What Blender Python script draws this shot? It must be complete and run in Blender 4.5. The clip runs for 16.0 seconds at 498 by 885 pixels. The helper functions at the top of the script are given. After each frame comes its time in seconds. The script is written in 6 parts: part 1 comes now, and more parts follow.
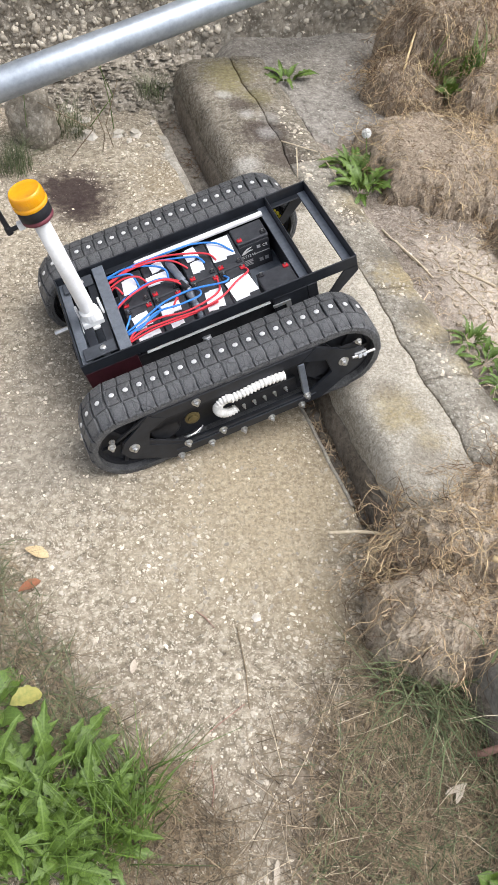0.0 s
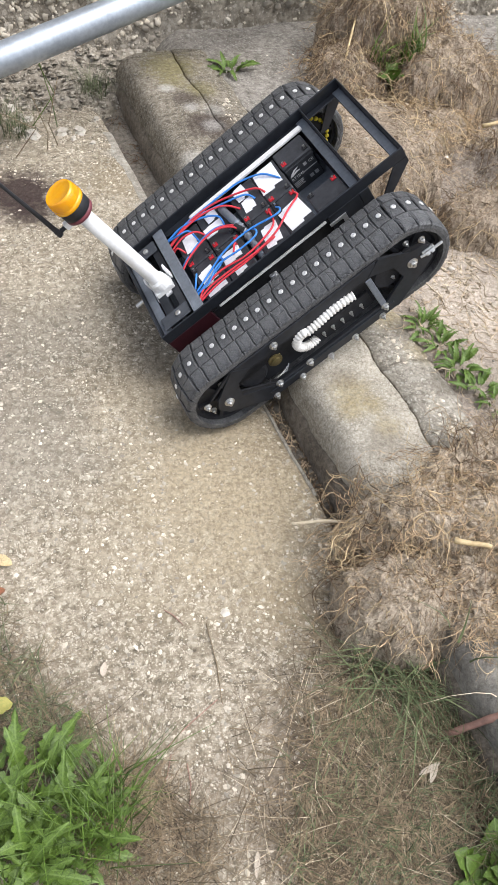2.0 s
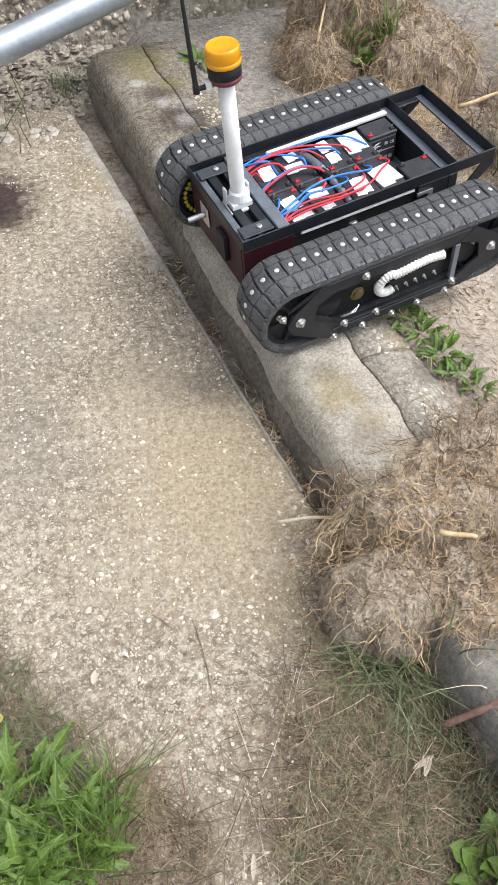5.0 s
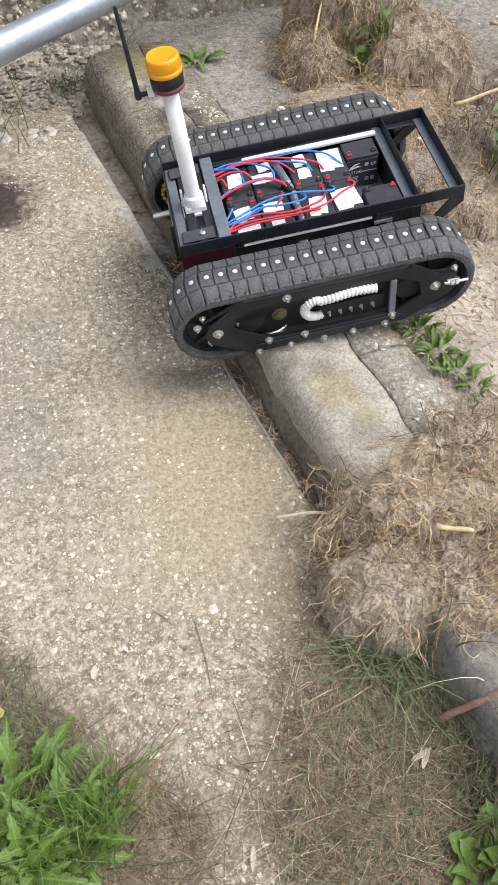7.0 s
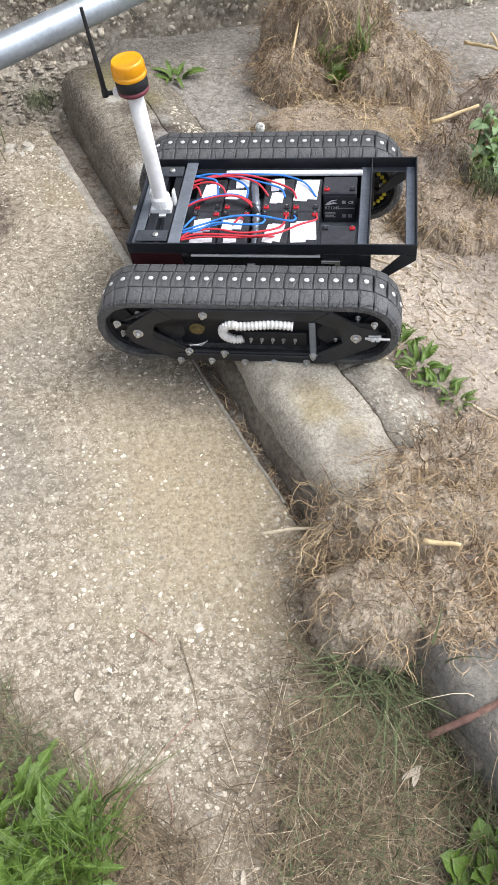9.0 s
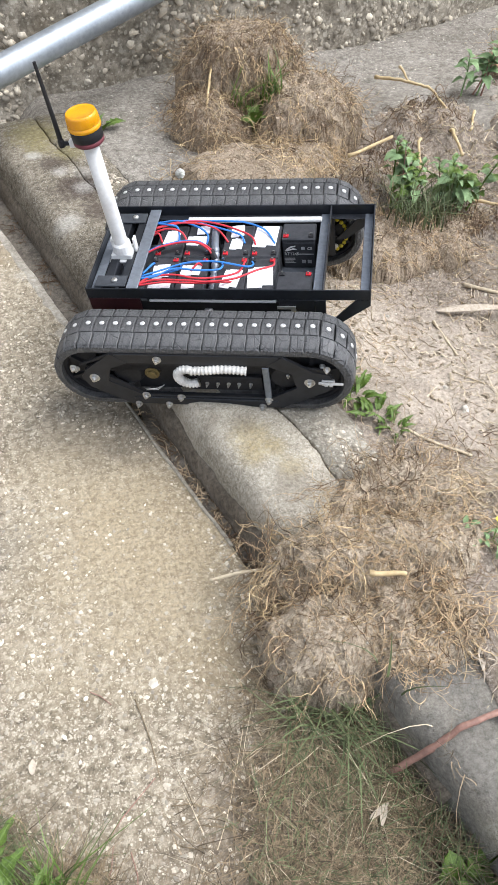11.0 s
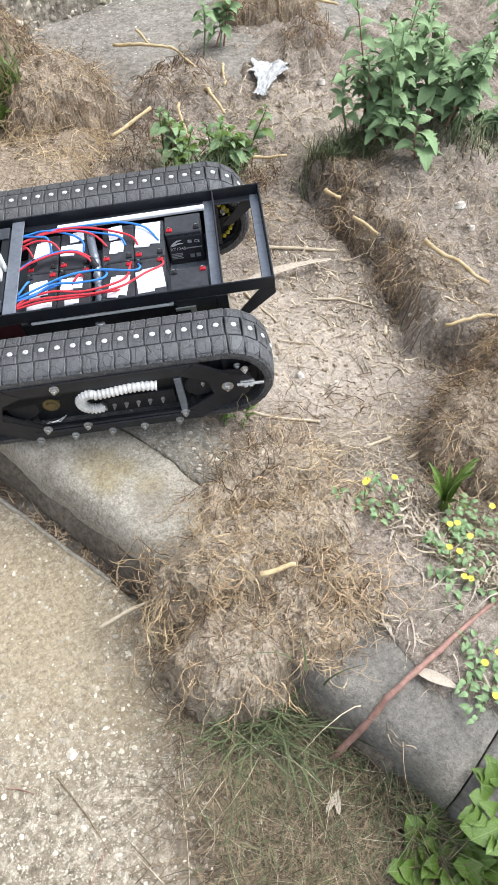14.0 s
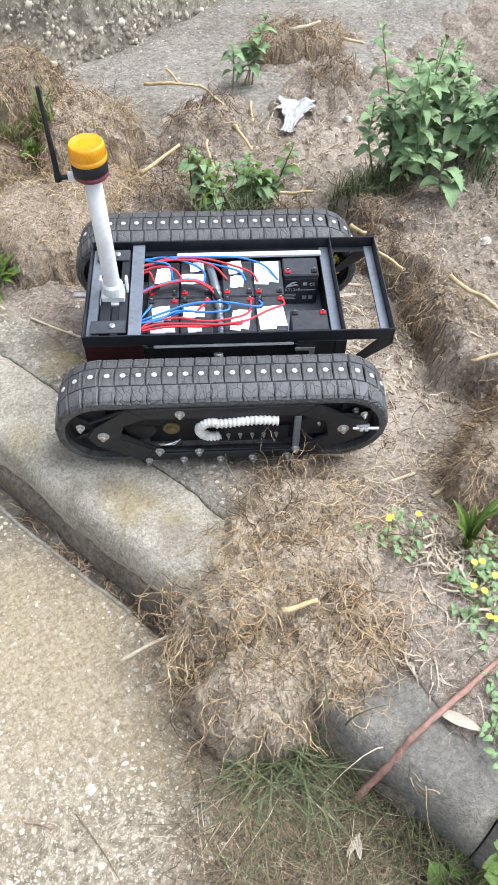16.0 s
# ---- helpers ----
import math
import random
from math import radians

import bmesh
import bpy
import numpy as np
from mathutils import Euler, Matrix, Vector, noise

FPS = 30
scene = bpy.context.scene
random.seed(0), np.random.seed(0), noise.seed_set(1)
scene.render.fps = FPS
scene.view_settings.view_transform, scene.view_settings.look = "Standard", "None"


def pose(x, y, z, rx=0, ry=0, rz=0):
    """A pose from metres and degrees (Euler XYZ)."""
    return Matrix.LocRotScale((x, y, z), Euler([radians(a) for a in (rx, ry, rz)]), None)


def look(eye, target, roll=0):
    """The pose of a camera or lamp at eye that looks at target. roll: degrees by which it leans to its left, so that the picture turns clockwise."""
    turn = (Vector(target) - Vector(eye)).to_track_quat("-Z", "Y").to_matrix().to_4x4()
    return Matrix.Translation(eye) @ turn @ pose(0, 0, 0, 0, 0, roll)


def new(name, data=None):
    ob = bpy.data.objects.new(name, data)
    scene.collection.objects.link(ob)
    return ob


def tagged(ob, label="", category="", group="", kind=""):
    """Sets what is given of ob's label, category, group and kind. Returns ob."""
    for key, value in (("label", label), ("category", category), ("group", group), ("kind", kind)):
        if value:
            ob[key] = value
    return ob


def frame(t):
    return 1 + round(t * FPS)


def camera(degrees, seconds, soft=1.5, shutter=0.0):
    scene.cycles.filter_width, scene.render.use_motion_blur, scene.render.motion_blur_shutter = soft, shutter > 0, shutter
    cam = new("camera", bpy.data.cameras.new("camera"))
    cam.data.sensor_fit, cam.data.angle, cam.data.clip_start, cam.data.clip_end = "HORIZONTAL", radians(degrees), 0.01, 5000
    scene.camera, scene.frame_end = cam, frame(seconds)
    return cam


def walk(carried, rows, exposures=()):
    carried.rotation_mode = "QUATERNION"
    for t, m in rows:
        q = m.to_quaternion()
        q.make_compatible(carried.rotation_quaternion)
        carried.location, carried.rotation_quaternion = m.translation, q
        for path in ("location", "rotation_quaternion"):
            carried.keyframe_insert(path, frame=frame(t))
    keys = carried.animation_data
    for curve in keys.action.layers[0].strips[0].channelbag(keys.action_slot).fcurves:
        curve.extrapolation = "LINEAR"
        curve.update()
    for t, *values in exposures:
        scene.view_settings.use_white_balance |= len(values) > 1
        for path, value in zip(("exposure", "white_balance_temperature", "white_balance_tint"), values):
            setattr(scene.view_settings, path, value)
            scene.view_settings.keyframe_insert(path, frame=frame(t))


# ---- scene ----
cam = camera(36.0, 16.0, 0.45)
CAMERA_ROWS = [
    (0, pose(-0.127, 0.003, 1.580, 38.40, -3.35, -2.45)),
    (0.5, pose(-0.124, -0.004, 1.582, 38.41, -2.86, -3.18)),
    (1, pose(-0.126, 0.002, 1.581, 38.32, -3.21, -4.47)),
    (1.5, pose(-0.106, 0.006, 1.590, 38.15, -3.50, -6.66)),
    (2, pose(-0.109, 0.007, 1.584, 38.04, -3.36, -6.38)),
    (2.5, pose(-0.108, 0.009, 1.584, 37.90, -3.03, -6.39)),
    (3, pose(-0.119, 0.011, 1.580, 37.59, -3.24, -6.24)),
    (3.5, pose(-0.113, 0.020, 1.581, 37.54, -3.07, -6.27)),
    (4, pose(-0.089, 0.026, 1.585, 37.54, -2.43, -6.75)),
    (4.5, pose(-0.058, 0.032, 1.590, 37.17, -1.63, -8.20)),
    (7, pose(-0.054, 0.015, 1.598, 37.19, -1.31, -8.67)),
    (7.5, pose(-0.059, 0.016, 1.598, 37.46, -1.37, -8.06)),
    (8, pose(-0.061, 0.022, 1.596, 37.55, -1.24, -7.60)),
    (8.2, pose(-0.086, 0.022, 1.582, 37.66, -1.92, -8.11)),
    (10.3, pose(-0.027, 0.043, 1.595, 40.48, -1.54, -13.47)),
    (10.5, pose(-0.021, 0.042, 1.593, 40.80, -1.33, -14.05)),
    (11, pose(-0.011, 0.041, 1.598, 40.97, -1.31, -15.84)),
    (11.5, pose(0.007, 0.042, 1.601, 41.33, -1.78, -18.44)),
    (12, pose(-0.015, 0.108, 1.611, 41.90, -3.72, -27.58)),
    (12.5, pose(-0.090, 0.163, 1.612, 40.93, -4.28, -34.21)),
    (13, pose(-0.075, 0.179, 1.606, 38.81, -4.34, -36.75)),
    (13.5, pose(-0.021, 0.183, 1.611, 39.13, -2.32, -36.64)),
    (14, pose(0.011, 0.185, 1.612, 38.30, -1.02, -35.66)),
    (14.5, pose(0.028, 0.195, 1.613, 37.45, 0.01, -34.44)),
    (15, pose(0.020, 0.199, 1.625, 39.76, -0.20, -34.11)),
    (15.5, pose(0.014, 0.199, 1.626, 40.13, -0.24, -34.05)),
    (16, pose(0.016, 0.193, 1.625, 40.34, -0.09, -34.03)),
]

walk(cam, CAMERA_ROWS, [(0.0, 0.79, 6080, 12), (4.5, 0.82, 6030, 12), (8.0, 0.8, 6030, 12), (10.5, 0.91, 5980, 11), (12.5, 0.93, 6000, 10), (14.5, 1.02, 5850, 10), (16.0, 1.1, 5780, 10)])

# ---- light: bright overcast sky ----
SUN_ELEV, SUN_AZ = 62.0, 105.0
world = bpy.data.worlds.new("sky")
scene.world = world
world.use_nodes = True
wn = world.node_tree.nodes
sky = wn.new("ShaderNodeTexSky")
sky.sky_type, sky.sun_disc = "NISHITA", False
sky.sun_elevation, sky.sun_rotation = radians(SUN_ELEV), radians(SUN_AZ)
sky.air_density, sky.dust_density, sky.ozone_density = 1.0, 4.0, 1.0
wn["Background"].inputs["Strength"].default_value = 0.15
cloud = wn.new("ShaderNodeHueSaturation")
cloud.inputs["Saturation"].default_value = 0.3
world.node_tree.links.new(sky.outputs["Color"], cloud.inputs["Color"])
world.node_tree.links.new(cloud.outputs["Color"], wn["Background"].inputs["Color"])
sun = new("sun", bpy.data.lights.new("sun", "SUN"))
sun.data.energy, sun.data.angle, sun.data.color = 1.3, radians(50), (1.0, 0.95, 0.87)
az = radians(SUN_AZ)
sun_dir = Vector((math.sin(az) * math.cos(radians(SUN_ELEV)), math.cos(az) * math.cos(radians(SUN_ELEV)), math.sin(radians(SUN_ELEV))))
sun.matrix_world = look(sun_dir * 20, (0, 0, 0))


# ---- materials ----
def material(name, base, dark=None, scale=8.0, rough=0.8, metal=0.0, bump=0.3, fine=80.0, contrast=(0.3, 0.7), light=None, spots=0.0, spot_scale=60.0, spec=0.3, island=0.0, bump_dist=0.003):
    """Two scales of colour variation, relief, and light spots where asked."""
    m = bpy.data.materials.new(name)
    m.use_nodes = True
    nt = m.node_tree
    N, L = nt.nodes, nt.links
    b = N["Principled BSDF"]
    b.inputs["Roughness"].default_value, b.inputs["Metallic"].default_value = rough, metal
    b.inputs["Specular IOR Level"].default_value = spec
    dark = dark or tuple(c * 0.6 for c in base)
    light = light or tuple(min(1, c * 1.25) for c in base)
    co = N.new("ShaderNodeTexCoord")

    def tex(s, d):
        n = N.new("ShaderNodeTexNoise")
        n.inputs["Scale"].default_value, n.inputs["Detail"].default_value = s, d
        n.inputs["Roughness"].default_value = 0.65
        L.new(co.outputs["Object"], n.inputs["Vector"])
        return n

    def ramp(src, a, c, p, q):
        r = N.new("ShaderNodeValToRGB")
        r.color_ramp.elements[0].position, r.color_ramp.elements[1].position = p, q
        r.color_ramp.elements[0].color, r.color_ramp.elements[1].color = (*a, 1), (*c, 1)
        L.new(src, r.inputs["Fac"])
        return r.outputs["Color"]

    def mix(f, a, c, mode="MIX"):
        x = N.new("ShaderNodeMix")
        x.data_type, x.blend_type = "RGBA", mode
        for val, sock in ((f, x.inputs["Factor"]), (a, x.inputs[6]), (c, x.inputs[7])):
            if isinstance(val, (int, float)):
                sock.default_value = val
            elif isinstance(val, tuple):
                sock.default_value = (*val, 1)
            else:
                L.new(val, sock)
        return x.outputs[2]

    big, small = tex(scale, 6), tex(fine, 4)
    col = mix(0.45, ramp(big.outputs["Fac"], dark, light, *contrast), ramp(small.outputs["Fac"], dark, light, 0.3, 0.7))
    if spots:
        v = N.new("ShaderNodeTexVoronoi")
        v.inputs["Scale"].default_value, v.inputs["Randomness"].default_value = spot_scale, 1.0
        L.new(co.outputs["Object"], v.inputs["Vector"])
        col = mix(ramp(v.outputs["Distance"], (spots,) * 3, (0, 0, 0), 0.2, 0.34), col, mix(0.5, light, v.outputs["Color"], "SOFT_LIGHT"))
    if island:
        g = N.new("ShaderNodeNewGeometry")
        o = N.new("ShaderNodeHueSaturation")
        mr = N.new("ShaderNodeMapRange")
        mr.inputs["To Min"].default_value, mr.inputs["To Max"].default_value = 1 - island, 1 + island
        L.new(g.outputs["Random Per Island"], mr.inputs["Value"])
        L.new(mr.outputs[0], o.inputs["Value"])
        L.new(col, o.inputs["Color"])
        col = o.outputs["Color"]
    L.new(col, b.inputs["Base Color"])
    if bump:
        bp = N.new("ShaderNodeBump")
        bp.inputs["Strength"].default_value, bp.inputs["Distance"].default_value = bump, bump_dist
        L.new(small.outputs["Fac"], bp.inputs["Height"])
        L.new(bp.outputs["Normal"], b.inputs["Normal"])
    return m


def stain(m, places, colour, scale=5.0):
    """Soft-edged stains of irregular outline at real places (object space): (x, y, radius, strength)."""
    nt = m.node_tree
    N, L = nt.nodes, nt.links
    b = N["Principled BSDF"]
    for x, y, r, k in places:
        src = b.inputs["Base Color"].links[0].from_socket
        co = N.new("ShaderNodeTexCoord")
        nz = N.new("ShaderNodeTexNoise")
        nz.inputs["Scale"].default_value, nz.inputs["Detail"].default_value = scale / r * 0.3, 6
        L.new(co.outputs["Object"], nz.inputs["Vector"])
        sub = N.new("ShaderNodeVectorMath")
        sub.operation = "SUBTRACT"
        sub.inputs[1].default_value = (x, y, 0)
        fl = N.new("ShaderNodeVectorMath")
        fl.operation = "MULTIPLY"
        fl.inputs[1].default_value = (1, 1, 0)
        L.new(co.outputs["Object"], fl.inputs[0])
        L.new(fl.outputs[0], sub.inputs[0])
        ln = N.new("ShaderNodeVectorMath")
        ln.operation = "LENGTH"
        L.new(sub.outputs[0], ln.inputs[0])
        ad = N.new("ShaderNodeMath")
        ad.operation = "MULTIPLY_ADD"
        ad.inputs[1].default_value = r * 1.6
        L.new(nz.outputs["Fac"], ad.inputs[0])
        L.new(ln.outputs["Value"], ad.inputs[2])
        mr = N.new("ShaderNodeMapRange")
        mr.inputs["From Min"].default_value, mr.inputs["From Max"].default_value = r * 1.3, r * 2.1
        mr.inputs["To Min"].default_value, mr.inputs["To Max"].default_value = k, 0.0
        L.new(ad.outputs[0], mr.inputs["Value"])
        x2 = N.new("ShaderNodeMix")
        x2.data_type = "RGBA"
        L.new(mr.outputs[0], x2.inputs["Factor"])
        L.new(src, x2.inputs[6])
        gr = N.new("ShaderNodeTexNoise")
        gr.inputs["Scale"].default_value, gr.inputs["Detail"].default_value, gr.inputs["Roughness"].default_value = 95.0, 8, 0.75
        L.new(co.outputs["Object"], gr.inputs["Vector"])
        rp = N.new("ShaderNodeValToRGB")
        rp.color_ramp.elements[0].position, rp.color_ramp.elements[1].position = 0.36, 0.64
        rp.color_ramp.elements[0].color = (*(c * 0.55 for c in colour), 1)
        rp.color_ramp.elements[1].color = (*(min(1, c * 1.5) for c in colour), 1)
        L.new(gr.outputs["Fac"], rp.inputs["Fac"])
        L.new(rp.outputs["Color"], x2.inputs[7])
        L.new(x2.outputs[2], b.inputs["Base Color"])
    return m


def mottled(name, dark, base, pale, stone, patch=3.0, grain=42.0, cells=((70.0, 0.8), (170.0, 0.7)), rough=0.9):
    """Weathered concrete: patches, grain, pale aggregate of several sizes, dark pits."""
    m = bpy.data.materials.new(name)
    m.use_nodes = True
    N, L = m.node_tree.nodes, m.node_tree.links
    b = N["Principled BSDF"]
    b.inputs["Roughness"].default_value, b.inputs["Specular IOR Level"].default_value = rough, 0.25
    co = N.new("ShaderNodeTexCoord")

    def tex(s, d, r=0.7):
        n = N.new("ShaderNodeTexNoise")
        n.inputs["Scale"].default_value, n.inputs["Detail"].default_value, n.inputs["Roughness"].default_value = s, d, r
        L.new(co.outputs["Object"], n.inputs["Vector"])
        return n

    def ramp(src, stops):
        r = N.new("ShaderNodeValToRGB")
        while len(r.color_ramp.elements) < len(stops):
            r.color_ramp.elements.new(0.5)
        for e, (p, col) in zip(r.color_ramp.elements, stops):
            e.position, e.color = p, (*col, 1)
        L.new(src, r.inputs["Fac"])
        return r.outputs["Color"]

    def mix(f, x, y, mode="MIX"):
        n = N.new("ShaderNodeMix")
        n.data_type, n.blend_type = "RGBA", mode
        for val, sock in ((f, n.inputs["Factor"]), (x, n.inputs[6]), (y, n.inputs[7])):
            if isinstance(val, (int, float)):
                sock.default_value = val
            elif isinstance(val, tuple):
                sock.default_value = (*val, 1)
            else:
                L.new(val, sock)
        return n.outputs[2]

    W, K = (1, 1, 1), (0, 0, 0)
    g = tex(grain, 9, 0.78)
    p = tex(patch, 5, 0.6)
    col = ramp(g.outputs["Fac"], [(0.32, dark), (0.5, base), (0.66, pale)])
    col = mix(0.75, col, ramp(p.outputs["Fac"], [(0.3, (0.62, 0.6, 0.56)), (0.68, (1.25, 1.25, 1.25))]), "MULTIPLY")
    warp = tex(70, 4)
    for s, k in cells:
        v = N.new("ShaderNodeTexVoronoi")
        v.inputs["Scale"].default_value = s
        sc = N.new("ShaderNodeVectorMath")
        sc.operation = "MULTIPLY_ADD"
        sc.inputs[1].default_value = (0.02, 0.02, 0.02)
        L.new(warp.outputs["Color"], sc.inputs[0])
        L.new(co.outputs["Object"], sc.inputs[2])
        L.new(sc.outputs[0], v.inputs["Vector"])
        sep = N.new("ShaderNodeSeparateColor")
        L.new(v.outputs["Color"], sep.inputs[0])
        size = N.new("ShaderNodeMath")
        size.operation = "MULTIPLY_ADD"
        size.inputs[1].default_value, size.inputs[2].default_value = -0.55, 0.12
        L.new(sep.outputs[0], size.inputs[0])
        ad = N.new("ShaderNodeMath")
        ad.operation = "ADD"
        L.new(v.outputs["Distance"], ad.inputs[0])
        L.new(size.outputs[0], ad.inputs[1])
        mask = ramp(ad.outputs[0], [(0.0, (k,) * 3), (0.03, K)])
        col = mix(mask, col, mix(sep.outputs[1], stone, pale))
    pits = tex(210, 3, 0.6)
    col = mix(ramp(pits.outputs["Fac"], [(0.3, (0.7,) * 3), (0.4, K)]), col, dark)
    L.new(col, b.inputs["Base Color"])
    bp = N.new("ShaderNodeBump")
    bp.inputs["Strength"].default_value, bp.inputs["Distance"].default_value = 0.9, 0.006
    L.new(g.outputs["Fac"], bp.inputs["Height"])
    L.new(bp.outputs["Normal"], b.inputs["Normal"])
    return m


CONCRETE = mottled("aggregate_concrete", (0.075, 0.061, 0.042), (0.275, 0.233, 0.168), (0.5, 0.437, 0.337), (0.68, 0.61, 0.49), cells=((70.0, 0.45), (130.0, 0.75), (230.0, 0.85)))
stain(CONCRETE, [(-0.56, 2.36, 0.15, 0.92), (-0.5, 2.25, 0.08, 0.8)], (0.035, 0.022, 0.02), 14.0)
stain(CONCRETE, [(slab_x, y, 0.03, 0.3) for slab_x, y in ((-0.235, 2.6), (-0.13, 2.28), (-0.03, 1.95))], (0.5, 0.48, 0.43))
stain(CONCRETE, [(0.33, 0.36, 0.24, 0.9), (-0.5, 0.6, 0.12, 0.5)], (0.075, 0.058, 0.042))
stain(CONCRETE, [(0.1, 1.15, 0.22, 0.45), (0.12, 0.9, 0.15, 0.25), (-0.2, 2.45, 0.14, 0.4), (0.18, 0.75, 0.1, 0.4)], (0.25, 0.195, 0.115))
stain(CONCRETE, [(0.0, 1.0, 0.26, 0.45), (-0.05, 1.35, 0.2, 0.35)], (0.39, 0.32, 0.21))
stain(CONCRETE, [(-0.5, 1.25, 0.25, 0.4), (-0.45, 1.65, 0.2, 0.35)], (0.2, 0.182, 0.15))
stain(CONCRETE, [(-0.02, 1.55, 0.16, 0.25), (0.1, 1.45, 0.08, 0.4)], (0.1, 0.09, 0.075))
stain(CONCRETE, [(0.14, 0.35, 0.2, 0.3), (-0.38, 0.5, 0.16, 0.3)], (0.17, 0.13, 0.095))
KERB = mottled("smooth_worn_concrete", (0.17, 0.148, 0.112), (0.4, 0.362, 0.29), (0.57, 0.525, 0.435), (0.67, 0.625, 0.53), 9.0, 110.0, ((95.0, 0.4), (170.0, 0.55), (300.0, 0.6)), 0.88)
GREYKERB = mottled("dark_smooth_concrete", (0.12, 0.11, 0.095), (0.205, 0.193, 0.168), (0.28, 0.265, 0.235), (0.4, 0.38, 0.34), 6.0, 70.0, ((130.0, 0.3), (230.0, 0.4)), 0.8)
PATHMAT = mottled("gritty_grey_concrete", (0.085, 0.076, 0.064), (0.225, 0.204, 0.173), (0.37, 0.342, 0.296), (0.56, 0.53, 0.46), 4.0, 45.0, ((80.0, 0.45), (170.0, 0.6)), 0.9)
OLDKERB = mottled("mossy_rough_concrete", (0.05, 0.041, 0.029), (0.185, 0.16, 0.12), (0.34, 0.305, 0.24), (0.56, 0.53, 0.46), 7.0, 55.0, ((85.0, 0.35), (160.0, 0.5), (280.0, 0.6)), 0.92)
stain(KERB, [(0.37, 1.25, 0.055, 0.5), (0.36, 1.19, 0.035, 0.5), (0.44, 1.13, 0.035, 0.45), (0.42, 1.2, 0.03, 0.5), (0.25, 1.55, 0.05, 0.4)], (0.31, 0.245, 0.115), 22.0)
stain(OLDKERB, [(0.0, 2.92, 0.1, 0.6), (0.1, 2.75, 0.06, 0.5), (0.0, 2.8, 0.05, 0.5)], (0.22, 0.19, 0.075), 20.0)
stain(OLDKERB, [(0.05, 2.3, 0.05, 0.45), (-0.02, 2.75, 0.03, 0.5), (0.14, 2.6, 0.04, 0.4)], (0.5, 0.48, 0.43), 30.0)
stain(KERB, [(0.3, 1.45, 0.05, 0.45), (0.36, 1.3, 0.04, 0.4), (0.42, 1.08, 0.05, 0.45), (0.29, 1.33, 0.03, 0.4)], (0.16, 0.135, 0.1), 25.0)
stain(KERB, [(0.62, 0.4, 0.2, 0.85), (0.52, 0.62, 0.14, 0.8)], (0.165, 0.155, 0.135), 9.0)
stain(OLDKERB, [(0.12, 2.5, 0.09, 0.8), (0.17, 2.35, 0.07, 0.7), (0.04, 2.68, 0.05, 0.6)], (0.05, 0.036, 0.03), 14.0)
stain(OLDKERB, [(0.06, 2.62, 0.03, 0.4), (0.13, 2.5, 0.04, 0.35)], (0.5, 0.48, 0.44), 30.0)
HAUNCH = mottled("damp_brown_mortar", (0.06, 0.049, 0.037), (0.16, 0.134, 0.102), (0.25, 0.215, 0.168), (0.26, 0.235, 0.19), 7.0, 60.0, ((140.0, 0.25), (240.0, 0.35)), 0.75)
PATCH = mottled("grey_rough_concrete", (0.1, 0.087, 0.066), (0.3, 0.272, 0.22), (0.47, 0.435, 0.36), (0.64, 0.61, 0.53), 6.0, 60.0, ((90.0, 0.55), (200.0, 0.65)))
stain(PATCH, [(0.6, 1.4, 0.05, 0.4), (0.5, 1.75, 0.1, 0.6), (0.4, 2.1, 0.08, 0.5), (0.53, 1.55, 0.07, 0.5)], (0.3, 0.235, 0.11), 22.0)
WALL = mottled("pebble_dashed_concrete", (0.1, 0.085, 0.065), (0.27, 0.238, 0.187), (0.45, 0.405, 0.33), (0.54, 0.49, 0.405), 3.0, 24.0, ((38.0, 0.7), (75.0, 0.7)), 0.95)
SOIL = mottled("dry_loamy_soil", (0.06, 0.047, 0.035), (0.245, 0.203, 0.16), (0.42, 0.362, 0.298), (0.56, 0.505, 0.43), 6.0, 75.0, ((110.0, 0.5), (220.0, 0.6)), 0.95)
CLOD = mottled("dry_clod_soil", (0.11, 0.083, 0.057), (0.4, 0.33, 0.243), (0.55, 0.47, 0.36), (0.62, 0.55, 0.445), 9.0, 110.0, ((190.0, 0.3), (320.0, 0.5)), 0.95)
stain(PATCH, [(0.5, 1.6, 0.06, 0.6), (0.58, 1.48, 0.05, 0.6), (0.46, 1.86, 0.07, 0.6), (0.63, 1.28, 0.05, 0.55), (0.37, 2.05, 0.06, 0.6)], (0.1, 0.084, 0.064), 25.0)
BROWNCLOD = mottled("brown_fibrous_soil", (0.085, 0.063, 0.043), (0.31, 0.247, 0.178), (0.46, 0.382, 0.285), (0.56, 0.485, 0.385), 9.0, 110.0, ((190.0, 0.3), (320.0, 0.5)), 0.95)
LIP = mottled("pale_mortar", (0.2, 0.18, 0.145), (0.36, 0.33, 0.275), (0.52, 0.49, 0.42), (0.6, 0.57, 0.5), 6.0, 60.0, ((150.0, 0.3), (260.0, 0.4)), 0.9)
stain(SOIL, [(1.05, 1.32, 0.3, 0.6), (1.95, 2.3, 0.25, 0.45), (0.78, 1.6, 0.2, 0.8), (0.72, 1.85, 0.15, 0.7)], (0.5, 0.43, 0.345), 8.0)
SILT = mottled("dark_gutter_silt", (0.06, 0.052, 0.042), (0.17, 0.15, 0.122), (0.27, 0.24, 0.2), (0.3, 0.27, 0.22), 6.0, 50.0, ((130.0, 0.3), (240.0, 0.4)), 0.95)
ROOT = material("straw_coloured_roots", (0.39, 0.29, 0.175), (0.23, 0.16, 0.095), 4.0, 0.8, bump=0, light=(0.56, 0.45, 0.3), island=0.5)
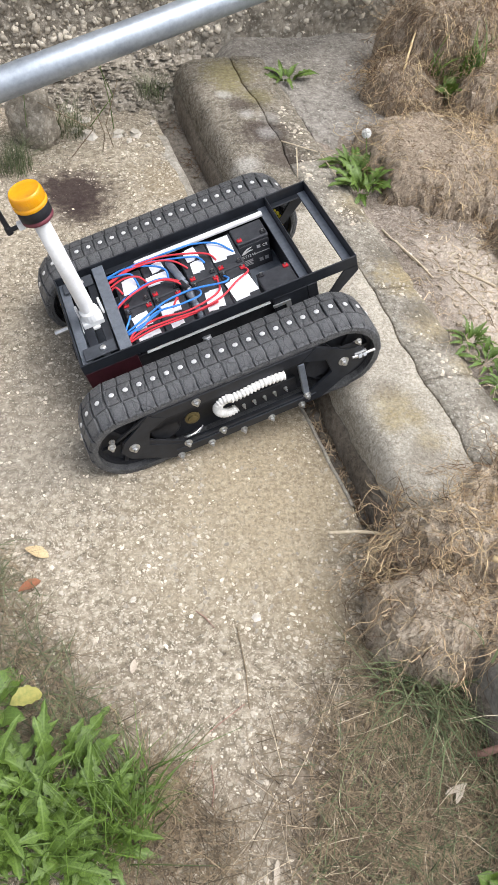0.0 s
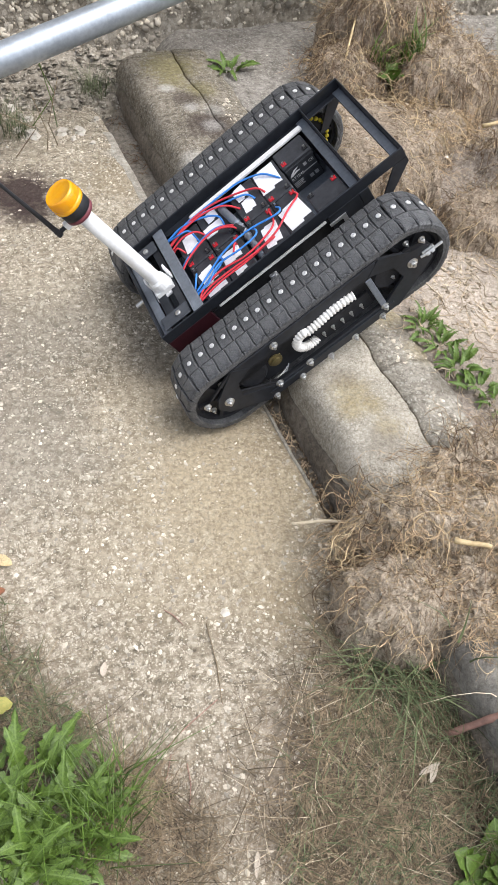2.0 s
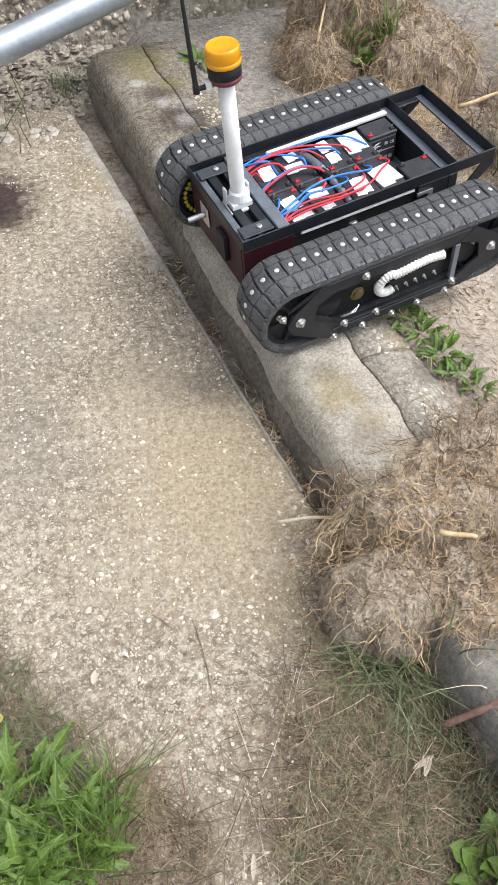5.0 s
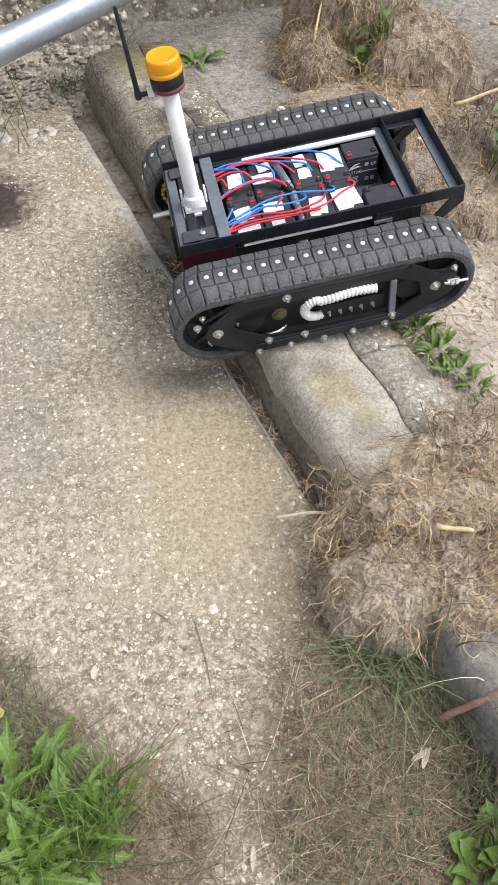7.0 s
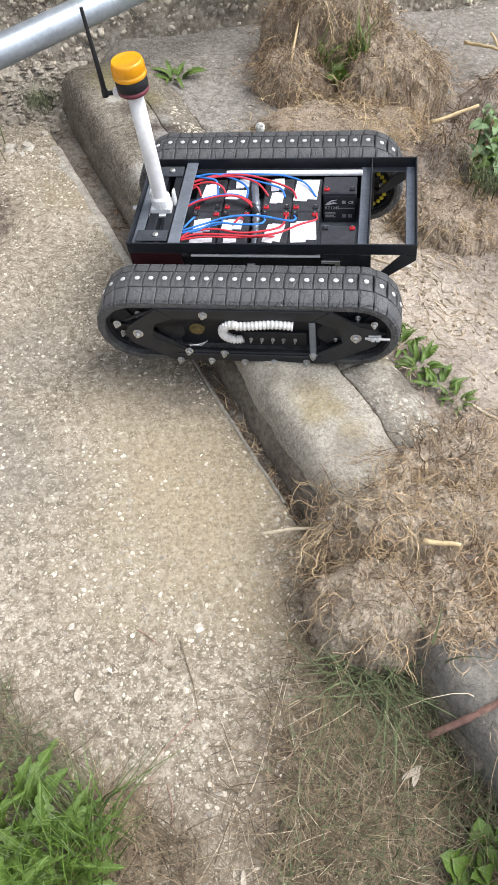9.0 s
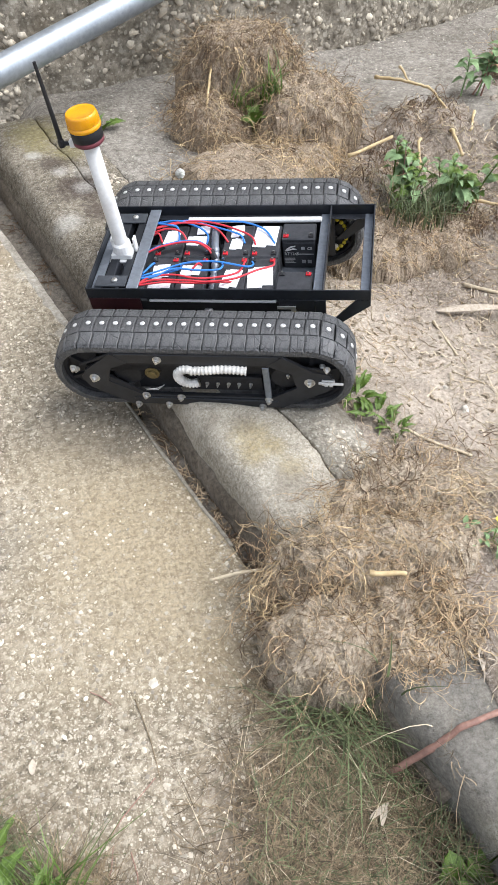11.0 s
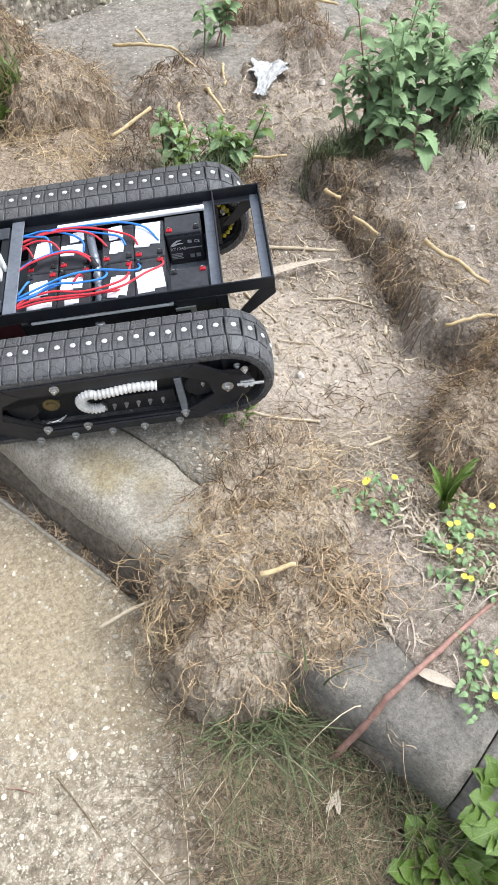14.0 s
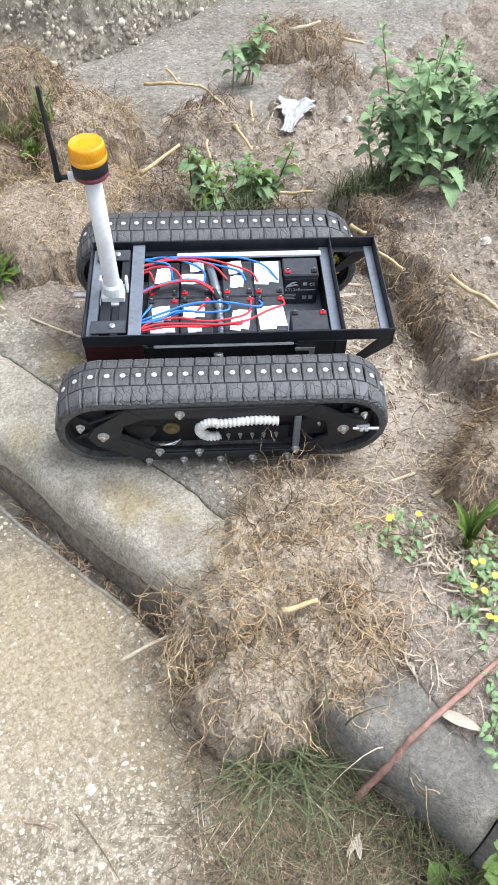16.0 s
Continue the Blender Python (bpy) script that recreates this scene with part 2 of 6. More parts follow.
STRAW = material("dry_reed", (0.5, 0.41, 0.28), (0.3, 0.225, 0.14), 15.0, 0.7, bump=0.2, light=(0.72, 0.63, 0.46), island=0.3)
YROOT = material("pale_yellow_rhizome", (0.52, 0.39, 0.2), (0.34, 0.23, 0.1), 15.0, 0.6, bump=0.2, light=(0.72, 0.58, 0.34))
DRYGRASS = material("dead_grass", (0.21, 0.155, 0.092), (0.08, 0.055, 0.032), 6.0, 0.8, bump=0, light=(0.31, 0.24, 0.15), island=0.7)
GRASS = material("green_grass", (0.098, 0.11, 0.05), (0.045, 0.054, 0.024), 8.0, 0.6, bump=0, light=(0.175, 0.21, 0.095), island=0.5)
LEAF = material("green_leaf", (0.066, 0.118, 0.013), (0.02, 0.043, 0.006), 22.0, 0.45, bump=0.3, light=(0.15, 0.235, 0.035), island=0.5, spec=0.4)
NETTLE = material("nettle_leaf", (0.21, 0.31, 0.135), (0.105, 0.17, 0.068), 24.0, 0.6, bump=0.2, light=(0.29, 0.4, 0.2), island=0.45, spec=0.2)


def veined(m, pale):
    """A pale midrib and slanting side veins on leaves that lie along x."""
    N, L = m.node_tree.nodes, m.node_tree.links
    b = N["Principled BSDF"]
    src = b.inputs["Base Color"].links[0].from_socket
    co, sep = N.new("ShaderNodeTexCoord"), N.new("ShaderNodeSeparateXYZ")
    L.new(co.outputs["Object"], sep.inputs[0])

    def calc(op, a, c):
        n = N.new("ShaderNodeMath")
        n.operation = op
        for k, val in enumerate((a, c)):
            if isinstance(val, (int, float)):
                n.inputs[k].default_value = val
            else:
                L.new(val, n.inputs[k])
        return n.outputs[0]

    side = calc("ABSOLUTE", sep.outputs[1], 0.0)
    rib = calc("LESS_THAN", side, 0.012)
    slant = calc("FRACT", calc("MULTIPLY", calc("SUBTRACT", sep.outputs[0], calc("MULTIPLY", side, 0.8)), 9.0), 0.0)
    vein = calc("MULTIPLY", calc("LESS_THAN", slant, 0.14), 0.14)
    fac = calc("MAXIMUM", calc("MULTIPLY", rib, 0.5), calc("MULTIPLY", vein, calc("LESS_THAN", side, 0.3)))
    x = N.new("ShaderNodeMix")
    x.data_type = "RGBA"
    L.new(fac, x.inputs["Factor"])
    L.new(src, x.inputs[6])
    x.inputs[7].default_value = (*pale, 1)
    L.new(x.outputs[2], b.inputs["Base Color"])
    return m


BLADE = LEAF.copy()
BLADE.name = "green_blade"
veined(LEAF, (0.19, 0.27, 0.075))
veined(NETTLE, (0.27, 0.37, 0.19))
YLEAF = material("yellowing_leaf", (0.36, 0.3, 0.09), (0.16, 0.2, 0.05), 8.0, 0.6, bump=0.2)
BROWNLEAF = material("dead_brown_leaf", (0.3, 0.12, 0.06), (0.18, 0.07, 0.035), 30.0, 0.7, bump=0.3)
PETAL = material("yellow_petal", (0.7, 0.62, 0.09), (0.58, 0.5, 0.05), 30.0, 0.6, bump=0)
FLUFF = material("white_seed_fluff", (0.85, 0.82, 0.76), None, 30.0, 0.9, bump=0)
STONE = material("pebble_stone", (0.5, 0.46, 0.375), (0.32, 0.28, 0.215), 25.0, 0.75, bump=0.3, light=(0.68, 0.64, 0.56), island=0.45)
SLABSTONE = material("cream_aggregate", (0.48, 0.423, 0.328), (0.3, 0.253, 0.185), 25.0, 0.85, bump=0.3, light=(0.65, 0.59, 0.48), island=0.5)
DRYLEAF = material("withered_leaf", (0.46, 0.39, 0.3), (0.28, 0.22, 0.155), 30.0, 0.7, bump=0.2, light=(0.64, 0.56, 0.45))
PAPER = material("crumpled_plastic", (0.4, 0.4, 0.39), (0.27, 0.27, 0.26), 25.0, 0.5, bump=0.2, light=(0.58, 0.58, 0.57))
GALV = material("galvanised_steel", (0.37, 0.41, 0.44), (0.27, 0.3, 0.33), 9.0, 0.42, 0.6, bump=0.15, light=(0.47, 0.51, 0.545), fine=60)
REDSTICK = material("reddish_stem", (0.33, 0.19, 0.145), (0.2, 0.115, 0.09), 20.0, 0.7, bump=0.3)

RUBBER = material("worn_tyre_rubber", (0.034, 0.036, 0.04), (0.012, 0.013, 0.015), 26.0, 0.5, bump=0.25, fine=240, contrast=(0.35, 0.72), light=(0.15, 0.15, 0.148), spec=0.5, bump_dist=0.004)
rn, rl = RUBBER.node_tree.nodes, RUBBER.node_tree.links
who, shift, pos = rn.new("ShaderNodeObjectInfo"), rn.new("ShaderNodeVectorMath"), rn.new("ShaderNodeTexCoord")
shift.operation = "MULTIPLY_ADD"
shift.inputs[1].default_value = (1.9, 1, 0)
spread = rn.new("ShaderNodeCombineXYZ")
rl.new(who.outputs["Random"], spread.inputs[0])
rl.new(pos.outputs["Object"], shift.inputs[0])
rl.new(spread.outputs[0], shift.inputs[2])
sipe = rn.new("ShaderNodeTexVoronoi")
sipe.feature = "DISTANCE_TO_EDGE"
sipe.inputs["Scale"].default_value = 26.0
rl.new(shift.outputs[0], sipe.inputs["Vector"])
cut = rn.new("ShaderNodeMapRange")
cut.inputs["From Min"].default_value, cut.inputs["From Max"].default_value = 0.01, 0.035
rl.new(sipe.outputs["Distance"], cut.inputs["Value"])
groove = rn.new("ShaderNodeBump")
groove.inputs["Strength"].default_value, groove.inputs["Distance"].default_value = 0.7, 0.003
rl.new(cut.outputs[0], groove.inputs["Height"])
rl.new(rn["Bump"].outputs["Normal"], groove.inputs["Normal"])
rl.new(groove.outputs["Normal"], rn["Principled BSDF"].inputs["Normal"])
BLACK = material("black_painted_steel", (0.012, 0.014, 0.018), (0.007, 0.008, 0.01), 14.0, 0.4, bump=0.08, fine=60, light=(0.022, 0.025, 0.031), spec=0.4)
# grey steel, its base colour raised to hold reflected sky
SATIN = material("satin_steel_sky_sheen", (0.21, 0.232, 0.265), (0.14, 0.157, 0.183), 10.0, 0.34, 0.4, bump=0.08, light=(0.25, 0.275, 0.31), spec=0.5)
DARKSTEEL = material("dark_grey_steel", (0.055, 0.06, 0.068), (0.035, 0.039, 0.045), 12.0, 0.42, 0.2, bump=0.08, light=(0.085, 0.092, 0.103))
DULL = material("dull_black_plastic", (0.012, 0.013, 0.015), (0.006, 0.006, 0.007), 12.0, 0.55, bump=0.1, light=(0.028, 0.029, 0.032))
BATTERY = material("battery_plastic", (0.032, 0.034, 0.038), (0.02, 0.021, 0.024), 25.0, 0.42, bump=0.1, light=(0.06, 0.062, 0.068))
STEEL = material("zinc_plated_steel", (0.6, 0.6, 0.58), (0.42, 0.41, 0.39), 60.0, 0.32, 0.9, bump=0.1)
ALU = material("bare_aluminium", (0.5, 0.51, 0.52), (0.38, 0.38, 0.39), 30.0, 0.4, 0.7, bump=0.1)
WHITEPLASTIC = material("white_plastic", (0.74, 0.74, 0.72), (0.6, 0.6, 0.58), 14.0, 0.4, bump=0.05, light=(0.82, 0.82, 0.8))
HOSE = material("white_corrugated_plastic", (0.72, 0.71, 0.67), (0.55, 0.53, 0.48), 20.0, 0.45, bump=0.05)
PAPERLABEL = material("white_paper_label", (0.78, 0.78, 0.78), (0.66, 0.66, 0.67), 30.0, 0.8, bump=0.1)
REDWIRE = material("red_wire", (0.6, 0.045, 0.06), (0.48, 0.035, 0.045), 30.0, 0.42, bump=0)
BLUEWIRE = material("blue_wire", (0.05, 0.22, 0.6), (0.035, 0.16, 0.48), 30.0, 0.42, bump=0)
REDCAP = material("red_terminal", (0.5, 0.02, 0.03), None, 30.0, 0.45, bump=0)
# maroon reflection put into the base colour of the rear plates
MAROON = material("dark_maroon_reflection", (0.034, 0.008, 0.012), None, 20.0, 0.45, bump=0.1)
RIMRED = material("dull_red_plastic", (0.15, 0.04, 0.05), None, 20.0, 0.4, bump=0.1)
YELLOW = material("yellow_chain_paint", (0.6, 0.48, 0.03), None, 30.0, 0.5, bump=0.1)
GREYPRINT = material("grey_print", (0.45, 0.45, 0.45), None, 30.0, 0.6, bump=0)
BRASS = material("tarnished_brass", (0.16, 0.13, 0.06), None, 40.0, 0.45, 0.7, bump=0.2)

AMBER = material("amber_lens", (1.0, 0.47, 0.001), (0.95, 0.38, 0.001), 10.0, 0.14, bump=0, light=(1.0, 0.52, 0.002), spec=0.3)
ab = AMBER.node_tree.nodes["Principled BSDF"]
ab.inputs["Transmission Weight"].default_value = 0.3
ab.inputs["Coat Weight"].default_value = 0.5
ab.inputs["Coat Roughness"].default_value = 0.05


# ---- builders ----
class Buf:
    """Collects vertices and faces of many small pieces for one mesh."""

    def __init__(self):
        self.v, self.f, self.m = [], [], []

    def add(self, verts, faces, mat=0):
        o = len(self.v)
        self.v.extend(tuple(p) for p in verts)
        self.f.extend(tuple(i + o for i in f) for f in faces)
        self.m.extend([mat] * len(faces))

    def tube(self, pts, radii, sides=5, mat=0, caps=True):
        pts = [Vector(p) for p in pts]
        if isinstance(radii, (int, float)):
            radii = [radii] * len(pts)
        verts, faces = [], []
        up = Vector((0.3, 0.2, 0.93))
        for i, p in enumerate(pts):
            d = (pts[min(i + 1, len(pts) - 1)] - pts[max(i - 1, 0)])
            d = d.normalized() if d.length > 1e-9 else Vector((0, 0, 1))
            a = d.cross(up)
            a = a.normalized() if a.length > 1e-3 else d.orthogonal().normalized()
            b = d.cross(a)
            up = a.cross(d)
            for k in range(sides):
                t = 2 * math.pi * k / sides
                verts.append(p + radii[i] * (math.cos(t) * a + math.sin(t) * b))
        n = len(pts)
        for i in range(n - 1):
            for k in range(sides):
                k2 = (k + 1) % sides
                faces.append((i * sides + k, i * sides + k2, (i + 1) * sides + k2, (i + 1) * sides + k))
        if caps:
            faces.append(tuple(range(sides)))
            faces.append(tuple(range((n - 1) * sides, n * sides))[::-1])
        self.add(verts, faces, mat)

    def box(self, x0, x1, y0, y1, z0, z1, c=0.0015, mat=0):
        """A box with chamfered edges."""
        bm = bmesh.new()
        bmesh.ops.create_cube(bm, size=1)
        for v in bm.verts:
            v.co = Vector((x0 + (v.co.x + 0.5) * (x1 - x0), y0 + (v.co.y + 0.5) * (y1 - y0), z0 + (v.co.z + 0.5) * (z1 - z0)))
        if c:
            bmesh.ops.bevel(bm, geom=bm.edges[:], offset=min(c, 0.45 * min(x1 - x0, y1 - y0, z1 - z0)), segments=1, affect="EDGES")
        bm.verts.ensure_lookup_table()
        self.add([v.co for v in bm.verts], [[v.index for v in f.verts] for f in bm.faces], mat)
        bm.free()

    def prism(self, outline, y0, y1, mat=0):
        """A plate: an outline in x and z, from y0 to y1."""
        n = len(outline)
        self.add([(x, y0, z) for x, z in outline] + [(x, y1, z) for x, z in outline],
                 [tuple(range(n))[::-1], tuple(range(n, 2 * n))] + [(i, (i + 1) % n, (i + 1) % n + n, i + n) for i in range(n)], mat)

    def lathe(self, profile, centre, axis="z", sides=24, mat=0):
        """A turned form: profile of (radius, height) round an axis."""
        verts, faces = [], []
        for r, h in profile:
            for k in range(sides):
                t = 2 * math.pi * k / sides
                a, b = r * math.cos(t), r * math.sin(t)
                p = {"z": (a, b, h), "y": (a, h, b), "x": (h, a, b)}[axis]
                verts.append(Vector(p) + Vector(centre))
        n = len(profile)
        for i in range(n - 1):
            for k in range(sides):
                k2 = (k + 1) % sides
                faces.append((i * sides + k, i * sides + k2, (i + 1) * sides + k2, (i + 1) * sides + k))
        faces += [tuple(range(sides))[::-1], tuple(range((n - 1) * sides, n * sides))]
        self.add(verts, faces, mat)

    def mesh(self, name, mats, smooth=False):
        me = bpy.data.meshes.new(name)
        me.from_pydata(self.v, [], self.f)
        for m in mats:
            me.materials.append(m)
        me.polygons.foreach_set("material_index", self.m)
        bm = bmesh.new()
        bm.from_mesh(me)
        bmesh.ops.recalc_face_normals(bm, faces=bm.faces) if len(bm.faces) < 20000 else None
        bm.to_mesh(me)
        bm.free()
        if smooth:
            me.polygons.foreach_set("use_smooth", [True] * len(me.polygons))
        return me


def part(name, buf, mats, parent, label="", smooth=False):
    mats = mats if isinstance(mats, (list, tuple)) else [mats]
    ob = new(name, buf.mesh(name, mats, smooth))
    ob.parent = parent
    return tagged(ob, label)


def thing(name, buf, mats, label, category, group="", kind="", smooth=False):
    mats = mats if isinstance(mats, (list, tuple)) else [mats]
    return tagged(new(name, buf.mesh(name, mats, smooth)), label, category, group, kind)


def hub(name, label, category, m=None, group=""):
    ob = tagged(new(name), label, category, group)
    ob.empty_display_size = 0.05
    if m:
        ob.matrix_world = m
    return ob


def fbm(x, y, z, s, octaves=4):
    return noise.fractal(Vector((x * s, y * s, z * s)), 0.9, 2.1, octaves)


def rugged(x, y, z, s):
    return noise.fractal(Vector((x * s, y * s, z * s)), 0.35, 2.2, 6)


def chunks(x, y, z, s):
    """1 inside a lump, falling to 0 in the crevice between two lumps."""
    d = noise.voronoi(Vector((x * s, y * s, z * s)))[0]
    return min(1.0, (d[1] - d[0]) * 3.0)


def smooth(a, b, x):
    t = min(1.0, max(0.0, (x - a) / (b - a)))
    return t * t * (3 - 2 * t)


# ---- ground plan ----
KERB_H = 0.165
KD, KN = Vector((0.2607, -0.9654, 0)), Vector((0.9654, 0.2607, 0))


def kerb_front(y):
    return -0.2 + (3.0 - y) * 0.27


def slab_edge(y):
    return -0.272 + (2.85 - y) * 0.301


def wall_line(x):
    x = min(max(x, -3), 5)
    return 3.26 + 0.12 * x + 0.05 * x * x * (1 if x > 0 else 0)


RIDGE = [(0.2, 1.75), (0.7, 1.55), (0.95, 1.42), (1.15, 1.3), (1.48, 1.5), (1.83, 1.53), (2.1, 1.6)]


def ridge_x(y):
    for (y0, x0), (y1, x1) in zip(RIDGE, RIDGE[1:]):
        if y <= y1:
            return x0 + (x1 - x0) * min(1, max(0, (y - y0) / (y1 - y0)))
    return RIDGE[-1][1]


HUMPS = [(2.25, 3.1, 0.3, 0.03), (1.5, 2.72, 0.24, 0.1), (1.12, 2.32, 0.2, 0.09), (2.2, 2.75, 0.16, 0.08), (1.9, 1.78, 0.3, 0.05), (1.35, 2.05, 0.16, 0.05)]


def ground_z(x, y):
    s = (x - kerb_front(y)) * 0.9654
    if y < -0.6 or x < -1.2:
        return -0.036
    if s > 0.15 + 0.05 * fbm(x, y, 6, 6) and y < 0.95 and s < 0.42:
        return KERB_H + 0.003 + 0.016 * smooth(0.15, 0.25, s) + 0.008 * fbm(x, y, 0, 12)
    if s < 0.3:
        return -0.034 + 0.008 * fbm(x, y, 0, 14)
    z = 0.135 - 0.045 * smooth(0.4, 1.0, s) + 0.035 * smooth(1.0, 0.8, y) * smooth(0.8, 0.4, s)
    rx = ridge_x(y) + 0.05 * fbm(x, y, 3, 5) + 0.03 * rugged(x, y, 11, 13)
    bank = smooth(0.75, 0.95, y) * (1 - smooth(1.9, 2.1, y))
    z -= 0.02 * math.exp(-((x - rx + 0.02) / 0.03) ** 2) * bank
    z += 0.12 * smooth(0, 0.055, x - rx) * bank * (1 - 0.6 * smooth(0.3, 1.2, x - rx))
    for hx, hy, r, h in HUMPS:
        d = math.hypot(x - hx, y - hy) / r
        if d < 2.5:
            z += h * math.exp(-d * d * 1.3) * (1 + 0.5 * fbm(x, y, 9, 9))
    edge = y - (wall_line(x) - 0.62 + 0.18 * fbm(x, y, 7, 2.5))
    low = smooth(-0.12, 0.1, edge) * smooth(0.0, 0.25, y - 2.2)
    bumpy = 0.013 * fbm(x, y, 0, 7) + 0.006 * rugged(x, y, 5, 16)
    far = smooth(4, 9, math.hypot(x, y))
    rough = smooth(1.25, 1.6, x) + 0.7 * smooth(1.9, 2.2, y)
    if rough > 0 and far < 0.1:
        bumpy += rough * (0.018 * (chunks(x, y, 0, 7) - 0.7) + 0.008 * (chunks(x, y, 2, 24) - 0.6) + 0.006 * rugged(x, y, 8, 9))
    out = smooth(0.0, 1.6, max(-0.6 - y, x - 4.2, y - 4.4, -1.2 - x))
    return ((z + bumpy) * (1 - low) + low * 0.075 - far * 0.1) * (1 - out) - 0.04 * out


def axis(lo, hi, step, outer):
    n = int((hi - lo) / step)
    return [-o for o in outer[::-1]] + [lo + (hi - lo) * i / n for i in range(n + 1)] + list(outer)


def sheet(xs, ys, zf):
    buf = Buf()
    nx = len(xs)
    buf.v = [(x, y, zf(x, y)) for y in ys for x in xs]
    buf.f = [(j * nx + i, j * nx + i + 1, (j + 1) * nx + i + 1, (j + 1) * nx + i) for j in range(len(ys) - 1) for i in range(nx - 1)]
    buf.m = [0] * len(buf.f)
    return buf


OUT = (5.2, 6.5, 9.0, 14.0, 25.0, 60.0, 200.0)
gx = sorted(axis(-1.2, 4.2, 0.016, OUT) + [-1.3, -1.6, -2.2, -3.4, 4.4, 4.7])
gy = sorted(axis(-0.6, 4.4, 0.016, OUT) + [-0.64, -0.8, -1.2, -2.0, -3.4, 4.6, 4.9])
thing("ground", sheet(gx, gy, ground_z), SOIL, "dry crumbly brown soil with stones and straw", "ground", kind="structure", smooth=True)

# concrete slab in front of the kerb
buf = Buf()
ny, nx = 160, 90
rows = []
for j in range(ny + 1):
    y = -0.8 + (2.99 - -0.8) * j / ny
    xe = slab_edge(y) + 0.004 * fbm(0, y, 1, 6)
    for i in range(nx + 1):
        t = i / nx
        x = -2.6 + (xe + 2.6) * (1 - (1 - t) ** 2)
        z = 0.004 * fbm(x, y, 0, 3) + 0.0015 * fbm(x, y, 2, 60, 2)
        z -= 0.006 * (1 - smooth(0.0, 0.012, xe - x)) if xe - x < 0.012 else 0
        rows.append((x, y, z))
buf.v = rows
buf.f = [(j * (nx + 1) + i, j * (nx + 1) + i + 1, (j + 1) * (nx + 1) + i + 1, (j + 1) * (nx + 1) + i) for j in range(ny) for i in range(nx)]
n0 = len(buf.v)
for j in range(ny + 1):
    x, y, z = rows[j * (nx + 1) + nx]
    buf.v.append((x + 0.004, y, -0.09))
buf.f += [(j * (nx + 1) + nx, n0 + j, n0 + j + 1, (j + 1) * (nx + 1) + nx) for j in range(ny)]
n1 = len(buf.v)
for i in range(nx + 1):
    x, y, z = rows[ny * (nx + 1) + i]
    buf.v.append((x, y + 0.01, -0.09))
buf.f += [(ny * (nx + 1) + i, ny * (nx + 1) + i + 1, n1 + i + 1, n1 + i) for i in range(nx)]
buf.m = [0] * len(buf.f)
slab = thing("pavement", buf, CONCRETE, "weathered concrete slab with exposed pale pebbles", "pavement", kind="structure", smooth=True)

# pebbles of the slab
PEB_V = [(1, 0, 0.0), (0.31, 0.95, 0), (-0.81, 0.59, 0), (-0.81, -0.59, 0), (0.31, -0.95, 0), (0.55, 0.3, 0.7), (-0.1, 0.6, 0.75), (-0.6, 0, 0.7), (-0.1, -0.6, 0.75), (0.5, -0.3, 0.72)]
PEB_F = [(0, 1, 6, 5), (1, 2, 7, 6), (2, 3, 8, 7), (3, 4, 9, 8), (4, 0, 5, 9), (5, 6, 7, 8, 9)]


def pebble(buf, p, r, flat, rng, frame3=None, mat=0):
    a = rng.uniform(0, 6.28)
    sx, sy = r * rng.uniform(0.8, 1.4), r * rng.uniform(0.6, 1.0)
    verts = []
    for x, y, z in PEB_V:
        q = Vector((x * sx * math.cos(a) - y * sy * math.sin(a), x * sx * math.sin(a) + y * sy * math.cos(a), z * r * flat)) * rng.uniform(0.9, 1.1)
        verts.append(Vector(p) + (frame3 @ q if frame3 else q))
    buf.add(verts, PEB_F, mat)


rng = random.Random(4)
buf = Buf()
for k in range(34000):
    y = rng.uniform(0.15, 2.95)
    x = slab_edge(y) - 0.012 - rng.random() ** 1.2 * 1.25
    if fbm(x, y, 0, 3.2) < -0.25 or math.hypot((x - 0.06) / 0.16, (y - 1.12) / 0.3) < 1 and rng.random() < 0.75 or math.hypot(x + 0.62, y - 2.3) < 0.17 and rng.random() < 0.8:
        continue
    r = 0.0012 + 0.0066 * rng.random() ** 5.0
    pebble(buf, (x, y, 0.004 * fbm(x, y, 0, 3) - r * 0.15), r, 0.4, rng)
thing("slab_pebbles", buf, SLABSTONE, "pale pebbles set in the concrete slab", "pebbles", kind="stuff", smooth=True)

# pale mortar lip along the slab's edge
buf = Buf()
for j in range(201):
    y = 1.05 + 1.69 * j / 200
    w = (0.005 + 0.026 * smooth(1.7, 2.15, y)) * (1 + 0.5 * fbm(0, y, 4, 11))
    w = max(w, 0.006)
    xe = slab_edge(y) + 0.004 * fbm(0, y, 1, 6)
    for o, z in ((-w, -0.004), (-w * 0.8, 0.0018), (-0.001, 0.001), (0.004, -0.002), (0.006, -0.04)):
        buf.v.append((xe + o, y, z + 0.004 * fbm(xe, y, 0, 3) + 0.001 * fbm(xe + o, y, z, 40)))
buf.f = [(j * 5 + i, j * 5 + i + 1, (j + 1) * 5 + i + 1, (j + 1) * 5 + i) for j in range(200) for i in range(4)]
buf.m = [0] * len(buf.f)
thing("trim", buf, LIP, "thin pale mortar lip along the slab edge", "trim", kind="structure", smooth=True)

